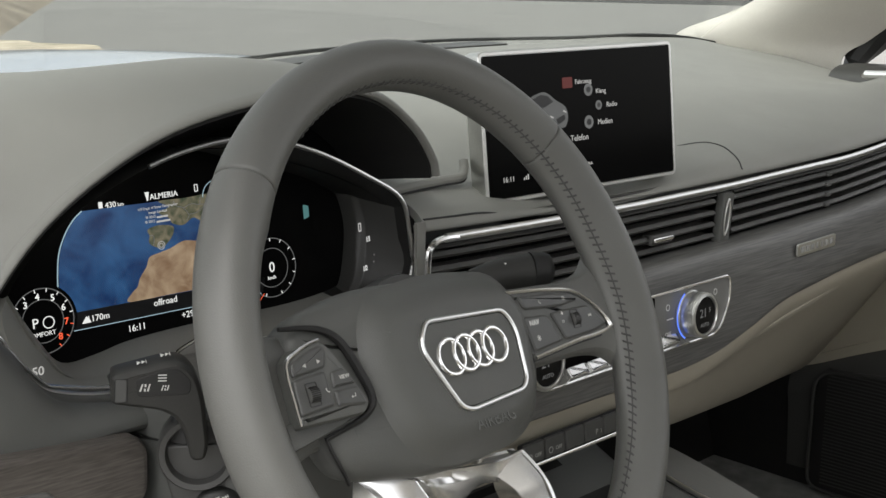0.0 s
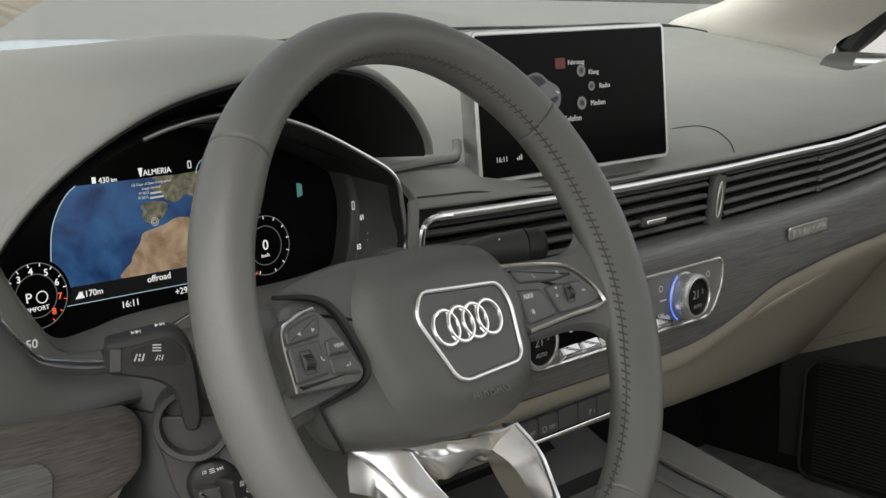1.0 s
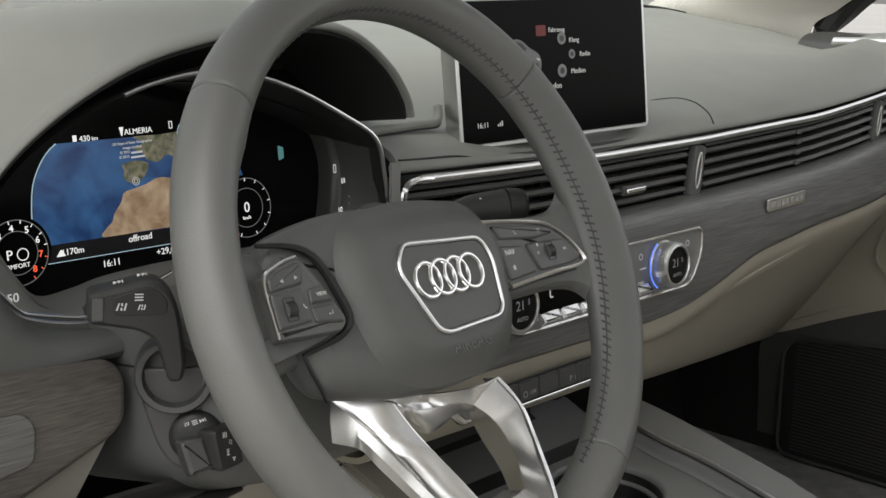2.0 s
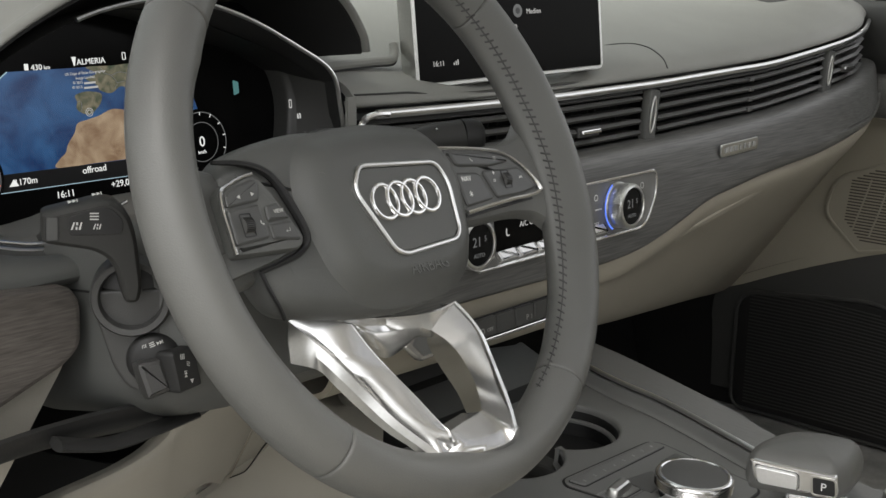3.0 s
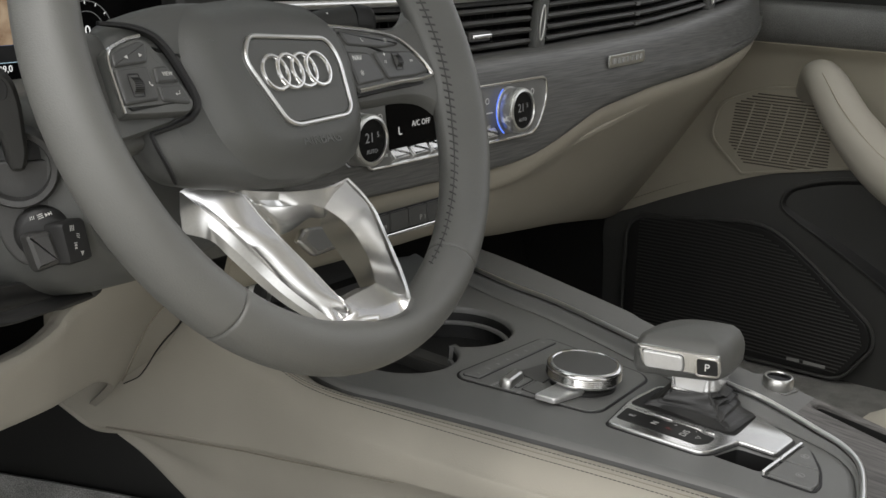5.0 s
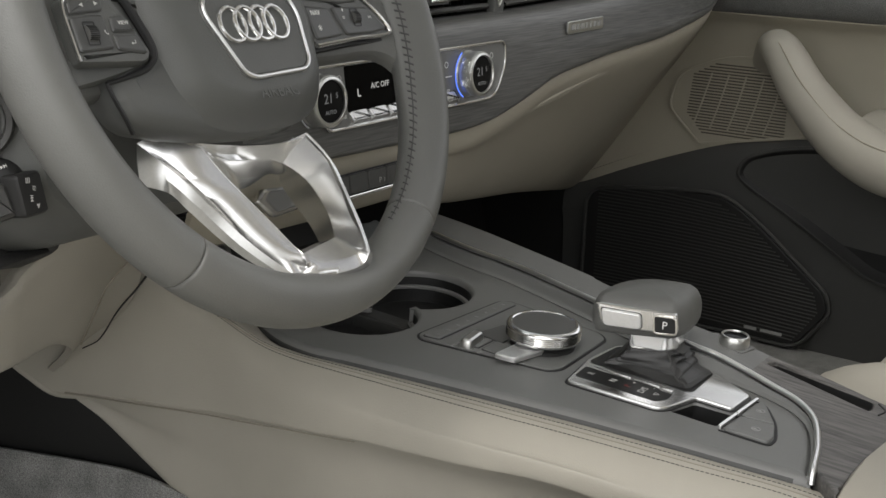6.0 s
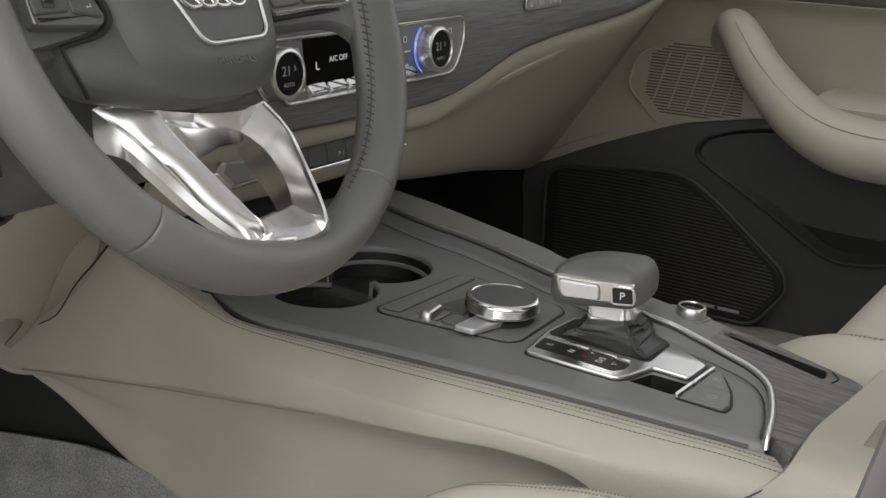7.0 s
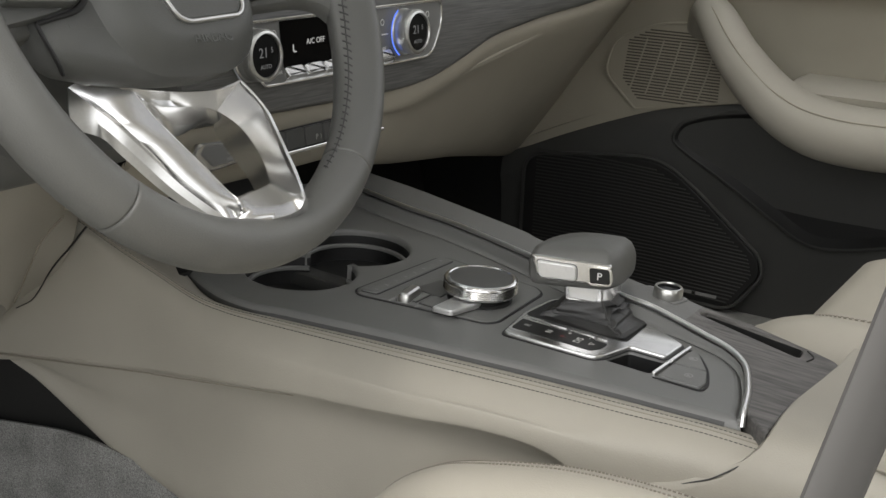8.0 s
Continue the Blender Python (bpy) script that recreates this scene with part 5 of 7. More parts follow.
part("hub_gap", tube([(-0.1209, 0.0285, -0.0120), (-0.1040, 0.0262, -0.0105), (-0.0915, 0.0217, -0.0098), (-0.0840, 0.0139, -0.0095), (-0.0780, -0.0018, -0.0090), (-0.0745, -0.0172, -0.0092), (-0.0815, -0.0248, -0.0105), (-0.0970, -0.0285, -0.0118), (-0.1100, -0.0308, -0.0130)], lambda t: 0.0012 + 0.0013 * math.sin(math.pi * min(1.0, t * 1.1)), 60, 8), M_DEEP, wheel, M=W)
part("hub_gap", tube([(-0.1098, -0.0305, -0.0130), (-0.1075, -0.0385, -0.0140), (-0.1020, -0.0493, -0.0165), (-0.0975, -0.0560, -0.0200)], 0.0011, 20, 6), M_DEEP, wheel, M=W)
words("NAV", 0.0048, W @ pose(0.0690, 0.0005, -0.0025, 0, 0, 0), wheel, M_WHITE)
words("*", 0.0085, W @ pose(0.0690, -0.0110, -0.0025), wheel, M_WHITE)
words("+", 0.0050, W @ pose(0.0990, 0.0020, -0.0025), wheel, M_WHITE)

# ---- steering column ----
col = thing("column_shroud", (-0.04, 0.15, 0.50), "grey plastic steering column shroud", "column shroud")
secs = []
for y, xl, xr, zb, zt in ((0.070, -0.098, 0.055, 0.513, 0.600), (0.083, -0.114, 0.072, 0.500, 0.612), (0.11, -0.122, 0.076, 0.490, 0.612), (0.16, -0.126, 0.076, 0.480, 0.605), (0.22, -0.126, 0.074, 0.465, 0.59)):
    secs.append([(x, y, z) for x, z in rounded([(xl, zt), (xl - 0.002, zb + 0.02), (xl + 0.03, zb), (xr - 0.03, zb), (xr, zb + 0.02), (xr, zt)], 0.022, 6)])
part("shroud", skin(secs, close_v=True, cap=True), M_HUB, col)
part("split_line", tube([(-0.1225, 0.115, 0.572), (-0.1255, 0.14, 0.570), (-0.1275, 0.165, 0.567)], 0.0007, 12, 6), M_BLACK, col)
SR = pose(-0.127, 0.092, 0.577, 90, 0, 0) @ pose(0, 0, 0, 0, -38, 0)
part("stalk_collar", revolve([(0.0225, -0.012), (0.0220, 0.003), (0.0205, 0.0055), (0.0175, 0.0050), (0.0165, 0.001), (0.0165, -0.006)], 40, False), M_DARK, col, "ring round the stalk", M=SR)
part("stalk_socket", revolve([(0.0168, -0.012), (0.0168, -0.004), (0.010, -0.002), (0.001, -0.0015)], 32), M_DEEP, col, M=SR)
part("knob_plate", layers([(0, -0.010), (0, 0.0022), (0.0010, 0.0035), (0.002, 0.0038)], rounded([(-0.0225, 0.004), (-0.0195, -0.012), (-0.0110, -0.042), (-0.003, -0.0545), (0.010, -0.0570), (0.022, -0.050), (0.026, -0.030), (0.025, -0.010), (0.0225, 0.004)], 0.007, 5)), M_DARK, col, "dark plate with a control knob", M=SR @ pose(0, 0, -0.0045))

st = thing("indicator_stalk", (-0.124, 0.095, 0.576), "black plastic indicator stalk with white symbols", "stalk")
HS = Matrix(((0.88743, 0.04930, -0.45829, -0.144), (-0.45758, -0.02542, -0.88880, 0.093), (-0.05546, 0.99846, 0.0, 0.618), (0, 0, 0, 1)))
stalk_out = rounded([(-0.0292, 0.0085), (-0.0270, 0.0100), (-0.0004, 0.0168), (0.0070, 0.0160), (0.0142, 0.0090), (0.0180, -0.0030), (0.0215, -0.0300), (0.0195, -0.0390), (0.0125, -0.0390), (0.0088, -0.0240), (0.0040, -0.0145), (-0.0040, -0.0100), (-0.0270, -0.0062), (-0.0292, -0.0045)], [0.001, 0.002, 0.006, 0.006, 0.006, 0.01, 0.004, 0.003, 0.003, 0.01, 0.008, 0.008, 0.002, 0.001], 6)
hd = part("lever", layers([(0.0035, -0.0125), (0.0010, -0.0108), (0.0, -0.0080), (0.0, 0.0085), (0.0008, 0.0105), (0.0024, 0.0120)], stalk_out), M_STALK, st, M=HS)
part("face_panel", slab(rounded([(-0.0170, 0.0080), (-0.0010, 0.0135), (0.0050, 0.0128), (0.0110, 0.0065), (0.0105, -0.0008), (-0.0160, -0.0015)], 0.0025, 4), 0.0007, 0.0003), M_BLACK, hd, M=HS @ pose(0, 0, 0.0117))
part("cap_groove", ringbar(rounded([(-0.0210, 0.0085), (-0.0210, -0.0042), (-0.0278, -0.0046), (-0.0278, 0.0088)], 0.0012, 4), 0.0006, 0.0006, 0.0001), M_DEEP, st, M=HS @ pose(0, 0, 0.0116))
part("cap_face", slab(rounded([(-0.0216, 0.0080), (-0.0216, -0.0037), (-0.0272, -0.0041), (-0.0272, 0.0083)], 0.001, 4), 0.0007, 0.0003), M_KEY, st, "grey push button end", M=HS @ pose(0, 0, 0.0117))
for kd, x, y, z_, rx, sc in (("lamp", -0.0124, 0.0035, 0.0125, 0, 1.5), ("bars", -0.0038, 0.0088, 0.0125, 0, 1.1), ("lamp", -0.0022, 0.0032, 0.0125, 0, 1.1)):
    glyph(kd, HS @ pose(x, y, z_, rx, 0, 0), st, M_DIMW, sc)
for x in (-0.014, -0.002):
    glyph("skip", HS @ pose(x, 0.0128 + 0.33 * (x + 0.0205), 0.0045, -72, 0, 12), st, M_DIMW, 1.1)
kn = thing("cruise_control_stalk", (-0.119, 0.09, 0.541), "short dark lever with white symbols on the column", "stalk")
part("base", revolve([(0.0150, -0.006), (0.0150, 0.001), (0.0135, 0.004), (0.010, 0.006), (0.001, 0.0065)], 32), M_BLACK, kn, M=SR @ pose(0.0105, -0.036, 0.0))
KH = SR @ pose(0.0085, -0.044, 0.006) @ pose(0, 0, 0, -12, 20, 8)
part("head", layers([(0.001, -0.006), (0.0, 0.002), (0.0015, 0.0075), (0.0035, 0.0090)], rounded([(-0.0085, 0.0105), (0.0075, 0.0095), (0.0095, -0.0105), (-0.0065, -0.0125)], 0.0035, 5)), M_DARK, kn, M=KH)
KF = SR @ pose(0.0255, -0.040, 0.008) @ pose(0, 0, 0, -6, 42, 6)
part("face", layers([(0.0, -0.010), (0.0, 0.003), (0.0012, 0.0050)], rounded([(-0.0085, 0.0125), (0.0085, 0.0115), (0.0085, -0.0120), (-0.0085, -0.0115)], 0.003, 5)), M_BLACK, kn, "dark symbol face", M=KF)
for i in range(4):
    glyph(("bars", "lamp", "skip", "left")[i], KF @ pose(-0.0015 + 0.003 * (i % 2), 0.0080 - i * 0.0050, 0.0051, 0, 0, 80), kn, M_DIMW, 0.75)
for i in range(3):
    glyph(("lamp", "bars", "skip")[i], SR @ pose(0.0060 + i * 0.0042, -0.0265 + 0.001 * i, 0.0068, 0, 0, 20), kn, M_DIMW, 0.75)
wp = thing("wiper_stalk", (0.08, 0.09, 0.62), "black plastic wiper stalk behind the wheel", "stalk")
part("lever", tube([(0.065, 0.11, 0.60), (0.085, 0.10, 0.628), (0.105, 0.090, 0.638), (0.128, 0.078, 0.641)], lambda t: 0.008 + 0.0042 * t, 20, 16), M_STALK, wp)
part("end", tube([(0.128, 0.078, 0.641), (0.138, 0.073, 0.641), (0.1415, 0.071, 0.641)], lambda t: 0.0124 - 0.004 * t * t, 8, 18), M_BLACK, wp)
for i in range(3):
    part("symbol", rbox(0.003, 0.0012, 0.0004, 0.0003, 0.0001), M_WHITE, wp, M=pose(0.108 + i * 0.006, 0.0815 - i * 0.003, 0.648, 40))
lv = thing("column_adjust_lever", (-0.10, 0.12, 0.48), "dark plastic column adjustment lever under the shroud", "lever")
part("lever", tube([(-0.17, 0.105, 0.500), (-0.14, 0.102, 0.492), (-0.11, 0.104, 0.491), (-0.075, 0.112, 0.489)], lambda t: 0.009 - 0.002 * t, 24, 14, flat=0.4), M_BLACK, lv)
part("recess", surf([[(x, 0.115, 0.508 - 0.02 * k), (x, 0.120, 0.497 - 0.02 * k), (x, 0.155, 0.480 - 0.02 * k)] for x, k in ((-0.24, 0.2), (-0.18, 0.0), (-0.12, 0.1), (-0.06, 0.5))], 14, 8, 0.004), M_BLACK, lv)

# ---- driver side lower dash ----
sec = []
for x, zc in ((-0.40, 0.612), (-0.27, 0.625), (-0.215, 0.641), (-0.194, 0.630), (-0.177, 0.605), (-0.160, 0.5930), (-0.122, 0.5850), (-0.085, 0.592)):
    sec.append([(x, 0.190, zc - 0.001), (x, 0.178, zc - 0.006), (x, 0.166, 0.65 * zc + 0.35 * 0.580), (x, 0.155, 0.3 * zc + 0.7 * 0.582), (x, 0.150, 0.580), (x, 0.152, 0.577), (x, 0.17, 0.575)])
part("lower_lip", surf(sec, 40, 24, 0.004), M_HUB, dash, "grey lip below the instruments")
part("lip_chrome", tube([(-0.200, 0.1855, 0.642), (-0.1922, 0.1855, 0.6337), (-0.1879, 0.1855, 0.6263), (-0.1787, 0.1855, 0.6138), (-0.1676, 0.1855, 0.6015), (-0.1574, 0.1855, 0.5972), (-0.1281, 0.1855, 0.5904), (-0.105, 0.1855, 0.5925), (-0.0857, 0.1855, 0.5985), (-0.0774, 0.1855, 0.6034), (-0.0657, 0.1855, 0.6076)], 0.0013, 60, 8), M_CHROME, dash, "thin chrome line along the lip")
wood = rounded([(-0.42, 0.602), (-0.195, 0.581), (-0.137, 0.576), (-0.131, 0.566), (-0.132, 0.540), (-0.142, 0.531), (-0.20, 0.509), (-0.42, 0.43)], [0.005, 0.004, 0.006, 0.004, 0.008, 0.01, 0.02, 0.01], 5)
part("wood_inlay", layers([(0, 0), (0, 0.010), (0.0015, 0.013), (0.004, 0.0138)], [(x, z) for x, z in wood]), M_WOOD, dash, "grey open-pored wood inlay", M=pose(0, 0.149, 0, 90))
part("light_switch", layers([(0, 0), (0, 0.0012), (0.001, 0.002)], rounded([(-0.26, 0.566), (-0.194, 0.560), (-0.188, 0.552), (-0.190, 0.530), (-0.26, 0.520)], 0.006)), M_TRIM, dash, "flat grey light switch panel", M=pose(0, 0.1353, 0, 90))
sec = []
for x, ya, za, yb, zb, yc, zcc in ((-0.45, 0.165, 0.44, 0.17, 0.41, 0.185, 0.365), (-0.20, 0.170, 0.43, 0.175, 0.41, 0.190, 0.374), (-0.105, 0.186, 0.425, 0.189, 0.405, 0.198, 0.380), (-0.063, 0.189, 0.429, 0.194, 0.408, 0.204, 0.380), (-0.040, 0.190, 0.438, 0.198, 0.410, 0.208, 0.380), (-0.025, 0.190, 0.450, 0.202, 0.414, 0.214, 0.379), (0.03, 0.192, 0.470, 0.216, 0.425, 0.242, 0.372), (0.08, 0.215, 0.455, 0.246, 0.408, 0.290, 0.340), (0.112, 0.245, 0.43, 0.275, 0.375, 0.360, 0.292), (0.130, 0.262, 0.405, 0.290, 0.355, 0.397, 0.274)):
    sec.append([(x, ya + 0.012, za - 0.001), (x, ya, za), (x, yb, zb), (x, yc, zcc), (x, yc + (0.012 if x < 0.05 else 0.002), zcc - 0.001)])
part("knee_panel", surf(sec, 60, 24, 0.003), M_CREAM, dash, "cream knee panel")
part("left_panel", layers([(0, -0.02), (0, -0.003), (0.002, 0.0)], rounded([(-0.128, 0.540), (-0.134, 0.524), (-0.167, 0.477), (-0.2, 0.43), (-0.45, 0.39), (-0.45, 0.5), (-0.2, 0.54)], 0.004)), M_CREAM, dash, "cream side panel below the wood", M=pose(0, 0.152, 0, 90))
part("knee_seam", tube([(0.0978, 0.2359, 0.4183), (0.0911, 0.2383, 0.4121), (0.0864, 0.2416, 0.4058), (0.0806, 0.2459, 0.3962), (0.0799, 0.2541, 0.3824), (0.0796, 0.2630, 0.3676), (0.0816, 0.2736, 0.3529), (0.0823, 0.2824, 0.3407)], 0.0007, 30, 6), M_CREAMD, dash)

# ---- centre console ----
con = thing("centre_console", (0.33, -0.05, 0.05), "centre console with grey top and cream leather sides", "console")
TILT = math.degrees(math.atan(0.043))
CP = pose(0, 0, 0.346, TILT)


def cz(y):
    return 0.346 + 0.043 * y


def holed(outline, holes, depth, b=0.0012, bo=0.0):
    """A flat plate with holes, a rounded outer edge and walls that go down by depth."""
    bm = bmesh.new()
    loops = []
    for k, o in enumerate([outline, *holes]):
        e = (bo or b) if k == 0 else -b
        loops.append([[bm.verts.new((x, y, h)) for x, y in q] for q, h in [(inset(o, e * (1 - math.sin(k_ * math.pi / 10))), -abs(e) * (1 - math.cos(k_ * math.pi / 10))) for k_ in range(6)] + [(o, -depth)]])
    edges = []
    for L in loops:
        n = len(L[0])
        edges += [bm.edges.new((L[0][i], L[0][(i + 1) % n])) for i in range(n)]
    bmesh.ops.triangle_fill(bm, use_beauty=True, use_dissolve=False, edges=edges)
    for L in loops:
        n = len(L[0])
        for r in range(6):
            for i in range(n):
                bm.faces.new((L[r][i], L[r][(i + 1) % n], L[r + 1][(i + 1) % n], L[r + 1][i]))
    bmesh.ops.recalc_face_normals(bm, faces=bm.faces)
    return bm


def rail_rise(y):
    """How far the wooden rail stands above the console top."""
    return float(np.interp(y, [-0.26, -0.20, -0.14, 0.3], [0.002, 0.005, 0.0125, 0.013]))


def risen(bm):
    """Lifts a rail part that was built flat."""
    if isinstance(bm, bpy.types.Mesh):
        me, bm = bm, bmesh.new()
        bm.from_mesh(me)
    for v in bm.verts:
        v.co.z += rail_rise(v.co.y)
    return bm


C1, R1, C2, R2 = (0.264, 0.136), 0.048, (0.347, 0.138), 0.050
cup = []
for a in np.linspace(28, 332, 30):
    cup.append((C1[0] + R1 * math.cos(radians(a)), C1[1] + R1 * math.sin(radians(a))))
for a in np.linspace(-152, 152, 30):
    cup.append((C2[0] + R2 * math.cos(radians(a)), C2[1] + R2 * math.sin(radians(a))))
tray_hole = rounded([(0.2695, -0.1500), (0.2955, -0.1580), (0.2969, -0.1880), (0.2690, -0.1860)], 0.003, 4)
# plan points shifted along view rays with the rise, to fit the camera's view
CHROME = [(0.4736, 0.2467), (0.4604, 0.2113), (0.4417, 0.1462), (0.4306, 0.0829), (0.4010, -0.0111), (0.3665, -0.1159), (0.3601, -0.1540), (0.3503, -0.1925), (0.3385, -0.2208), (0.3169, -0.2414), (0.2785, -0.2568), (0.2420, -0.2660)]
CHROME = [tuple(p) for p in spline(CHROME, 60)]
LEFT = [tuple(p) for p in spline([(0.222, -0.268), (0.207, -0.193), (0.195, -0.11), (0.181, -0.023), (0.171, 0.075), (0.168, 0.115), (0.176, 0.150), (0.192, 0.190), (0.225, 0.25), (0.28, 0.31), (0.40, 0.33), (0.50, 0.30)], 70)]
LEFT0 = LEFT


def edge_in(y):
    """How far the cream shoulder reaches in below the top panel."""
    return float(np.interp(y, [-0.40, -0.262, -0.22, -0.18, -0.05, 0.0, 0.0445, 0.0928, 0.115, 0.150], [0.016, 0.016, 0.0200, 0.0228, 0.0225, 0.0205, 0.0160, 0.0105, 0.0060, 0.0]))


LEFT = [(x + edge_in(y), y) for x, y in LEFT0]
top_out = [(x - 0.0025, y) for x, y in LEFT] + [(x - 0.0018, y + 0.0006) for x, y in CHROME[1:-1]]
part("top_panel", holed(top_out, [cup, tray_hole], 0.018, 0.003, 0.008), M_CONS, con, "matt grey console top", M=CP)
# dark strip over the rolled edge paints the shade on its steep side
part("edge_band", surf([[(x - 0.0025 + 0.008 * (1 - math.sin(a)) - 0.0005 * math.sin(a), y, cz(y) - 0.008 * (1 - math.cos(a)) + 0.0005 * math.cos(a) - dz) for a, dz in ((0.95, 0.0006), (1.0, 0), (1.2, 0), (1.4, 0), (1.57, 0), (1.57, 0.003))] for x, y in LEFT[1:48:2]], 60, 12, 0.0006), M_DARK, con, "painted shade along the console top's rolled edge")
part("panel_skirt", layers([(-0.003, -0.030), (-0.001, -0.020), (0.001, -0.015)], top_out, cap1=False), M_BLACK, con, M=CP)
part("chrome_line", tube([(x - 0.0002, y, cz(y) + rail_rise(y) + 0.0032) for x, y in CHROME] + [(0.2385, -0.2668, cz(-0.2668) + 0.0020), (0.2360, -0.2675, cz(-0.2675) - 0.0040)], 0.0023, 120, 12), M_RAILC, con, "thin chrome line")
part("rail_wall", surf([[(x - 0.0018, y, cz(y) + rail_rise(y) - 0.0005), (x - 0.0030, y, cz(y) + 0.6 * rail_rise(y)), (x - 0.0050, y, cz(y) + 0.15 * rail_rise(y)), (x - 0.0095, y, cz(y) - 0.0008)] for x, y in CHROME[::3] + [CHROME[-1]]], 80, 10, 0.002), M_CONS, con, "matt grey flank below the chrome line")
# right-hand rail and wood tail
# outer edge and slot shifted the same way to keep their place in view
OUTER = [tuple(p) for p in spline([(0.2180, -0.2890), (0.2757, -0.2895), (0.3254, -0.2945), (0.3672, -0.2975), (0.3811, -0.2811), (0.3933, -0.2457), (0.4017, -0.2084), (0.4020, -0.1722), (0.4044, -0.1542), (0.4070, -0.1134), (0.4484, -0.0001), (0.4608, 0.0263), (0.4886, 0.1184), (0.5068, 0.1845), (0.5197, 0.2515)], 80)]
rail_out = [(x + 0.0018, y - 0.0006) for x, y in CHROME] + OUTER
tray2 = rounded([(0.3840, -0.1788), (0.3963, -0.1829), (0.3776, -0.2671), (0.3632, -0.2681)], 0.003, 4)
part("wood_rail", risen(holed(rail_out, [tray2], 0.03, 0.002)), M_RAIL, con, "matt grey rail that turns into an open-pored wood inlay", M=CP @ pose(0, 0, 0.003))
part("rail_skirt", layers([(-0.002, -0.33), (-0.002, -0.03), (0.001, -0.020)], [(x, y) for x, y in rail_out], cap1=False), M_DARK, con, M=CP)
# black liner over the wood walls stands in for shade inside the slot
part("slot_tray", layers([(0.0014, -0.030), (0.0006, -0.026), (0.0003, 0.0012)], tray2, cap1=False), M_BLACK, con, "dark lining that paints the slot's inner shade", M=CP @ pose(0, 0, 0.0045))
part("slot_mark", tube([(0.3593, -0.2756, 0.0052), (0.3702, -0.2776, 0.0052), (0.3801, -0.2701, 0.0052)], 0.0007, 10, 6), M_BLACK, con, M=CP)
part("body_core", rbox(0.20, 0.54, 0.20, 0.02, 0.01), M_BLACK, con, M=pose(0.325, 0.03, 0.05))


# cream side
def con_l(y):
    if y < 0.115:
        return float(np.interp(y, [p[1] for p in LEFT0[:40]], [p[0] for p in LEFT0[:40]])) - 0.0085 + max(0.0, -0.268 - y) * -0.08
    return float(np.interp(y, [0.115, 0.2, 0.3, 0.35, 0.45, 0.6], [0.1595, 0.158, 0.142, 0.127, 0.09, 0.03]))


def top_z(y):
    return cz(y) - 0.009 + 0.46 * 0.028 * math.log(1 + math.exp((y - 0.17) / 0.028))


def crease_z(y):
    return float(np.interp(y, [-0.40, -0.30, -0.22, -0.18, -0.165, -0.148, -0.122, 0.05, 0.14, 0.24, 0.345, 0.36, 0.39, 0.41], [0.225, 0.245, 0.262, 0.281, 0.2905, 0.2995, 0.3050, 0.299, 0.2905, 0.280, 0.2705, 0.270, 0.286, 0.301]))


def lo_z(y):
    return float(np.interp(y, [-0.4, -0.1, 0.05, 0.161, 0.222, 0.251, 0.277, 0.302, 0.328, 0.36, 0.42], [0.05, 0.085, 0.125, 0.156, 0.174, 0.188, 0.2045, 0.2235, 0.2445, 0.268, 0.283]))


def upper_section(y):
    l, zt, zc = con_l(y), top_z(y), crease_z(y)
    e = 0.055 * min(1, max(0.0, (y - 0.12) / 0.12))
    d = edge_in(y)
    r = 0.0025 * min(1.0, d / 0.01)
    return [(l + 0.016 + d + e, y, zt + r - 0.010 - e * 0.3), (l + 0.0080 + d, y, zt + r - 0.0005), (l + 0.0005 + 0.5 * d, y, zt - 0.002 + r), (l - 0.008, y, zt - 0.012), (l - 0.013, y, 0.5 * (zt + zc)), (l - 0.014, y, zc + 0.002), (l - 0.010, y, zc - 0.002)]


ys = [-0.315, -0.30, -0.25, -0.2, -0.15, -0.1, -0.05, 0.0, 0.05, 0.1, 0.13, 0.16, 0.2, 0.24, 0.28, 0.32, 0.36, 0.385, 0.402]
_cols = np.array([spline([spline(upper_section(y), 49)[j] for y in [-0.34, *ys]], 400) for j in range(49)])


def side_at(j, y):
    """The point of the upper side surface on line j at depth y."""
    c = _cols[j]
    return np.array([np.interp(y, c[:, 1], c[:, k]) for k in range(3)])


def parting_y(x, z):
    """Depth of the curved joint between the console and the armrest."""
    if z > 0.334:
        return float(np.interp(x, [0.218, 0.2757, 0.3254, 0.3672, 0.41], [-0.2905, -0.2910, -0.2960, -0.2990, -0.2995]))
    return float(np.interp(z, [0.278, 0.288, 0.294, 0.3045, 0.318, 0.327, 0.334], [-0.190, -0.212, -0.236, -0.2605, -0.2790, -0.2870, -0.2905]))


side_rows, edge_line = [], []
for j in range(49):
    y = -0.28
    for _ in range(40):
        p = side_at(j, y)
        y = 0.5 * y + 0.5 * parting_y(p[0], p[2])
    edge_line.append(side_at(j, y))
    side_rows.append([side_at(j, y + (0.402 - y) * f) for f in np.linspace(0, 1, 110)])
part("side_panel", surf([[side_rows[j][i] for j in range(49)] for i in range(110)], 110, 49, 0.004, True), M_CREAM, con, "cream leather side panel")


def lower_side(y):
    l, zc, lo = con_l(y), crease_z(y), lo_z(y)
    g = max(0.001, zc - lo)
    d = 0.010 * math.exp(-((y + 0.02) / 0.14) ** 2)
    return [(l - 0.010, y, zc + 0.002), (l - 0.004, y, zc - min(0.006, 0.1 * g)), (l - 0.002 + d, y, zc - min(0.03, 0.35 * g)), (l + 0.000 + d * 0.6, y, 0.5 * (zc + lo)), (l - 0.004, y, lo + min(0.01, 0.2 * g)), (l + 0.004, y, lo)]


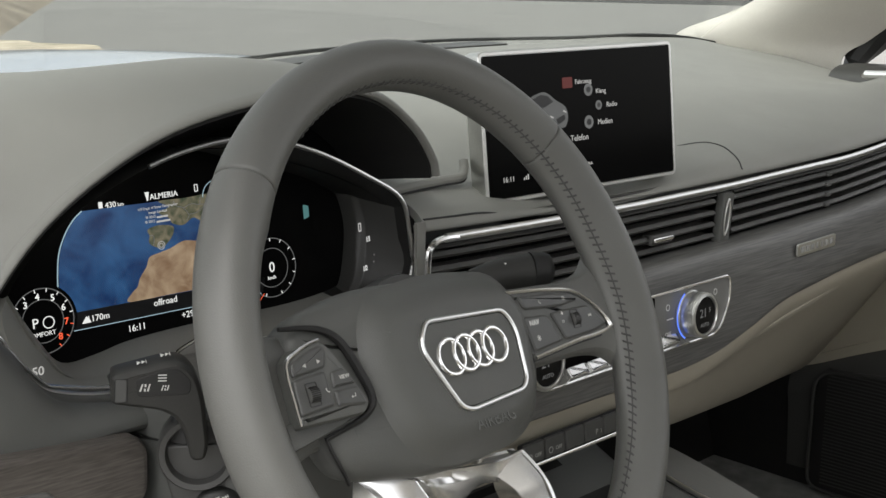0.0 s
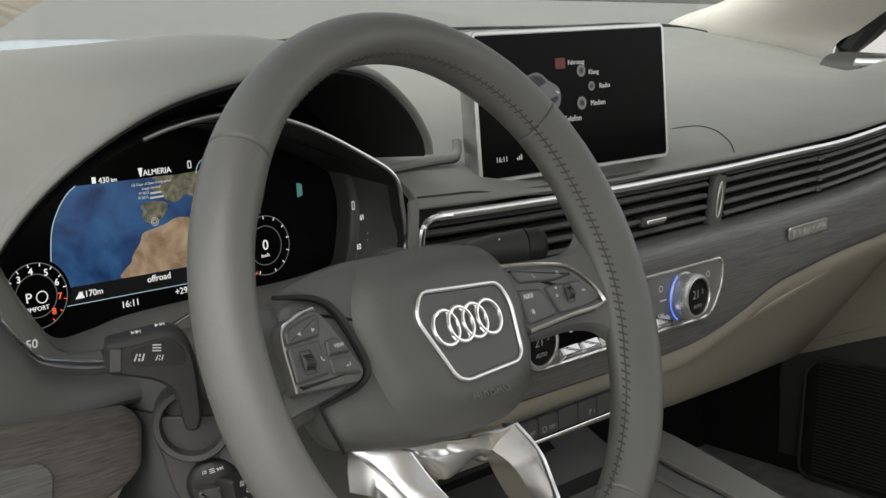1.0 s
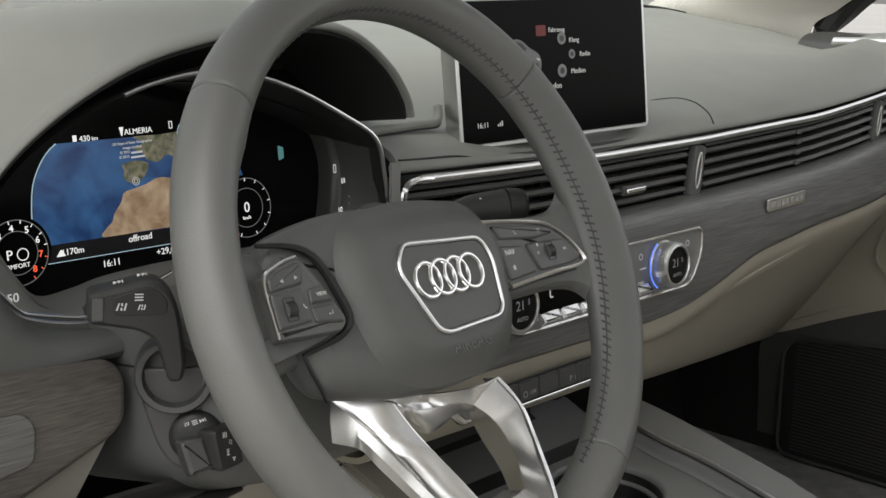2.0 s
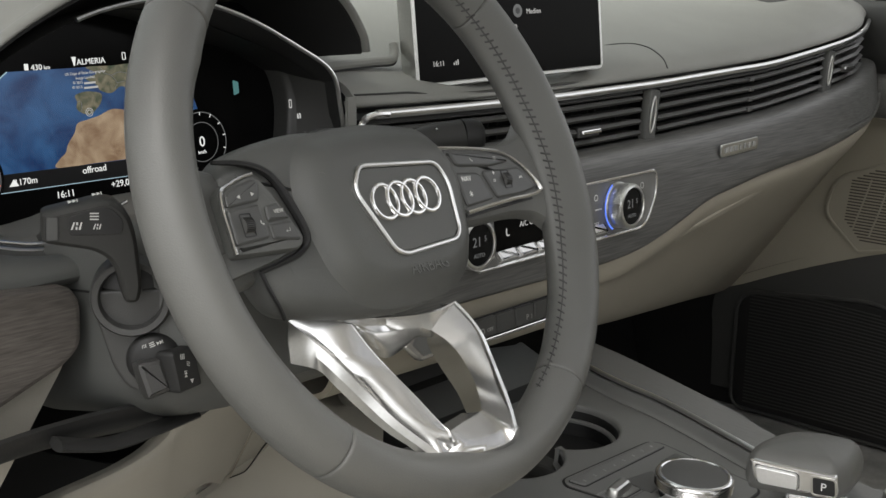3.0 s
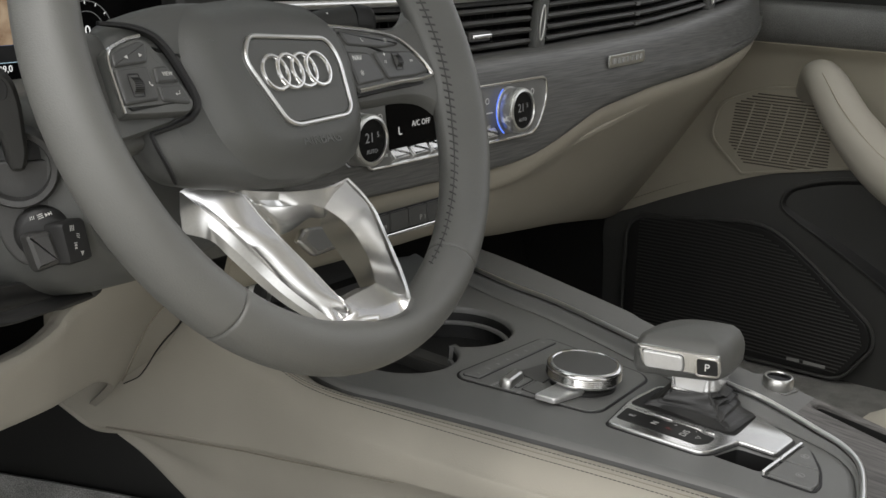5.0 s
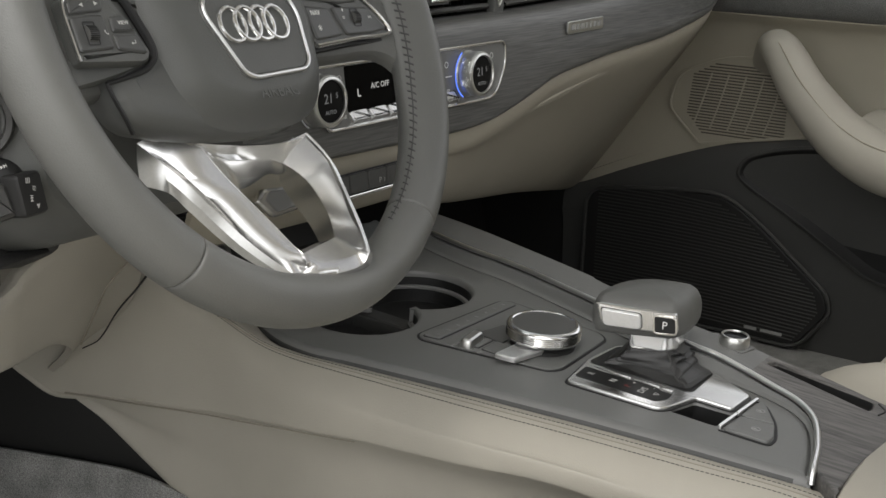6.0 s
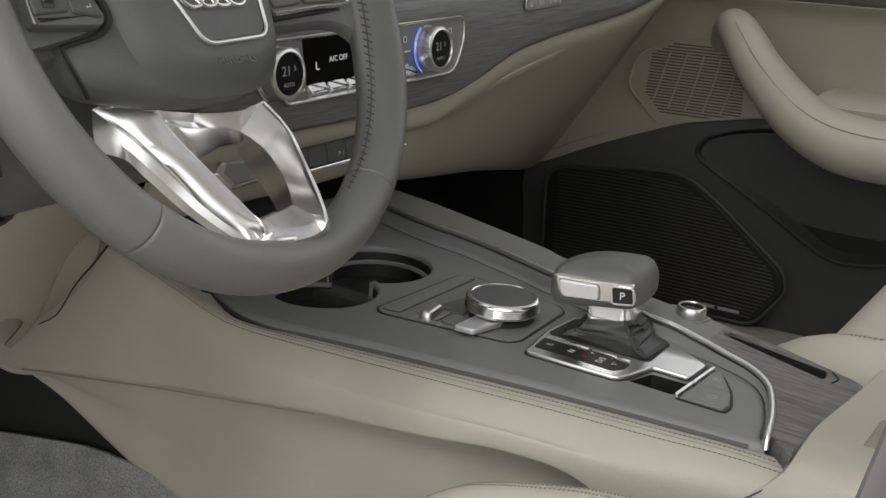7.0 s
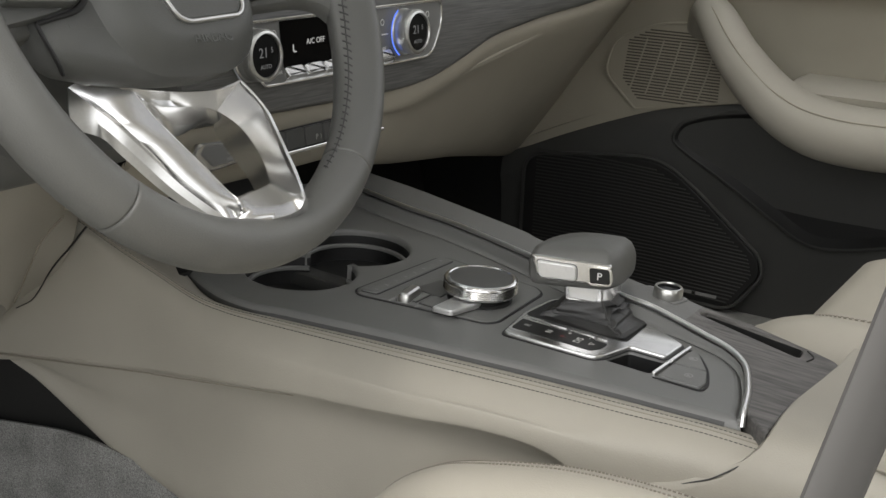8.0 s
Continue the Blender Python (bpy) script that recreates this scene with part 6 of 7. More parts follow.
part("lower_side", surf([lower_side(y) for y in [-0.40, *[y for y in ys if y < 0.33], 0.34, 0.357]], 90, 24, 0.004), M_CREAM, con, "cream lower knee panel")
part("tunnel_trim", surf([[(con_l(y) + 0.004, y, lo_z(y) + 0.012), (con_l(y) + 0.002, y, lo_z(y) - 0.01), (con_l(y) + 0.003, y, 0.19)] for y in np.linspace(0.262, 0.60, 10)], 24, 8, 0.004), M_BLACK, con, "black tunnel trim")
part("tunnel_carpet", surf([[(con_l(y) + float(np.interp(y, [0.19, 0.26], [0.004, -0.010])), y, min(lo_z(y) + 0.012, 0.204)), (con_l(y) + float(np.interp(y, [0.19, 0.26], [-0.004, -0.014])), y, min(lo_z(y) - 0.02, 0.18)), (con_l(y) - 0.02, y, 0.10), (con_l(y) - 0.04, y, 0.045)] for y in np.linspace(-0.40, 0.60, 20)], 50, 14, 0.004), M_CARPET, con, "grey tunnel carpet")
part("side_gap", tube([(0.1440, 0.2640, 0.3940), (0.1385, 0.2675, 0.3862), (0.1250, 0.2640, 0.3796), (0.1204, 0.2697, 0.3714), (0.1188, 0.2774, 0.3624), (0.1197, 0.2861, 0.3530), (0.1236, 0.2985, 0.3407), (0.1246, 0.3072, 0.3309), (0.1226, 0.3136, 0.3235), (0.1185, 0.3273, 0.3154)], lambda t: 0.0010 - 0.0005 * t, 50, 6), M_BLACK, con)
# darker cream line paints the shade in the side crease
part("crease_shade", tube([(0.1124, 0.3468, 0.2709), (0.1216, 0.3143, 0.2719), (0.1304, 0.2778, 0.2735), (0.1363, 0.2404, 0.2770), (0.1423, 0.2058, 0.2798), (0.1435, 0.1637, 0.2849), (0.1442, 0.1176, 0.2914), (0.1475, 0.0837, 0.2945), (0.1508, 0.0527, 0.2975)], lambda t: 0.0008 - 0.0004 * t, 50, 6), M_CREAMD, con)
# black tube paints the shadow gap between top panel and cream side
part("panel_edge", tube([(x - 0.0034, y, cz(y) - (0.0085 if y < 0.1 else 0.0110)) for x, y in LEFT[:-8]], 0.0016, 90, 8), M_BLACK, con, "black line drawn for the shadow gap below the top")
# rear edge seam of the cream panel, and the front seam against the knee panel
part("panel_gap", tube([p + np.array((-0.0014, -0.0006, 0.0006)) for p in edge_line[8:]], 0.0006, 60, 6), M_DARK, con, "dark curved joint")
sd = np.array([[side_at(j, y) for j in range(49)] for y in np.linspace(-0.288, 0.395, 400)])
for jj in (12, 16):
    verts, faces = [], []
    for i in range(2, 330, 2):
        p, q = sd[i][jj], sd[i + 1][jj]
        p, q = p + (q - p) * 0.02, q + (q - p) * 0.35
        u = np.array((0.0002, 0, 0.0002))
        n = np.array((-0.0004, 0, 0.0003))
        o = len(verts)
        for e in (p, q):
            verts += [e + u + n, e - u + n, e - u - n, e + u - n]
        faces += [(o, o + 1, o + 5, o + 4), (o + 1, o + 2, o + 6, o + 5), (o + 2, o + 3, o + 7, o + 6), (o + 3, o, o + 4, o + 7), (o, o + 1, o + 2, o + 3), (o + 4, o + 5, o + 6, o + 7)]
    part("stitching", mesh(verts, faces), M_STITCHD, con, "row of dark stitches")
part("leather_seam", tube([sd[i][14] + np.array((0.0004, 0, -0.0006)) for i in range(0, 330, 8)], 0.0009, 80, 6), M_CREAMD, con, "pressed seam between the stitches")

# cup holders
ch = thing("cup_holder", (0.305, 0.137, 0.28), "twin dark cup holder with spring tabs", "cup holder")
# well walls near-black, so the shade inside the cups is in the colour
part("well", layers([(0.0003, -0.0055), (0.0006, -0.014), (0.003, -0.085), (0.006, -0.090)], cup, cap0=False), M_DEEP, ch, M=CP)
part("liner", ringbar(inset(cup, 0.0005), 0.0045, 0.003), M_CONS, ch, "grey rim step", M=CP @ pose(0, 0, -0.016))
part("divider", rbox(0.022, 0.085, 0.060, 0.006, 0.003), M_DARK, ch, M=CP @ pose(0.306, 0.150, -0.078))
for cx, cy, rz in ((0.262, 0.181, 0), (0.318, 0.178, 20), (0.352, 0.186, -10), (0.300, 0.12, 90)):
    tb = part("spring_tab", rbox(0.013, 0.028, 0.004, 0.002, 0.001), M_DARK, ch, M=CP @ pose(cx, cy, -0.045, 90, 0, rz))
    part("tab_frame", ringbar(rounded(box2(0.012, 0.022), 0.002), 0.0018, 0.0012), M_DIMP, tb, "pale rubber edge", M=CP @ pose(cx, cy, -0.045, 90, 0, rz) @ pose(0, 0, 0.004))

# control block round the rotary controller
blk = thing("control_block", (0.31, 0.01, 0.347), "grey control block with touch keys round the rotary controller", "control panel")
bo = rounded([(0.248, 0.064), (0.256, 0.073), (0.372, 0.066), (0.379, 0.058), (0.368, -0.040), (0.358, -0.051), (0.276, -0.054), (0.266, -0.047)], 0.006, 4)
part("groove", ringbar(inset(bo, -0.0006), 0.0022, 0.0007, 0.0002), M_DEEP, blk, M=CP)
part("plate", slab(inset(bo, 0.0016), 0.0014, 0.0005), M_CONS, blk, M=CP)
part("key_gap", slab(inset(rounded([(0.258, 0.0515), (0.2555, 0.0655), (0.372, 0.0615), (0.3715, 0.0485)], 0.002), -0.0011), 0.0019, 0.0002), M_DEEP, blk, M=CP)
kb = part("preset_bar", slab(rounded([(0.258, 0.0515), (0.2555, 0.0655), (0.372, 0.0615), (0.3715, 0.0485)], 0.002), 0.0030, 0.0008), M_CONS, blk, "touch sensitive preset bar", M=CP)
for i in range(8):
    words(str(i + 1), 0.0044, CP @ pose(0.264 + i * 0.0140, 0.0560 - 0.0001 * i, 0.0031, 0, 0, 0), kb, M_DIMP)
for x, y in ((0.262, 0.026), (0.262, 0.006), (0.342, 0.026)):
    part("key_gap", slab(rounded(box2(0.0238, 0.0178), 0.002), 0.0018, 0.0002), M_DEEP, blk, M=CP @ pose(x + 0.014, y, 0.0))
    part("key", slab(rounded(box2(0.022, 0.016), 0.002), 0.0024, 0.0006), M_SLAT if x > 0.3 else M_CONS, blk, M=CP @ pose(x + 0.014, y, 0.0))
words("MENU", 0.0040, CP @ pose(0.300, 0.0265, 0.0024, 0, 0, 0), blk, M_DIMP)
words("MEDIA", 0.0040, CP @ pose(0.2595, 0.0360, 0.0014, 0, 0, 0), blk, M_DIMP)
words("TEL", 0.0040, CP @ pose(0.2590, 0.0120, 0.0014, 0, 0, 0), blk, M_DIMP)
part("toggle", layers([(0, 0), (0, 0.004), (0.0012, 0.007), (0.0028, 0.008)], rounded(box2(0.027, 0.0110), 0.004)), M_SILVER, blk, "silver toggle", M=CP @ pose(0.270, 0.0275, 0.001, 0, 0, 8))
part("black_key", slab(rounded([(0.290, 0.036), (0.322, 0.030), (0.318, 0.010), (0.286, 0.008)], 0.003), 0.0026, 0.0006), M_SLAT, blk, M=CP)
part("silver_key", layers([(0, 0), (0, 0.003), (0.001, 0.0042)], rounded([(0.254, -0.004), (0.256, -0.022), (0.290, -0.030), (0.296, -0.006)], 0.003)), M_LINE, blk, "bright silver key", M=CP @ pose(0, 0, 0.0030))
part("silver_key", layers([(0, 0), (0, 0.003), (0.001, 0.0042)], rounded([(0.345, 0.010), (0.360, 0.006), (0.358, -0.012), (0.345, -0.014)], 0.003)), M_SLAT, blk, M=CP @ pose(0, 0, 0.0008))

dial = thing("rotary_controller", (0.31, -0.016, 0.348), "silver rimmed rotary controller with grey top", "controller")
DMX = CP @ pose(0.310, -0.016, 0.0)
part("foot", revolve([(0.027, 0), (0.027, 0.004), (0.024, 0.006), (0.024, 0.010)], 40), M_BLACK, dial, M=DMX)
kb = part("knob", revolve([(0.026, 0.008), (0.0305, 0.009), (0.0312, 0.0105)] + [(0.0312 - 0.0006 * (k % 2), 0.0110 + 0.0008 * k) for k in range(9)] + [(0.0312, 0.0182), (0.0306, 0.0194), (0.0292, 0.0204), (0.0272, 0.0206), (0.0262, 0.0200), (0.0262, 0.0170)], 72, False), M_CHROME, dial, "knurled satin silver ring", M=DMX)
part("cap", revolve([(0.0262, 0.015), (0.0262, 0.0198), (0.018, 0.0204), (0.001, 0.0206)], 48), M_SLAT, dial, "dark grey touch pad", M=DMX)

# gear selector
gp = thing("gear_plate", (0.31, -0.12, 0.346), "bright metal gear plate with black indicator strip", "gear plate")
gout = rounded([(0.257, -0.068), (0.310, -0.060), (0.352, -0.064), (0.362, -0.10), (0.3545, -0.150), (0.3443, -0.166), (0.331, -0.1875), (0.2985, -0.186), (0.2985, -0.157), (0.268, -0.1490), (0.2605, -0.143)], [0.005, 0.01, 0.01, 0.01, 0.01, 0.004, 0.003, 0.003, 0.004, 0.004, 0.006], 4)
part("plate", slab(gout, 0.0030, 0.0012), M_SPOKE, gp, "bright satin metal plate", M=CP)
part("groove", ringbar(inset(gout, -0.0018), 0.0020, 0.0008, 0.0002), M_DEEP, gp, M=CP)
strip = rounded([(0.2690, -0.0690), (0.2913, -0.0671), (0.2900, -0.1050), (0.2935, -0.1085), (0.2935, -0.1270), (0.2900, -0.1310), (0.2895, -0.1425), (0.2780, -0.1425), (0.2690, -0.1370)], 0.0025, 4)
part("indicator", slab(strip, 0.0012, 0.0004), M_BLACK, gp, "black indicator strip", M=CP @ pose(0, 0, 0.0022))
for body, x, y, sz, m_ in (("R", 0.2810, -0.0774, 0.0075, M_DIMP), ("N", 0.2810, -0.0965, 0.0075, M_DIMW), ("P", 0.2795, -0.1095, 0.0075, M_REDBOX), ("D/S", 0.2805, -0.1218, 0.0075, M_DIMW), ("+", 0.2885, -0.1107, 0.006, M_DIMW), ("-", 0.2895, -0.1265, 0.006, M_DIMW)):
    words(body, sz, CP @ pose(x, y, 0.0035, 0, 0, 0), gp, m_)
part("arrow_mark", ringbar([(0.2785, -0.1310), (0.2835, -0.1310), (0.2810, -0.1350)], 0.0006, 0.0003, 0.0001), M_DIMW, gp, M=CP @ pose(0, 0, 0.0033))
for ya, yb in ((-0.072, -0.104), (-0.107, -0.128), (-0.131, -0.139)):
    part("light_bar", rbox(0.0014, ya - yb, 0.0010, 0.0004, 0.0003), M_CHROME, gp, M=CP @ pose(0.2955, 0.5 * (ya + yb), 0.0027, 0, 0, 0))
part("inner_well", layers([(0, 0.0), (0, 0.0028)], rounded([(0.3000, -0.064), (0.348, -0.067), (0.357, -0.100), (0.351, -0.150), (0.3030, -0.152)], 0.006)), M_BLACK, gp, M=CP @ pose(0, 0, 0.0006))

gl = thing("gear_lever", (0.33, -0.10, 0.347), "grey leather gear selector with silver collar", "gear lever")
GM = pose(0.345, -0.092, 0.383, 0, 0, 14)
neck = rounded([(-0.0335, 0.008), (-0.0300, -0.0225), (-0.022, -0.0290), (0.010, -0.0310), (0.014, -0.024), (0.012, 0.006)], 0.004, 4)
NK = [GM @ Vector((x, y, 0)) for x, y in inset(neck, 0.003)]
BASE = rounded([(0.3015, -0.063), (0.350, -0.066), (0.356, -0.100), (0.350, -0.150), (0.3040, -0.149)], 0.007, len(neck) // 5 + 1)
nb = 60
up_, lo_ = [p for p in spline([(p.x, p.y) for p in NK], nb, True)], [p for p in spline(BASE, nb, True)]
k_ = min(range(nb), key=lambda k: sum(np.linalg.norm(lo_[(i + k) % nb] - up_[i]) for i in range(nb)))
if min(sum(np.linalg.norm(lo_[(i + k) % nb] - up_[i]) for i in range(nb)) for k in range(nb)) > min(sum(np.linalg.norm(lo_[(k - i) % nb] - up_[i]) for i in range(nb)) for k in range(nb)):
    lo_ = lo_[::-1]
    k_ = min(range(nb), key=lambda k: sum(np.linalg.norm(lo_[(i + k) % nb] - up_[i]) for i in range(nb)))
rows = []
for f in np.linspace(0, 1, 26):
    w = f ** 0.55
    ring = []
    for i in range(nb):
        p = lo_[(i + k_) % nb] * (1 - w) + up_[i] * w
        d = (p - np.array((0.333, -0.105)))
        d /= np.linalg.norm(d)
        a = 2 * math.pi * i / nb
        fold = 0.0022 * math.sin(3 * a + 7 * f) * math.sin(math.pi * f) + 0.0020 * math.sin(9 * f * math.pi + 2.2 * math.sin(2 * a)) * (0.3 + math.sin(math.pi * f)) * (0.6 + 0.4 * math.cos(2 * a + 1))
        p = p + d * fold
        ring.append((p[0], p[1], 0.3440 + 0.020 * (f ** 1.25) + 0.0025 * math.sin(math.pi * f) * math.sin(2 * a + 5 * f)))
    rows.append(ring)
part("gaiter", skin(rows, close_v=True, cap=True), M_BOOT, gl, "creased dark leather gaiter", sharp=70)
j_ = min(range(nb), key=lambda i: rows[12][i][0] - rows[12][i][1] * -1.2)
part("gaiter_seam", tube([(r[j_][0] - 0.0004, r[j_][1] - 0.0006, r[j_][2] + 0.0004) for r in rows[1:-1]], 0.0011, 40, 6), M_STITCHD, gl, "raised seam")
grip = rounded([(-0.0445, 0.034), (-0.0400, -0.029), (-0.022, -0.0375), (0.016, -0.0405), (0.029, -0.034), (0.033, -0.010), (0.026, 0.018), (0.0, 0.034), (-0.030, 0.0395)], [0.008, 0.006, 0.010, 0.012, 0.012, 0.02, 0.02, 0.02, 0.014], 6)


def sag(x, y):
    """The grip's top slopes down towards the far side."""
    return -0.05 * max(0.0, x + 0.02) - 0.04 * max(0.0, y)


part("grip", layers([(0.008, -0.0085), (0.0025, -0.0060), (0.0004, -0.001), (0.0, 0.005), (0.0002, 0.0105), (0.0016, 0.0155), (0.0042, 0.0200), (0.0085, 0.0230)], grip, sag, crown=0.0030), M_LEATHER, gl, "grey leather grip", M=GM, sharp=60)
FM = GM @ Matrix(((0, 0, -1, -0.0395), (-1, 0, 0, 0), (0, 1, 0, 0), (0, 0, 0, 1))) @ pose(0, 0, 0, 0, 2.0, 0)
face = rounded([(-0.0335, 0.0168), (0.0290, 0.0148), (0.0312, -0.0015), (-0.0290, -0.0020)], [0.005, 0.002, 0.004, 0.008], 5)
cg = part("collar", layers([(0.0, -0.012), (0.0, 0.0030), (0.0006, 0.0040), (0.0016, 0.0044)], face), M_SPOKE, gl, "satin silver collar", M=FM)
part("collar_ridge", tube([(-0.0330, 0.0160, 0.0036), (-0.010, 0.0152, 0.0044), (0.010, 0.0145, 0.0044), (0.0285, 0.0140, 0.0040)], 0.0009, 24, 6), M_CHROME, cg, M=FM)
part("button_gap", slab(rounded([(-0.0300, 0.0140), (0.0030, 0.0128), (0.0042, -0.0002), (-0.0265, -0.0005)], 0.0035, 5), 0.0006, 0.0002), M_DARK, cg, M=FM @ pose(0, 0, 0.0042))
part("release_button", layers([(0.0005, 0), (0.0005, 0.0022), (0.0009, 0.0032), (0.0015, 0.0036)], rounded([(-0.0300, 0.0140), (0.0030, 0.0128), (0.0042, -0.0002), (-0.0265, -0.0005)], 0.0042, 5)), M_LINE, cg, "large silver release button", M=FM @ pose(0, 0, 0.0042), sharp=12)
pbo = rounded([(0.0125, 0.0120), (0.0282, 0.0118), (0.0295, -0.0002), (0.0138, -0.0010)], 0.0022, 5)
part("button_frame", ringbar(inset(pbo, -0.0016), 0.0018, 0.0010, 0.0003), M_CHROME, cg, M=FM @ pose(0, 0, 0.0042))
pb = part("park_button", slab(pbo, 0.0008, 0.0003), M_BLACK, cg, "dark park button", M=FM @ pose(0, 0, 0.0042))
words("P", 0.0085, FM @ pose(0.0208, 0.0054, 0.0052), pb, M_WHITE)
part("neck", layers([(0.0035, -0.0240), (0.0008, -0.0215), (0.0, -0.0185), (0.0, -0.001)], neck), M_SPOKE, gl, "tapered silver neck", M=GM)
part("neck_plate", layers([(0.0, 0.0), (0.0, 0.0012), (0.0010, 0.0020)], rounded([(-0.0075, -0.0030), (0.0210, -0.0030), (0.0180, -0.0210), (-0.0040, -0.0185)], 0.0022, 4)), M_SPOKE, gl, M=GM @ Matrix(((0, 0, -1, -0.0312), (-1, 0, 0, 0), (0, 1, 0, 0), (0, 0, 0, 1))) @ pose(0, 0, 0, 0, 6, 0))

# parking brake switches
pk = thing("brake_switches", (0.295, -0.21, 0.345), "two grey parking brake buttons with chrome edges", "switches")
ko = rounded([(0.2625, -0.1915), (0.3300, -0.1950), (0.3235, -0.2040), (0.3000, -0.2195), (0.2750, -0.2285), (0.2630, -0.2280)], [0.001, 0.002, 0.010, 0.01, 0.005, 0.004], 4)
part("recess", ringbar(inset(ko, -0.0012), 0.0020, 0.0008, 0.0002), M_DEEP, pk, M=CP)
for pts in ([(0.2635, -0.1940), (0.2910, -0.1955), (0.2945, -0.2205), (0.2750, -0.2268), (0.2640, -0.2262)], [(0.2925, -0.1955), (0.3275, -0.1972), (0.3215, -0.2040), (0.2960, -0.2195)]):
    k_ = part("button", slab(rounded(pts, 0.0020, 4), 0.0024, 0.0008), M_CONS, pk, M=CP @ pose(0, 0, 0.0004))
    cx, cy = np.mean([p[0] for p in pts]), np.mean([p[1] for p in pts])
    part("symbol", hoop(cx, cy, 0.0030, 0.0005), M_DIMP, k_, M=CP @ pose(0, 0, 0.0029))
    words("P", 0.0042, CP @ pose(cx, cy, 0.0029, 0, 0, 0), k_, M_DIMP)
part("button_gap", tube([(0.2917, -0.1945, 0.0008), (0.2952, -0.2200, 0.0008)], 0.0009, 6, 6), M_DEEP, pk, M=CP)
part("chrome_edge", rbox(0.0285, 0.0026, 0.0040, 0.0006, 0.0006), M_CHROME, pk, "chrome edge", M=CP @ pose(0.2768, -0.1918, 0.0004, 0, 0, -3))
part("chrome_edge", rbox(0.0355, 0.0026, 0.0040, 0.0006, 0.0006), M_CHROME, pk, "chrome edge", M=CP @ pose(0.3105, -0.1935, 0.0004, 0, 0, -3))
tb = thing("small_tray", (0.286, -0.17, 0.33), "small dark tray beside the gear plate", "tray")
# tray walls painted near-black for the shade inside
part("well", layers([(0.0024, -0.030), (0.0010, -0.026), (0.0003, -0.0022)], tray_hole, cap1=False), M_DEEP, tb, M=CP)

sb = thing("start_button", (0.418, -0.135, 0.352), "round silver start knob on a small grey plate", "start button")
SBM = CP @ pose(0.3921, -0.1477, 0.0129)
part("plate", slab(rounded([(-0.005, 0.024), (0.017, 0.024), (0.0085, -0.016), (-0.0125, -0.011)], 0.004), 0.0016, 0.0006), M_CONS, sb, M=SBM)
part("ring", revolve([(0.0115, 0.0), (0.0122, 0.002), (0.0122, 0.008), (0.0112, 0.0098), (0.0100, 0.0100), (0.0095, 0.0092), (0.0095, 0.0070)], 40, False), M_SILVER, sb, "ribbed silver ring", M=SBM @ pose(0, 0, 0.001))
part("cap", revolve([(0.0095, 0.004), (0.0095, 0.0090), (0.001, 0.0094)], 32), M_GLOSS, sb, M=SBM @ pose(0, 0, 0.001))

# ---- centre armrest ----
arm = thing("console_box", (0.30, -0.45, 0.05), "cream leather centre armrest box behind the console", "armrest")


def arm_section(y):
    l = con_l(y)
    w = min(1.0, max(0.0, (-0.23 - y) / 0.06))
    low = upper_section(y)
    z1 = 0.5 * (low[3][2] + low[5][2])
    return [(0.405, y, 0.3380), (0.33, y, 0.3395), (0.26, y, 0.3395), (l + 0.030, y, 0.3380), (l + 0.010, y, 0.3345), (l + 0.0015, y, 0.3265), (l - 0.0075, y, 0.3115), (l - 0.0132, y, z1), (l - 0.0143, y, low[5][2] - 0.006 * w), (l - 0.010, y, low[5][2] - 0.05)]


_arm = [spline(arm_section(y), 60) for y in np.linspace(-0.62, -0.16, 180)]
arm_rows = []
for j in range(60):
    c = np.array([r[j] for r in _arm])
    y = -0.28
    for _ in range(40):
        p = [np.interp(y, c[:, 1], c[:, k]) for k in range(3)]
        y = 0.5 * y + 0.5 * (parting_y(p[0], p[2]) - 0.0012)
    line = [np.array([np.interp(q, c[:, 1], c[:, k]) for k in range(3)]) for q in y + (-0.62 - y) * np.linspace(0, 1, 50) ** 1.4]
    tuck = np.array((0.010, 0.002, -0.012)) if line[0][2] < 0.334 else np.array((0, 0.001, -0.015))
    arm_rows.append([line[0] + tuck, line[0] + 0.12 * tuck + np.array((0, -0.0004, 0)), *line[1:]])
part("box", surf([[arm_rows[j][i] for j in range(60)] for i in range(51)], 51, 60, 0.004, True), M_CREAM, arm, "smooth cream armrest flank and top")
part("inner_box", rbox(0.17, 0.30, 0.26, 0.02, 0.01), M_BLACK, arm, M=pose(0.305, -0.46, 0.05))
part("lid", layers([(0.004, 0.0), (0.0, 0.004), (0.0, 0.022), (0.006, 0.032), (0.02, 0.037), (0.04, 0.039)], rounded([(0.205, -0.345), (0.40, -0.335), (0.40, -0.61), (0.195, -0.61)], 0.03, 6)), M_CREAM, arm, "padded cream lid", M=pose(0, 0, 0.337))
# darker cream block stands in for the shadow at the lid's front edge
part("lid_edge_shade", rbox(0.05, 0.02, 0.012, 0.004, 0.002), M_CREAMD, arm, M=pose(0.28, -0.335, 0.333))
part("seam", tube([side for side in [arm_rows[36][i] for i in range(3, 44, 5)]], 0.0007, 30, 6), M_CREAMD, arm)

# ---- passenger door ----
door = thing("passenger_door", (1.25, -0.2, 0.05), "closed passenger door with cream panel and dark pocket", "door")


def split_z(y):
    return float(np.interp(y, [-1.2, -0.05, 0.07, 0.15, 0.225, 0.36, 0.46], [0.36, 0.36, 0.378, 0.362, 0.345, 0.290, 0.245]))


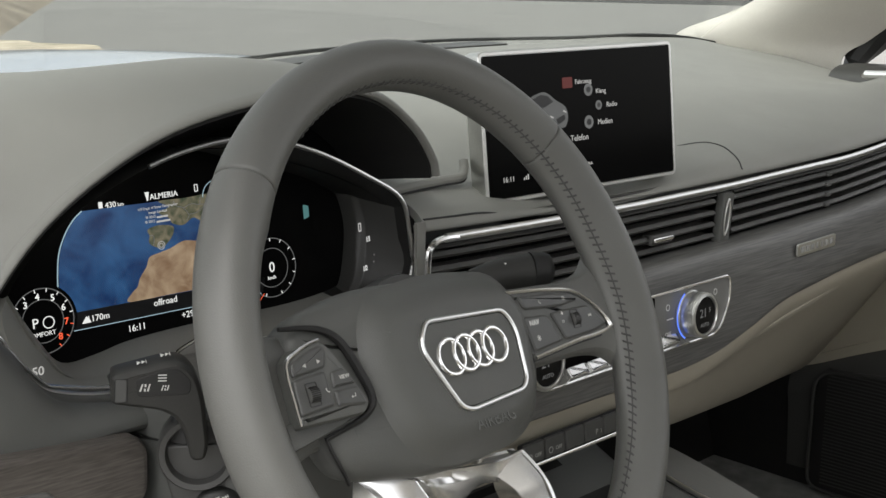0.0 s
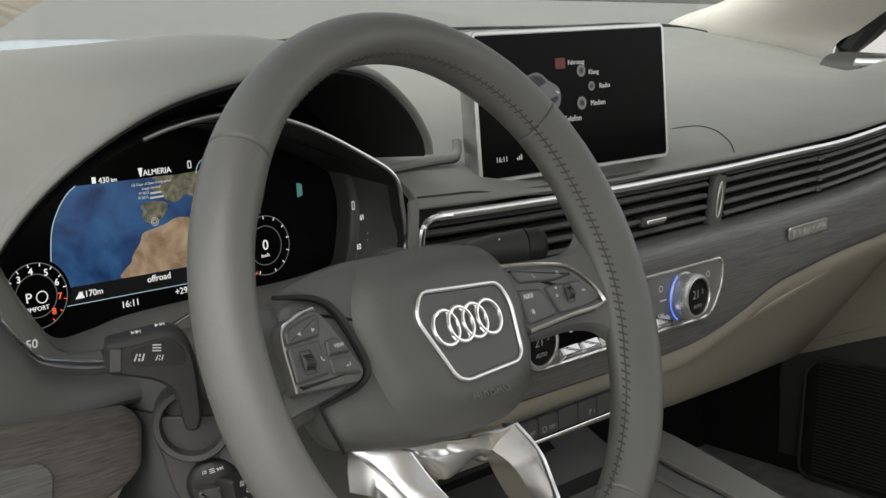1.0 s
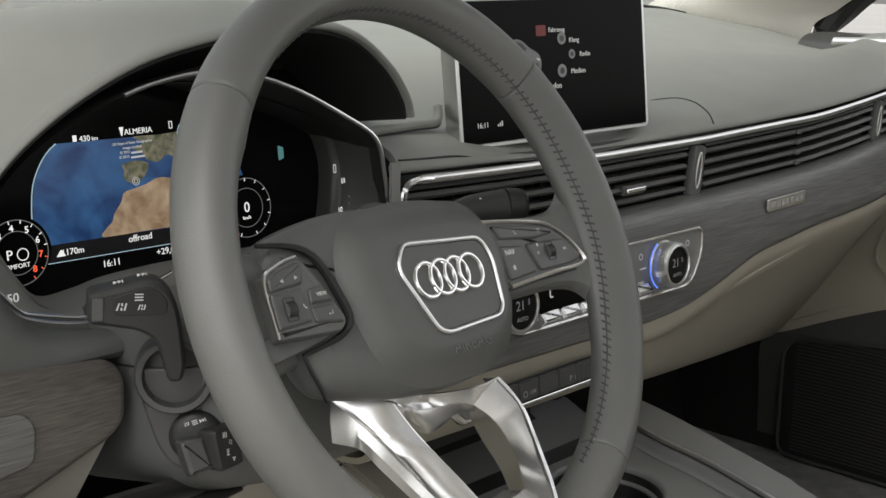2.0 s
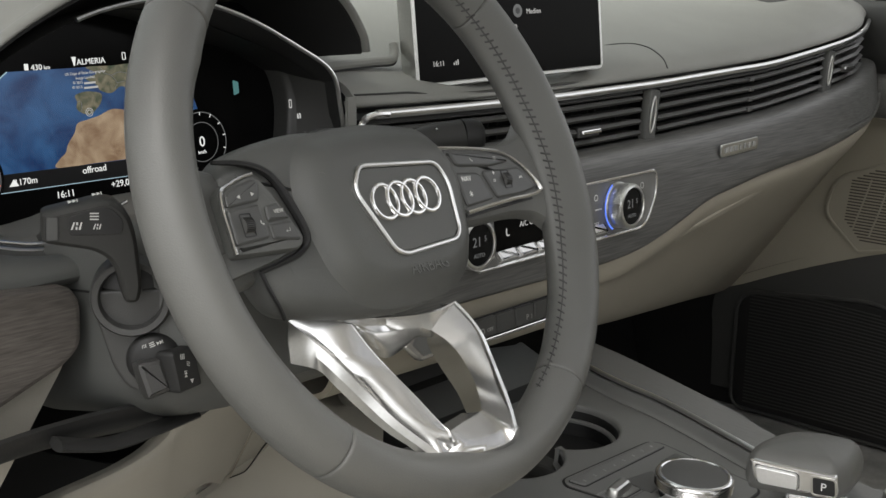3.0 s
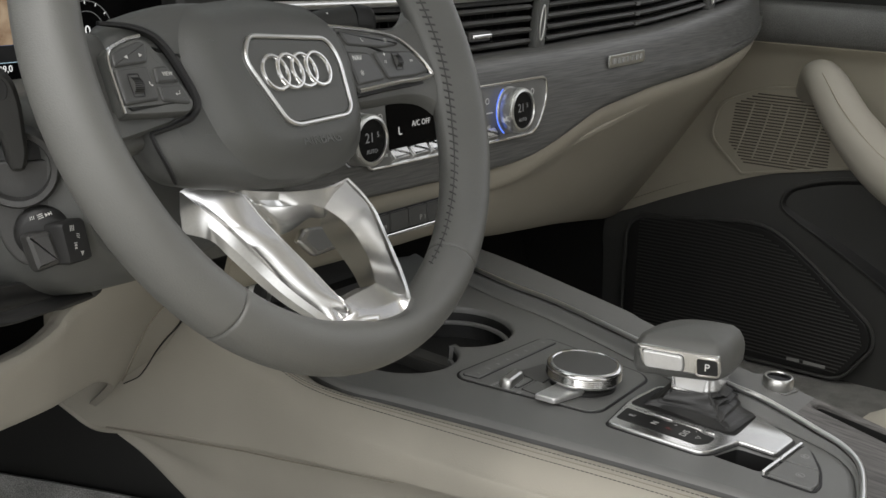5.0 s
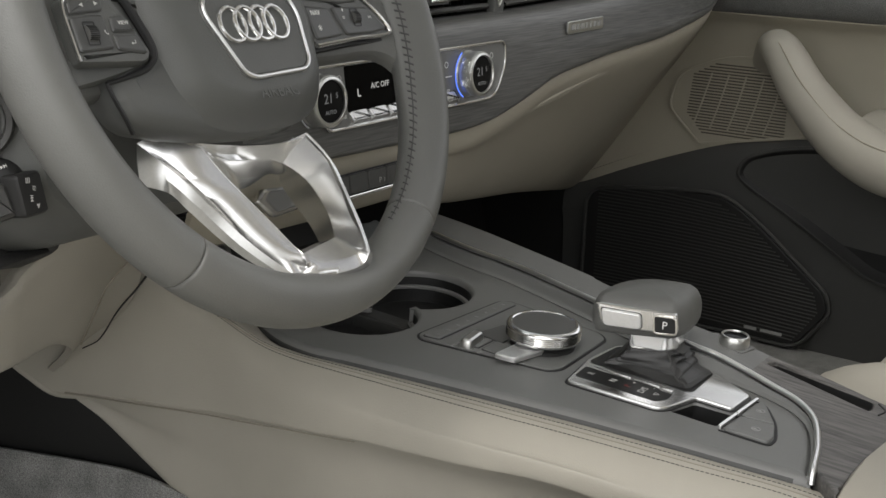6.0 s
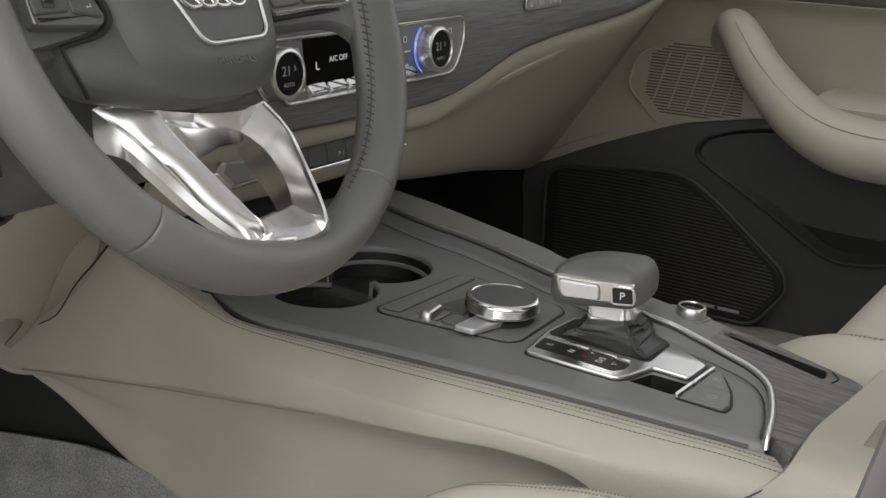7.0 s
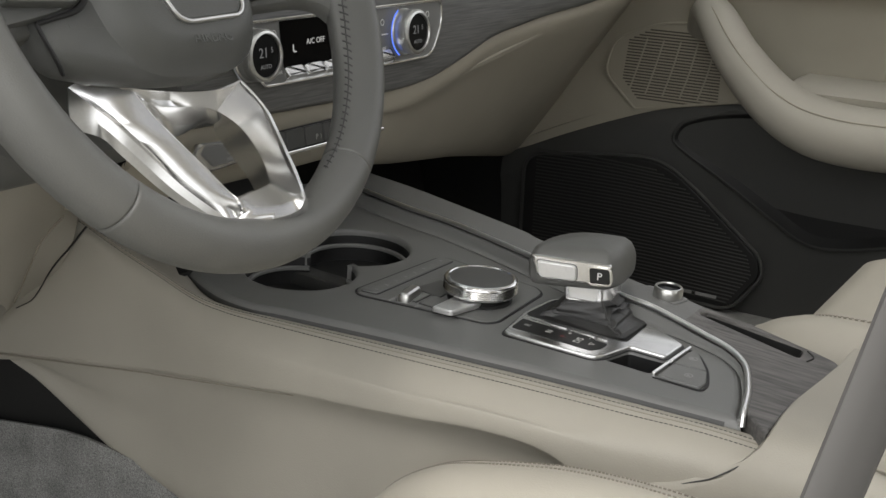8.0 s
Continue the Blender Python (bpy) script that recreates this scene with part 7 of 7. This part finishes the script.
yd = [-1.2, -0.8, -0.4, -0.15, -0.05, 0.05, 0.12, 0.2, 0.28, 0.36, 0.43, 0.47]
part("upper_panel", surf([[(1.20, y, 0.545), (1.222, y, 0.52), (1.232, y, 0.46), (1.232, y, 0.5 * (0.46 + split_z(y))), (1.225, y, split_z(y)), (1.235, y, split_z(y) - 0.006)] for y in yd], 50, 26, 0.02), M_CREAMP, door, "cream upper panel")
part("decor_strip", surf([[(1.215, y, 0.608), (1.200, y, 0.600), (1.192, y, 0.575), (1.197, y, 0.550), (1.215, y, 0.541)] for y in (-1.2, -0.5, -0.1, 0.15, 0.26)], 24, 14, 0.008), M_TRIM, door, "dark brushed grey strip")
part("top_cap", surf([[(1.27, y, 0.722), (1.21, y, 0.718), (1.185, y, 0.695), (1.19, y, 0.640), (1.215, y, 0.606)] for y in (-1.2, -0.4, 0.1, 0.26, 0.36, 0.43)], 20, 16, 0.01), M_DARK, door, "dark grey soft top")
part("pull_handle", tube([(1.185, 0.30, 0.690), (1.165, 0.325, 0.705), (1.150, 0.352, 0.713), (1.150, 0.34, 0.714), (1.155, 0.27, 0.716), (1.175, 0.20, 0.715)], 0.006, 30, 10), M_CHROME, door, "chrome door release")
part("lower_panel", surf([[(1.236, y, split_z(y) + 0.004), (1.224, y, split_z(y) - 0.006), (1.216, y, split_z(y) - 0.04), (1.222, y, 0.5 * split_z(y) + 0.05), (1.232, y, 0.05)] for y in yd], 50, 26, 0.02), M_DARK2, door, "dark grey lower panel")
HANDLE = [(1.235, 0.150, 0.478), (1.195, 0.130, 0.506), (1.145, 0.098, 0.502), (1.118, 0.050, 0.452), (1.108, -0.015, 0.398), (1.106, -0.09, 0.372), (1.11, -0.22, 0.370), (1.12, -0.45, 0.370), (1.13, -0.85, 0.370)]
part("grab_handle", tube(HANDLE, lambda t: 0.0235 + 0.021 * min(1, max(0, (t - 0.15) * 2.2)), 60, 22, flat=0.92), M_CREAM, door, "cream padded grab handle and armrest")
hp = spline(HANDLE, 90)
part("handle_seam", tube([hp[i] + (0.0235 + 0.021 * min(1, max(0, (i / 89 - 0.15) * 2.2))) * np.array((-0.80, 0.0, 0.57)) for i in range(22, 75, 4)], 0.0013, 50, 6), M_CREAMP, door, "raised seam")
part("armrest_top", surf([[(1.118, y, 0.400), (1.150, y, 0.4085), (1.200, y, 0.4095), (1.226, y, 0.4085), (1.2315, y, 0.402)] for y in (-1.1, -0.6, -0.2, -0.06, -0.02)], 20, 14, 0.02), M_CREAM, door, "flat cream armrest top")
part("armrest_gap", tube([(1.2290, y, 0.4090) for y in (-1.1, -0.5, -0.02)], 0.0014, 12, 6), M_SLOT, door)
grille_o = rounded([(0.290, 0.405), (0.276, 0.460), (0.205, 0.490), (0.110, 0.500), (0.060, 0.385), (0.232, 0.352)], [0.02, 0.02, 0.02, 0.01, 0.01, 0.004], 5)
GD = Matrix(((0, 0, -1, 1.2275), (1, 0, 0, 0.011), (0, 1, 0, -0.011), (0, 0, 0, 1)))
gr = part("speaker_grille", slab(grille_o, 0.0035, 0.001), M_CREAMP, door, "cream slotted tweeter grille", M=GD)
part("grille_frame", ringbar(grille_o, 0.004, 0.006), M_CREAMP, gr, M=GD)
for i in range(24):
    z = 0.372 + i * 0.0046
    ya = float(np.interp(z, [0.36, 0.40, 0.46, 0.49], [0.225, 0.262, 0.256, 0.20])) - 0.006
    part("slot", rbox(ya - 0.10, 0.0021, 0.0006, 0.0008, 0.0001), M_SLOT, gr, M=GD @ pose(0.5 * (ya + 0.10), z, 0.0036))
for i in range(5):
    part("rib", tube([(0.132 + i * 0.028, 0.380, 0.0045), (0.120 + i * 0.028, 0.42, 0.0050), (0.112 + i * 0.027, 0.464, 0.0045)], 0.0013, 12, 6), M_CREAMP, gr, M=GD)
lsp = rounded([(0.42, 0.245), (0.30, 0.262), (0.19, 0.272), (0.13, 0.235), (0.02, 0.148), (0.012, 0.120), (0.055, 0.060), (0.42, 0.060)], [0.03, 0.05, 0.05, 0.05, 0.012, 0.02, 0.02, 0.02], 6)
LD = Matrix(((0, 0, -1, 1.213), (1, 0, 0, 0), (0, 1, 0, 0), (0, 0, 0, 1)))
lg = part("door_speaker", slab(lsp, 0.004, 0.002), M_BLACK, door, "black door speaker grille", M=LD)
part("speaker_rim", ringbar(inset(lsp, -0.006), 0.005, 0.004, 0.0015), M_DARK2, lg, M=LD)
for i in range(34):
    z = 0.070 + i * 0.0057
    yb = float(np.interp(z, [0.06, 0.12, 0.148, 0.235, 0.265], [0.060, 0.020, 0.028, 0.135, 0.20])) + 0.006
    part("grille_rib", tube([(0.40, z, 0.004), (0.5 * (0.40 + yb), z + 0.002, 0.004), (yb, z - 0.002, 0.004)], 0.0012, 8, 5), M_DARK, lg, M=LD)
for i in range(2):
    part("badge_bar", rbox((0.020, 0.034)[i], 0.0048, 0.0006, 0.001, 0.0001), M_DIMP, lg, M=LD @ pose((0.125, 0.092)[i], 0.0735, 0.0055, 0, 0, 0))
pocket = rounded([(0.172, 0.306), (0.160, 0.332), (0.115, 0.350), (0.05, 0.362), (-0.9, 0.362), (-0.9, 0.225), (-0.20, 0.212), (-0.107, 0.186), (-0.050, 0.180), (0.013, 0.216), (0.078, 0.255), (0.146, 0.290)], [0.016, 0.02, 0.03, 0.03, 0.01, 0.02, 0.04, 0.04, 0.05, 0.05, 0.05, 0.03], 6)
PD = Matrix(((0, 0, -1, 1.2165), (1, 0, 0, 0), (0, 1, 0, 0), (0, 0, 0, 1)))
# shallow plate; its near-black colour stands in for the shade of a deep pocket
part("door_pocket", layers([(0.012, -0.006), (0.004, 0.0), (0.0005, 0.0045), (0.0, 0.0050)], pocket, cap1=False), M_DEEP, door, "shallow door pocket plate, painted near-black for the pocket's inner shade", M=PD)
part("pocket_lip", ringbar(inset(pocket, -0.006), 0.0080, 0.0050, 0.0035), M_DARK2, door, "rounded pocket edge", M=PD)


# ---- seats ----
def stitches(lines, s):
    """Rows of short stitches along sampled lines."""
    for line in lines:
        verts, faces = [], []
        for i in range(0, len(line) - 2, 2):
            o = len(verts)
            for p in (line[i], line[i] * -0.2 + line[i + 1] * 1.2):
                verts += [p + np.array(d) for d in ((0.0004, 0, 0.0005), (-0.0004, 0, 0.0005), (-0.0004, 0, -0.001), (0.0004, 0, -0.001))]
            faces += [(o, o + 1, o + 5, o + 4), (o + 1, o + 2, o + 6, o + 5), (o + 2, o + 3, o + 7, o + 6), (o + 3, o, o + 4, o + 7), (o, o + 1, o + 2, o + 3), (o + 4, o + 5, o + 6, o + 7)]
        part("stitching", mesh(verts, faces), M_STITCHS, s, "row of stitches")


def driver_seat(x):
    s = thing("car_seat", (x, -0.6, 0.05), "cream leather driver seat with stitched bolsters", "seat", "front seats")
    part("cushion", layers([(0.012, -0.16), (0.0, -0.06), (0.002, -0.035), (0.012, -0.014), (0.030, -0.003), (0.06, 0.0)], rounded([(-0.15, 0.0), (0.150, 0.0), (0.165, -0.1), (0.165, -0.55), (-0.165, -0.55), (-0.165, -0.1)], 0.055, 7)), M_CREAM, s, M=pose(x, -0.080, 0.311, 2))
    RIDGE = [(0.118, -0.050, 0.230), (0.119, -0.0610, 0.258), (0.120, -0.0755, 0.2775), (0.120, -0.0925, 0.2920), (0.120, -0.1164, 0.3060), (0.120, -0.1434, 0.3150), (0.120, -0.1925, 0.3270), (0.120, -0.2315, 0.3312), (0.120, -0.278, 0.3320), (0.120, -0.40, 0.330), (0.120, -0.64, 0.325)]
    ROUND = [0.018, 0.022, 0.026, 0.030, 0.034, 0.037, 0.040, 0.040, 0.040, 0.040, 0.040]
    for k in (1, -1):
        mid = [((p[0] - 0.42 * r) if k > 0 else 2 * x - p[0] + 0.42 * r, p[1] - 0.17 * r, p[2] - 0.89 * r) for p, r in zip(RIDGE, ROUND)]
        part("side_bolster", tube(mid, lambda t: float(np.interp(10 * t, range(11), ROUND)), 60, 28, up=(0, -0.35, 0.94)), M_CREAM, s, "rounded cream leather bolster")
        line = spline(mid, 330)
        rows_ = []
        for deg in (9, 23):
            row = []
            for i in range(14, 300):
                t_ = line[i + 1] - line[i - 1]
                t_ /= np.linalg.norm(t_)
                n_ = np.array((0.42 * k, 0.17, 0.89)) * math.cos(radians(deg)) + np.array((-0.81 * k, -0.37, 0.46)) * math.sin(radians(deg))
                n_ = n_ - t_ * np.dot(n_, t_)
                row.append(line[i] + (0.0002 + float(np.interp(10 * i / 329, range(11), ROUND))) * n_ / np.linalg.norm(n_))
            rows_.append(row)
        stitches(rows_, s)
    part("backrest", layers([(0.0, -0.07), (0.0, 0.0), (0.015, 0.03), (0.05, 0.04)], rounded(box2(0.40, 0.6), 0.12, 6)), M_CREAM, s, M=pose(x, -0.95, 0.58, 68))
    part("base", rbox(0.32, 0.46, 0.18, 0.03, 0.01), M_BLACK, s, M=pose(x, -0.40, 0.05))


def seat(x, label, dz=0.0, dy=0.0):
    s = thing("car_seat", (x, -0.6, 0.05), label, "seat", "front seats")
    part("cushion", layers([(0.012, -0.12), (0.0, -0.06), (0.0, -0.035), (0.012, -0.012), (0.035, 0.0), (0.07, 0.002)], rounded([(-0.20, 0.27), (0.20, 0.27), (0.25, 0.2), (0.25, -0.28), (-0.25, -0.28), (-0.25, 0.2)], 0.08, 7)), M_CREAM, s, M=pose(x, -0.45 + dy, 0.285 + dz, 4))
    for k in (-1, 1):
        ez, ey = (0.0, 0.0) if k < 0 or not dz else (-0.080, -0.06)
        part("side_bolster", tube([(x + k * 0.205, -0.19 + ey, 0.255 + ez), (x + k * 0.222, -0.26 + ey, 0.278 + ez), (x + k * 0.225, -0.45 + ey, 0.285 + ez), (x + k * 0.222, -0.66 + ey, 0.28 + ez)], lambda t: 0.030 + 0.022 * math.sin(math.pi * min(1, t + 0.25)), 24, 16, flat=0.75), M_CREAM, s)
        for off in (0.022, 0.013):
            verts, faces = [], []
            line = spline([(x + k * (0.205 - off), -0.195 + ey, 0.255 + ez), (x + k * (0.222 - off), -0.26 + ey, 0.278 + ez), (x + k * (0.225 - off), -0.45 + ey, 0.285 + ez), (x + k * (0.222 - off), -0.66 + ey, 0.28 + ez)], 160)
            for i in range(4, 118, 2):
                o = len(verts)
                for j in (i, i + 1.2):
                    p = line[int(j)] * (1 - j % 1) + line[int(j) + 1] * (j % 1)
                    r = 0.030 + 0.022 * math.sin(math.pi * min(1, j / 159 + 0.25))
                    p = p + np.array((0, 0, 0.75 * r * math.sqrt(1 - (off / r) ** 2)))
                    verts += [p + np.array(d) for d in ((0.0004, 0, 0.0006), (-0.0004, 0, 0.0006), (-0.0004, 0, -0.001), (0.0004, 0, -0.001))]
                faces += [(o, o + 1, o + 5, o + 4), (o + 1, o + 2, o + 6, o + 5), (o + 2, o + 3, o + 7, o + 6), (o + 3, o, o + 4, o + 7), (o, o + 1, o + 2, o + 3), (o + 4, o + 5, o + 6, o + 7)]
            part("stitching", mesh(verts, faces), M_STITCHS, s, "row of stitches")
    part("backrest", layers([(0.0, -0.07), (0.0, 0.0), (0.015, 0.03), (0.05, 0.04)], rounded(box2(0.48, 0.6), 0.12, 6)), M_CREAM, s, M=pose(x, -0.95, 0.58, 68))
    part("base", rbox(0.40, 0.42, 0.14, 0.03, 0.01), M_BLACK, s, M=pose(x, -0.48, 0.05))


driver_seat(-0.085)
seat(0.755, "cream leather passenger seat beside the console", -0.034, -0.002)

# unidentified grey strip, built as a strap along the camera's view rays
belt = thing("grey_strap", (-0.30, -0.32, 0.05), "unidentified grey strip beside the driver seat, placed to fit the camera's view", "seat belt")
part("strap", tube([(-0.30, -0.553, 1.12), (-0.30, -0.498, 0.86), (-0.30, -0.4495, 0.62), (-0.30, -0.407, 0.42), (-0.30, -0.34, 0.06)], 0.0085, 40, 12, flat=0.35, up=(0.5, 1, 0)), M_BELT, belt)
# unseen foot, added to end the strap at the floor
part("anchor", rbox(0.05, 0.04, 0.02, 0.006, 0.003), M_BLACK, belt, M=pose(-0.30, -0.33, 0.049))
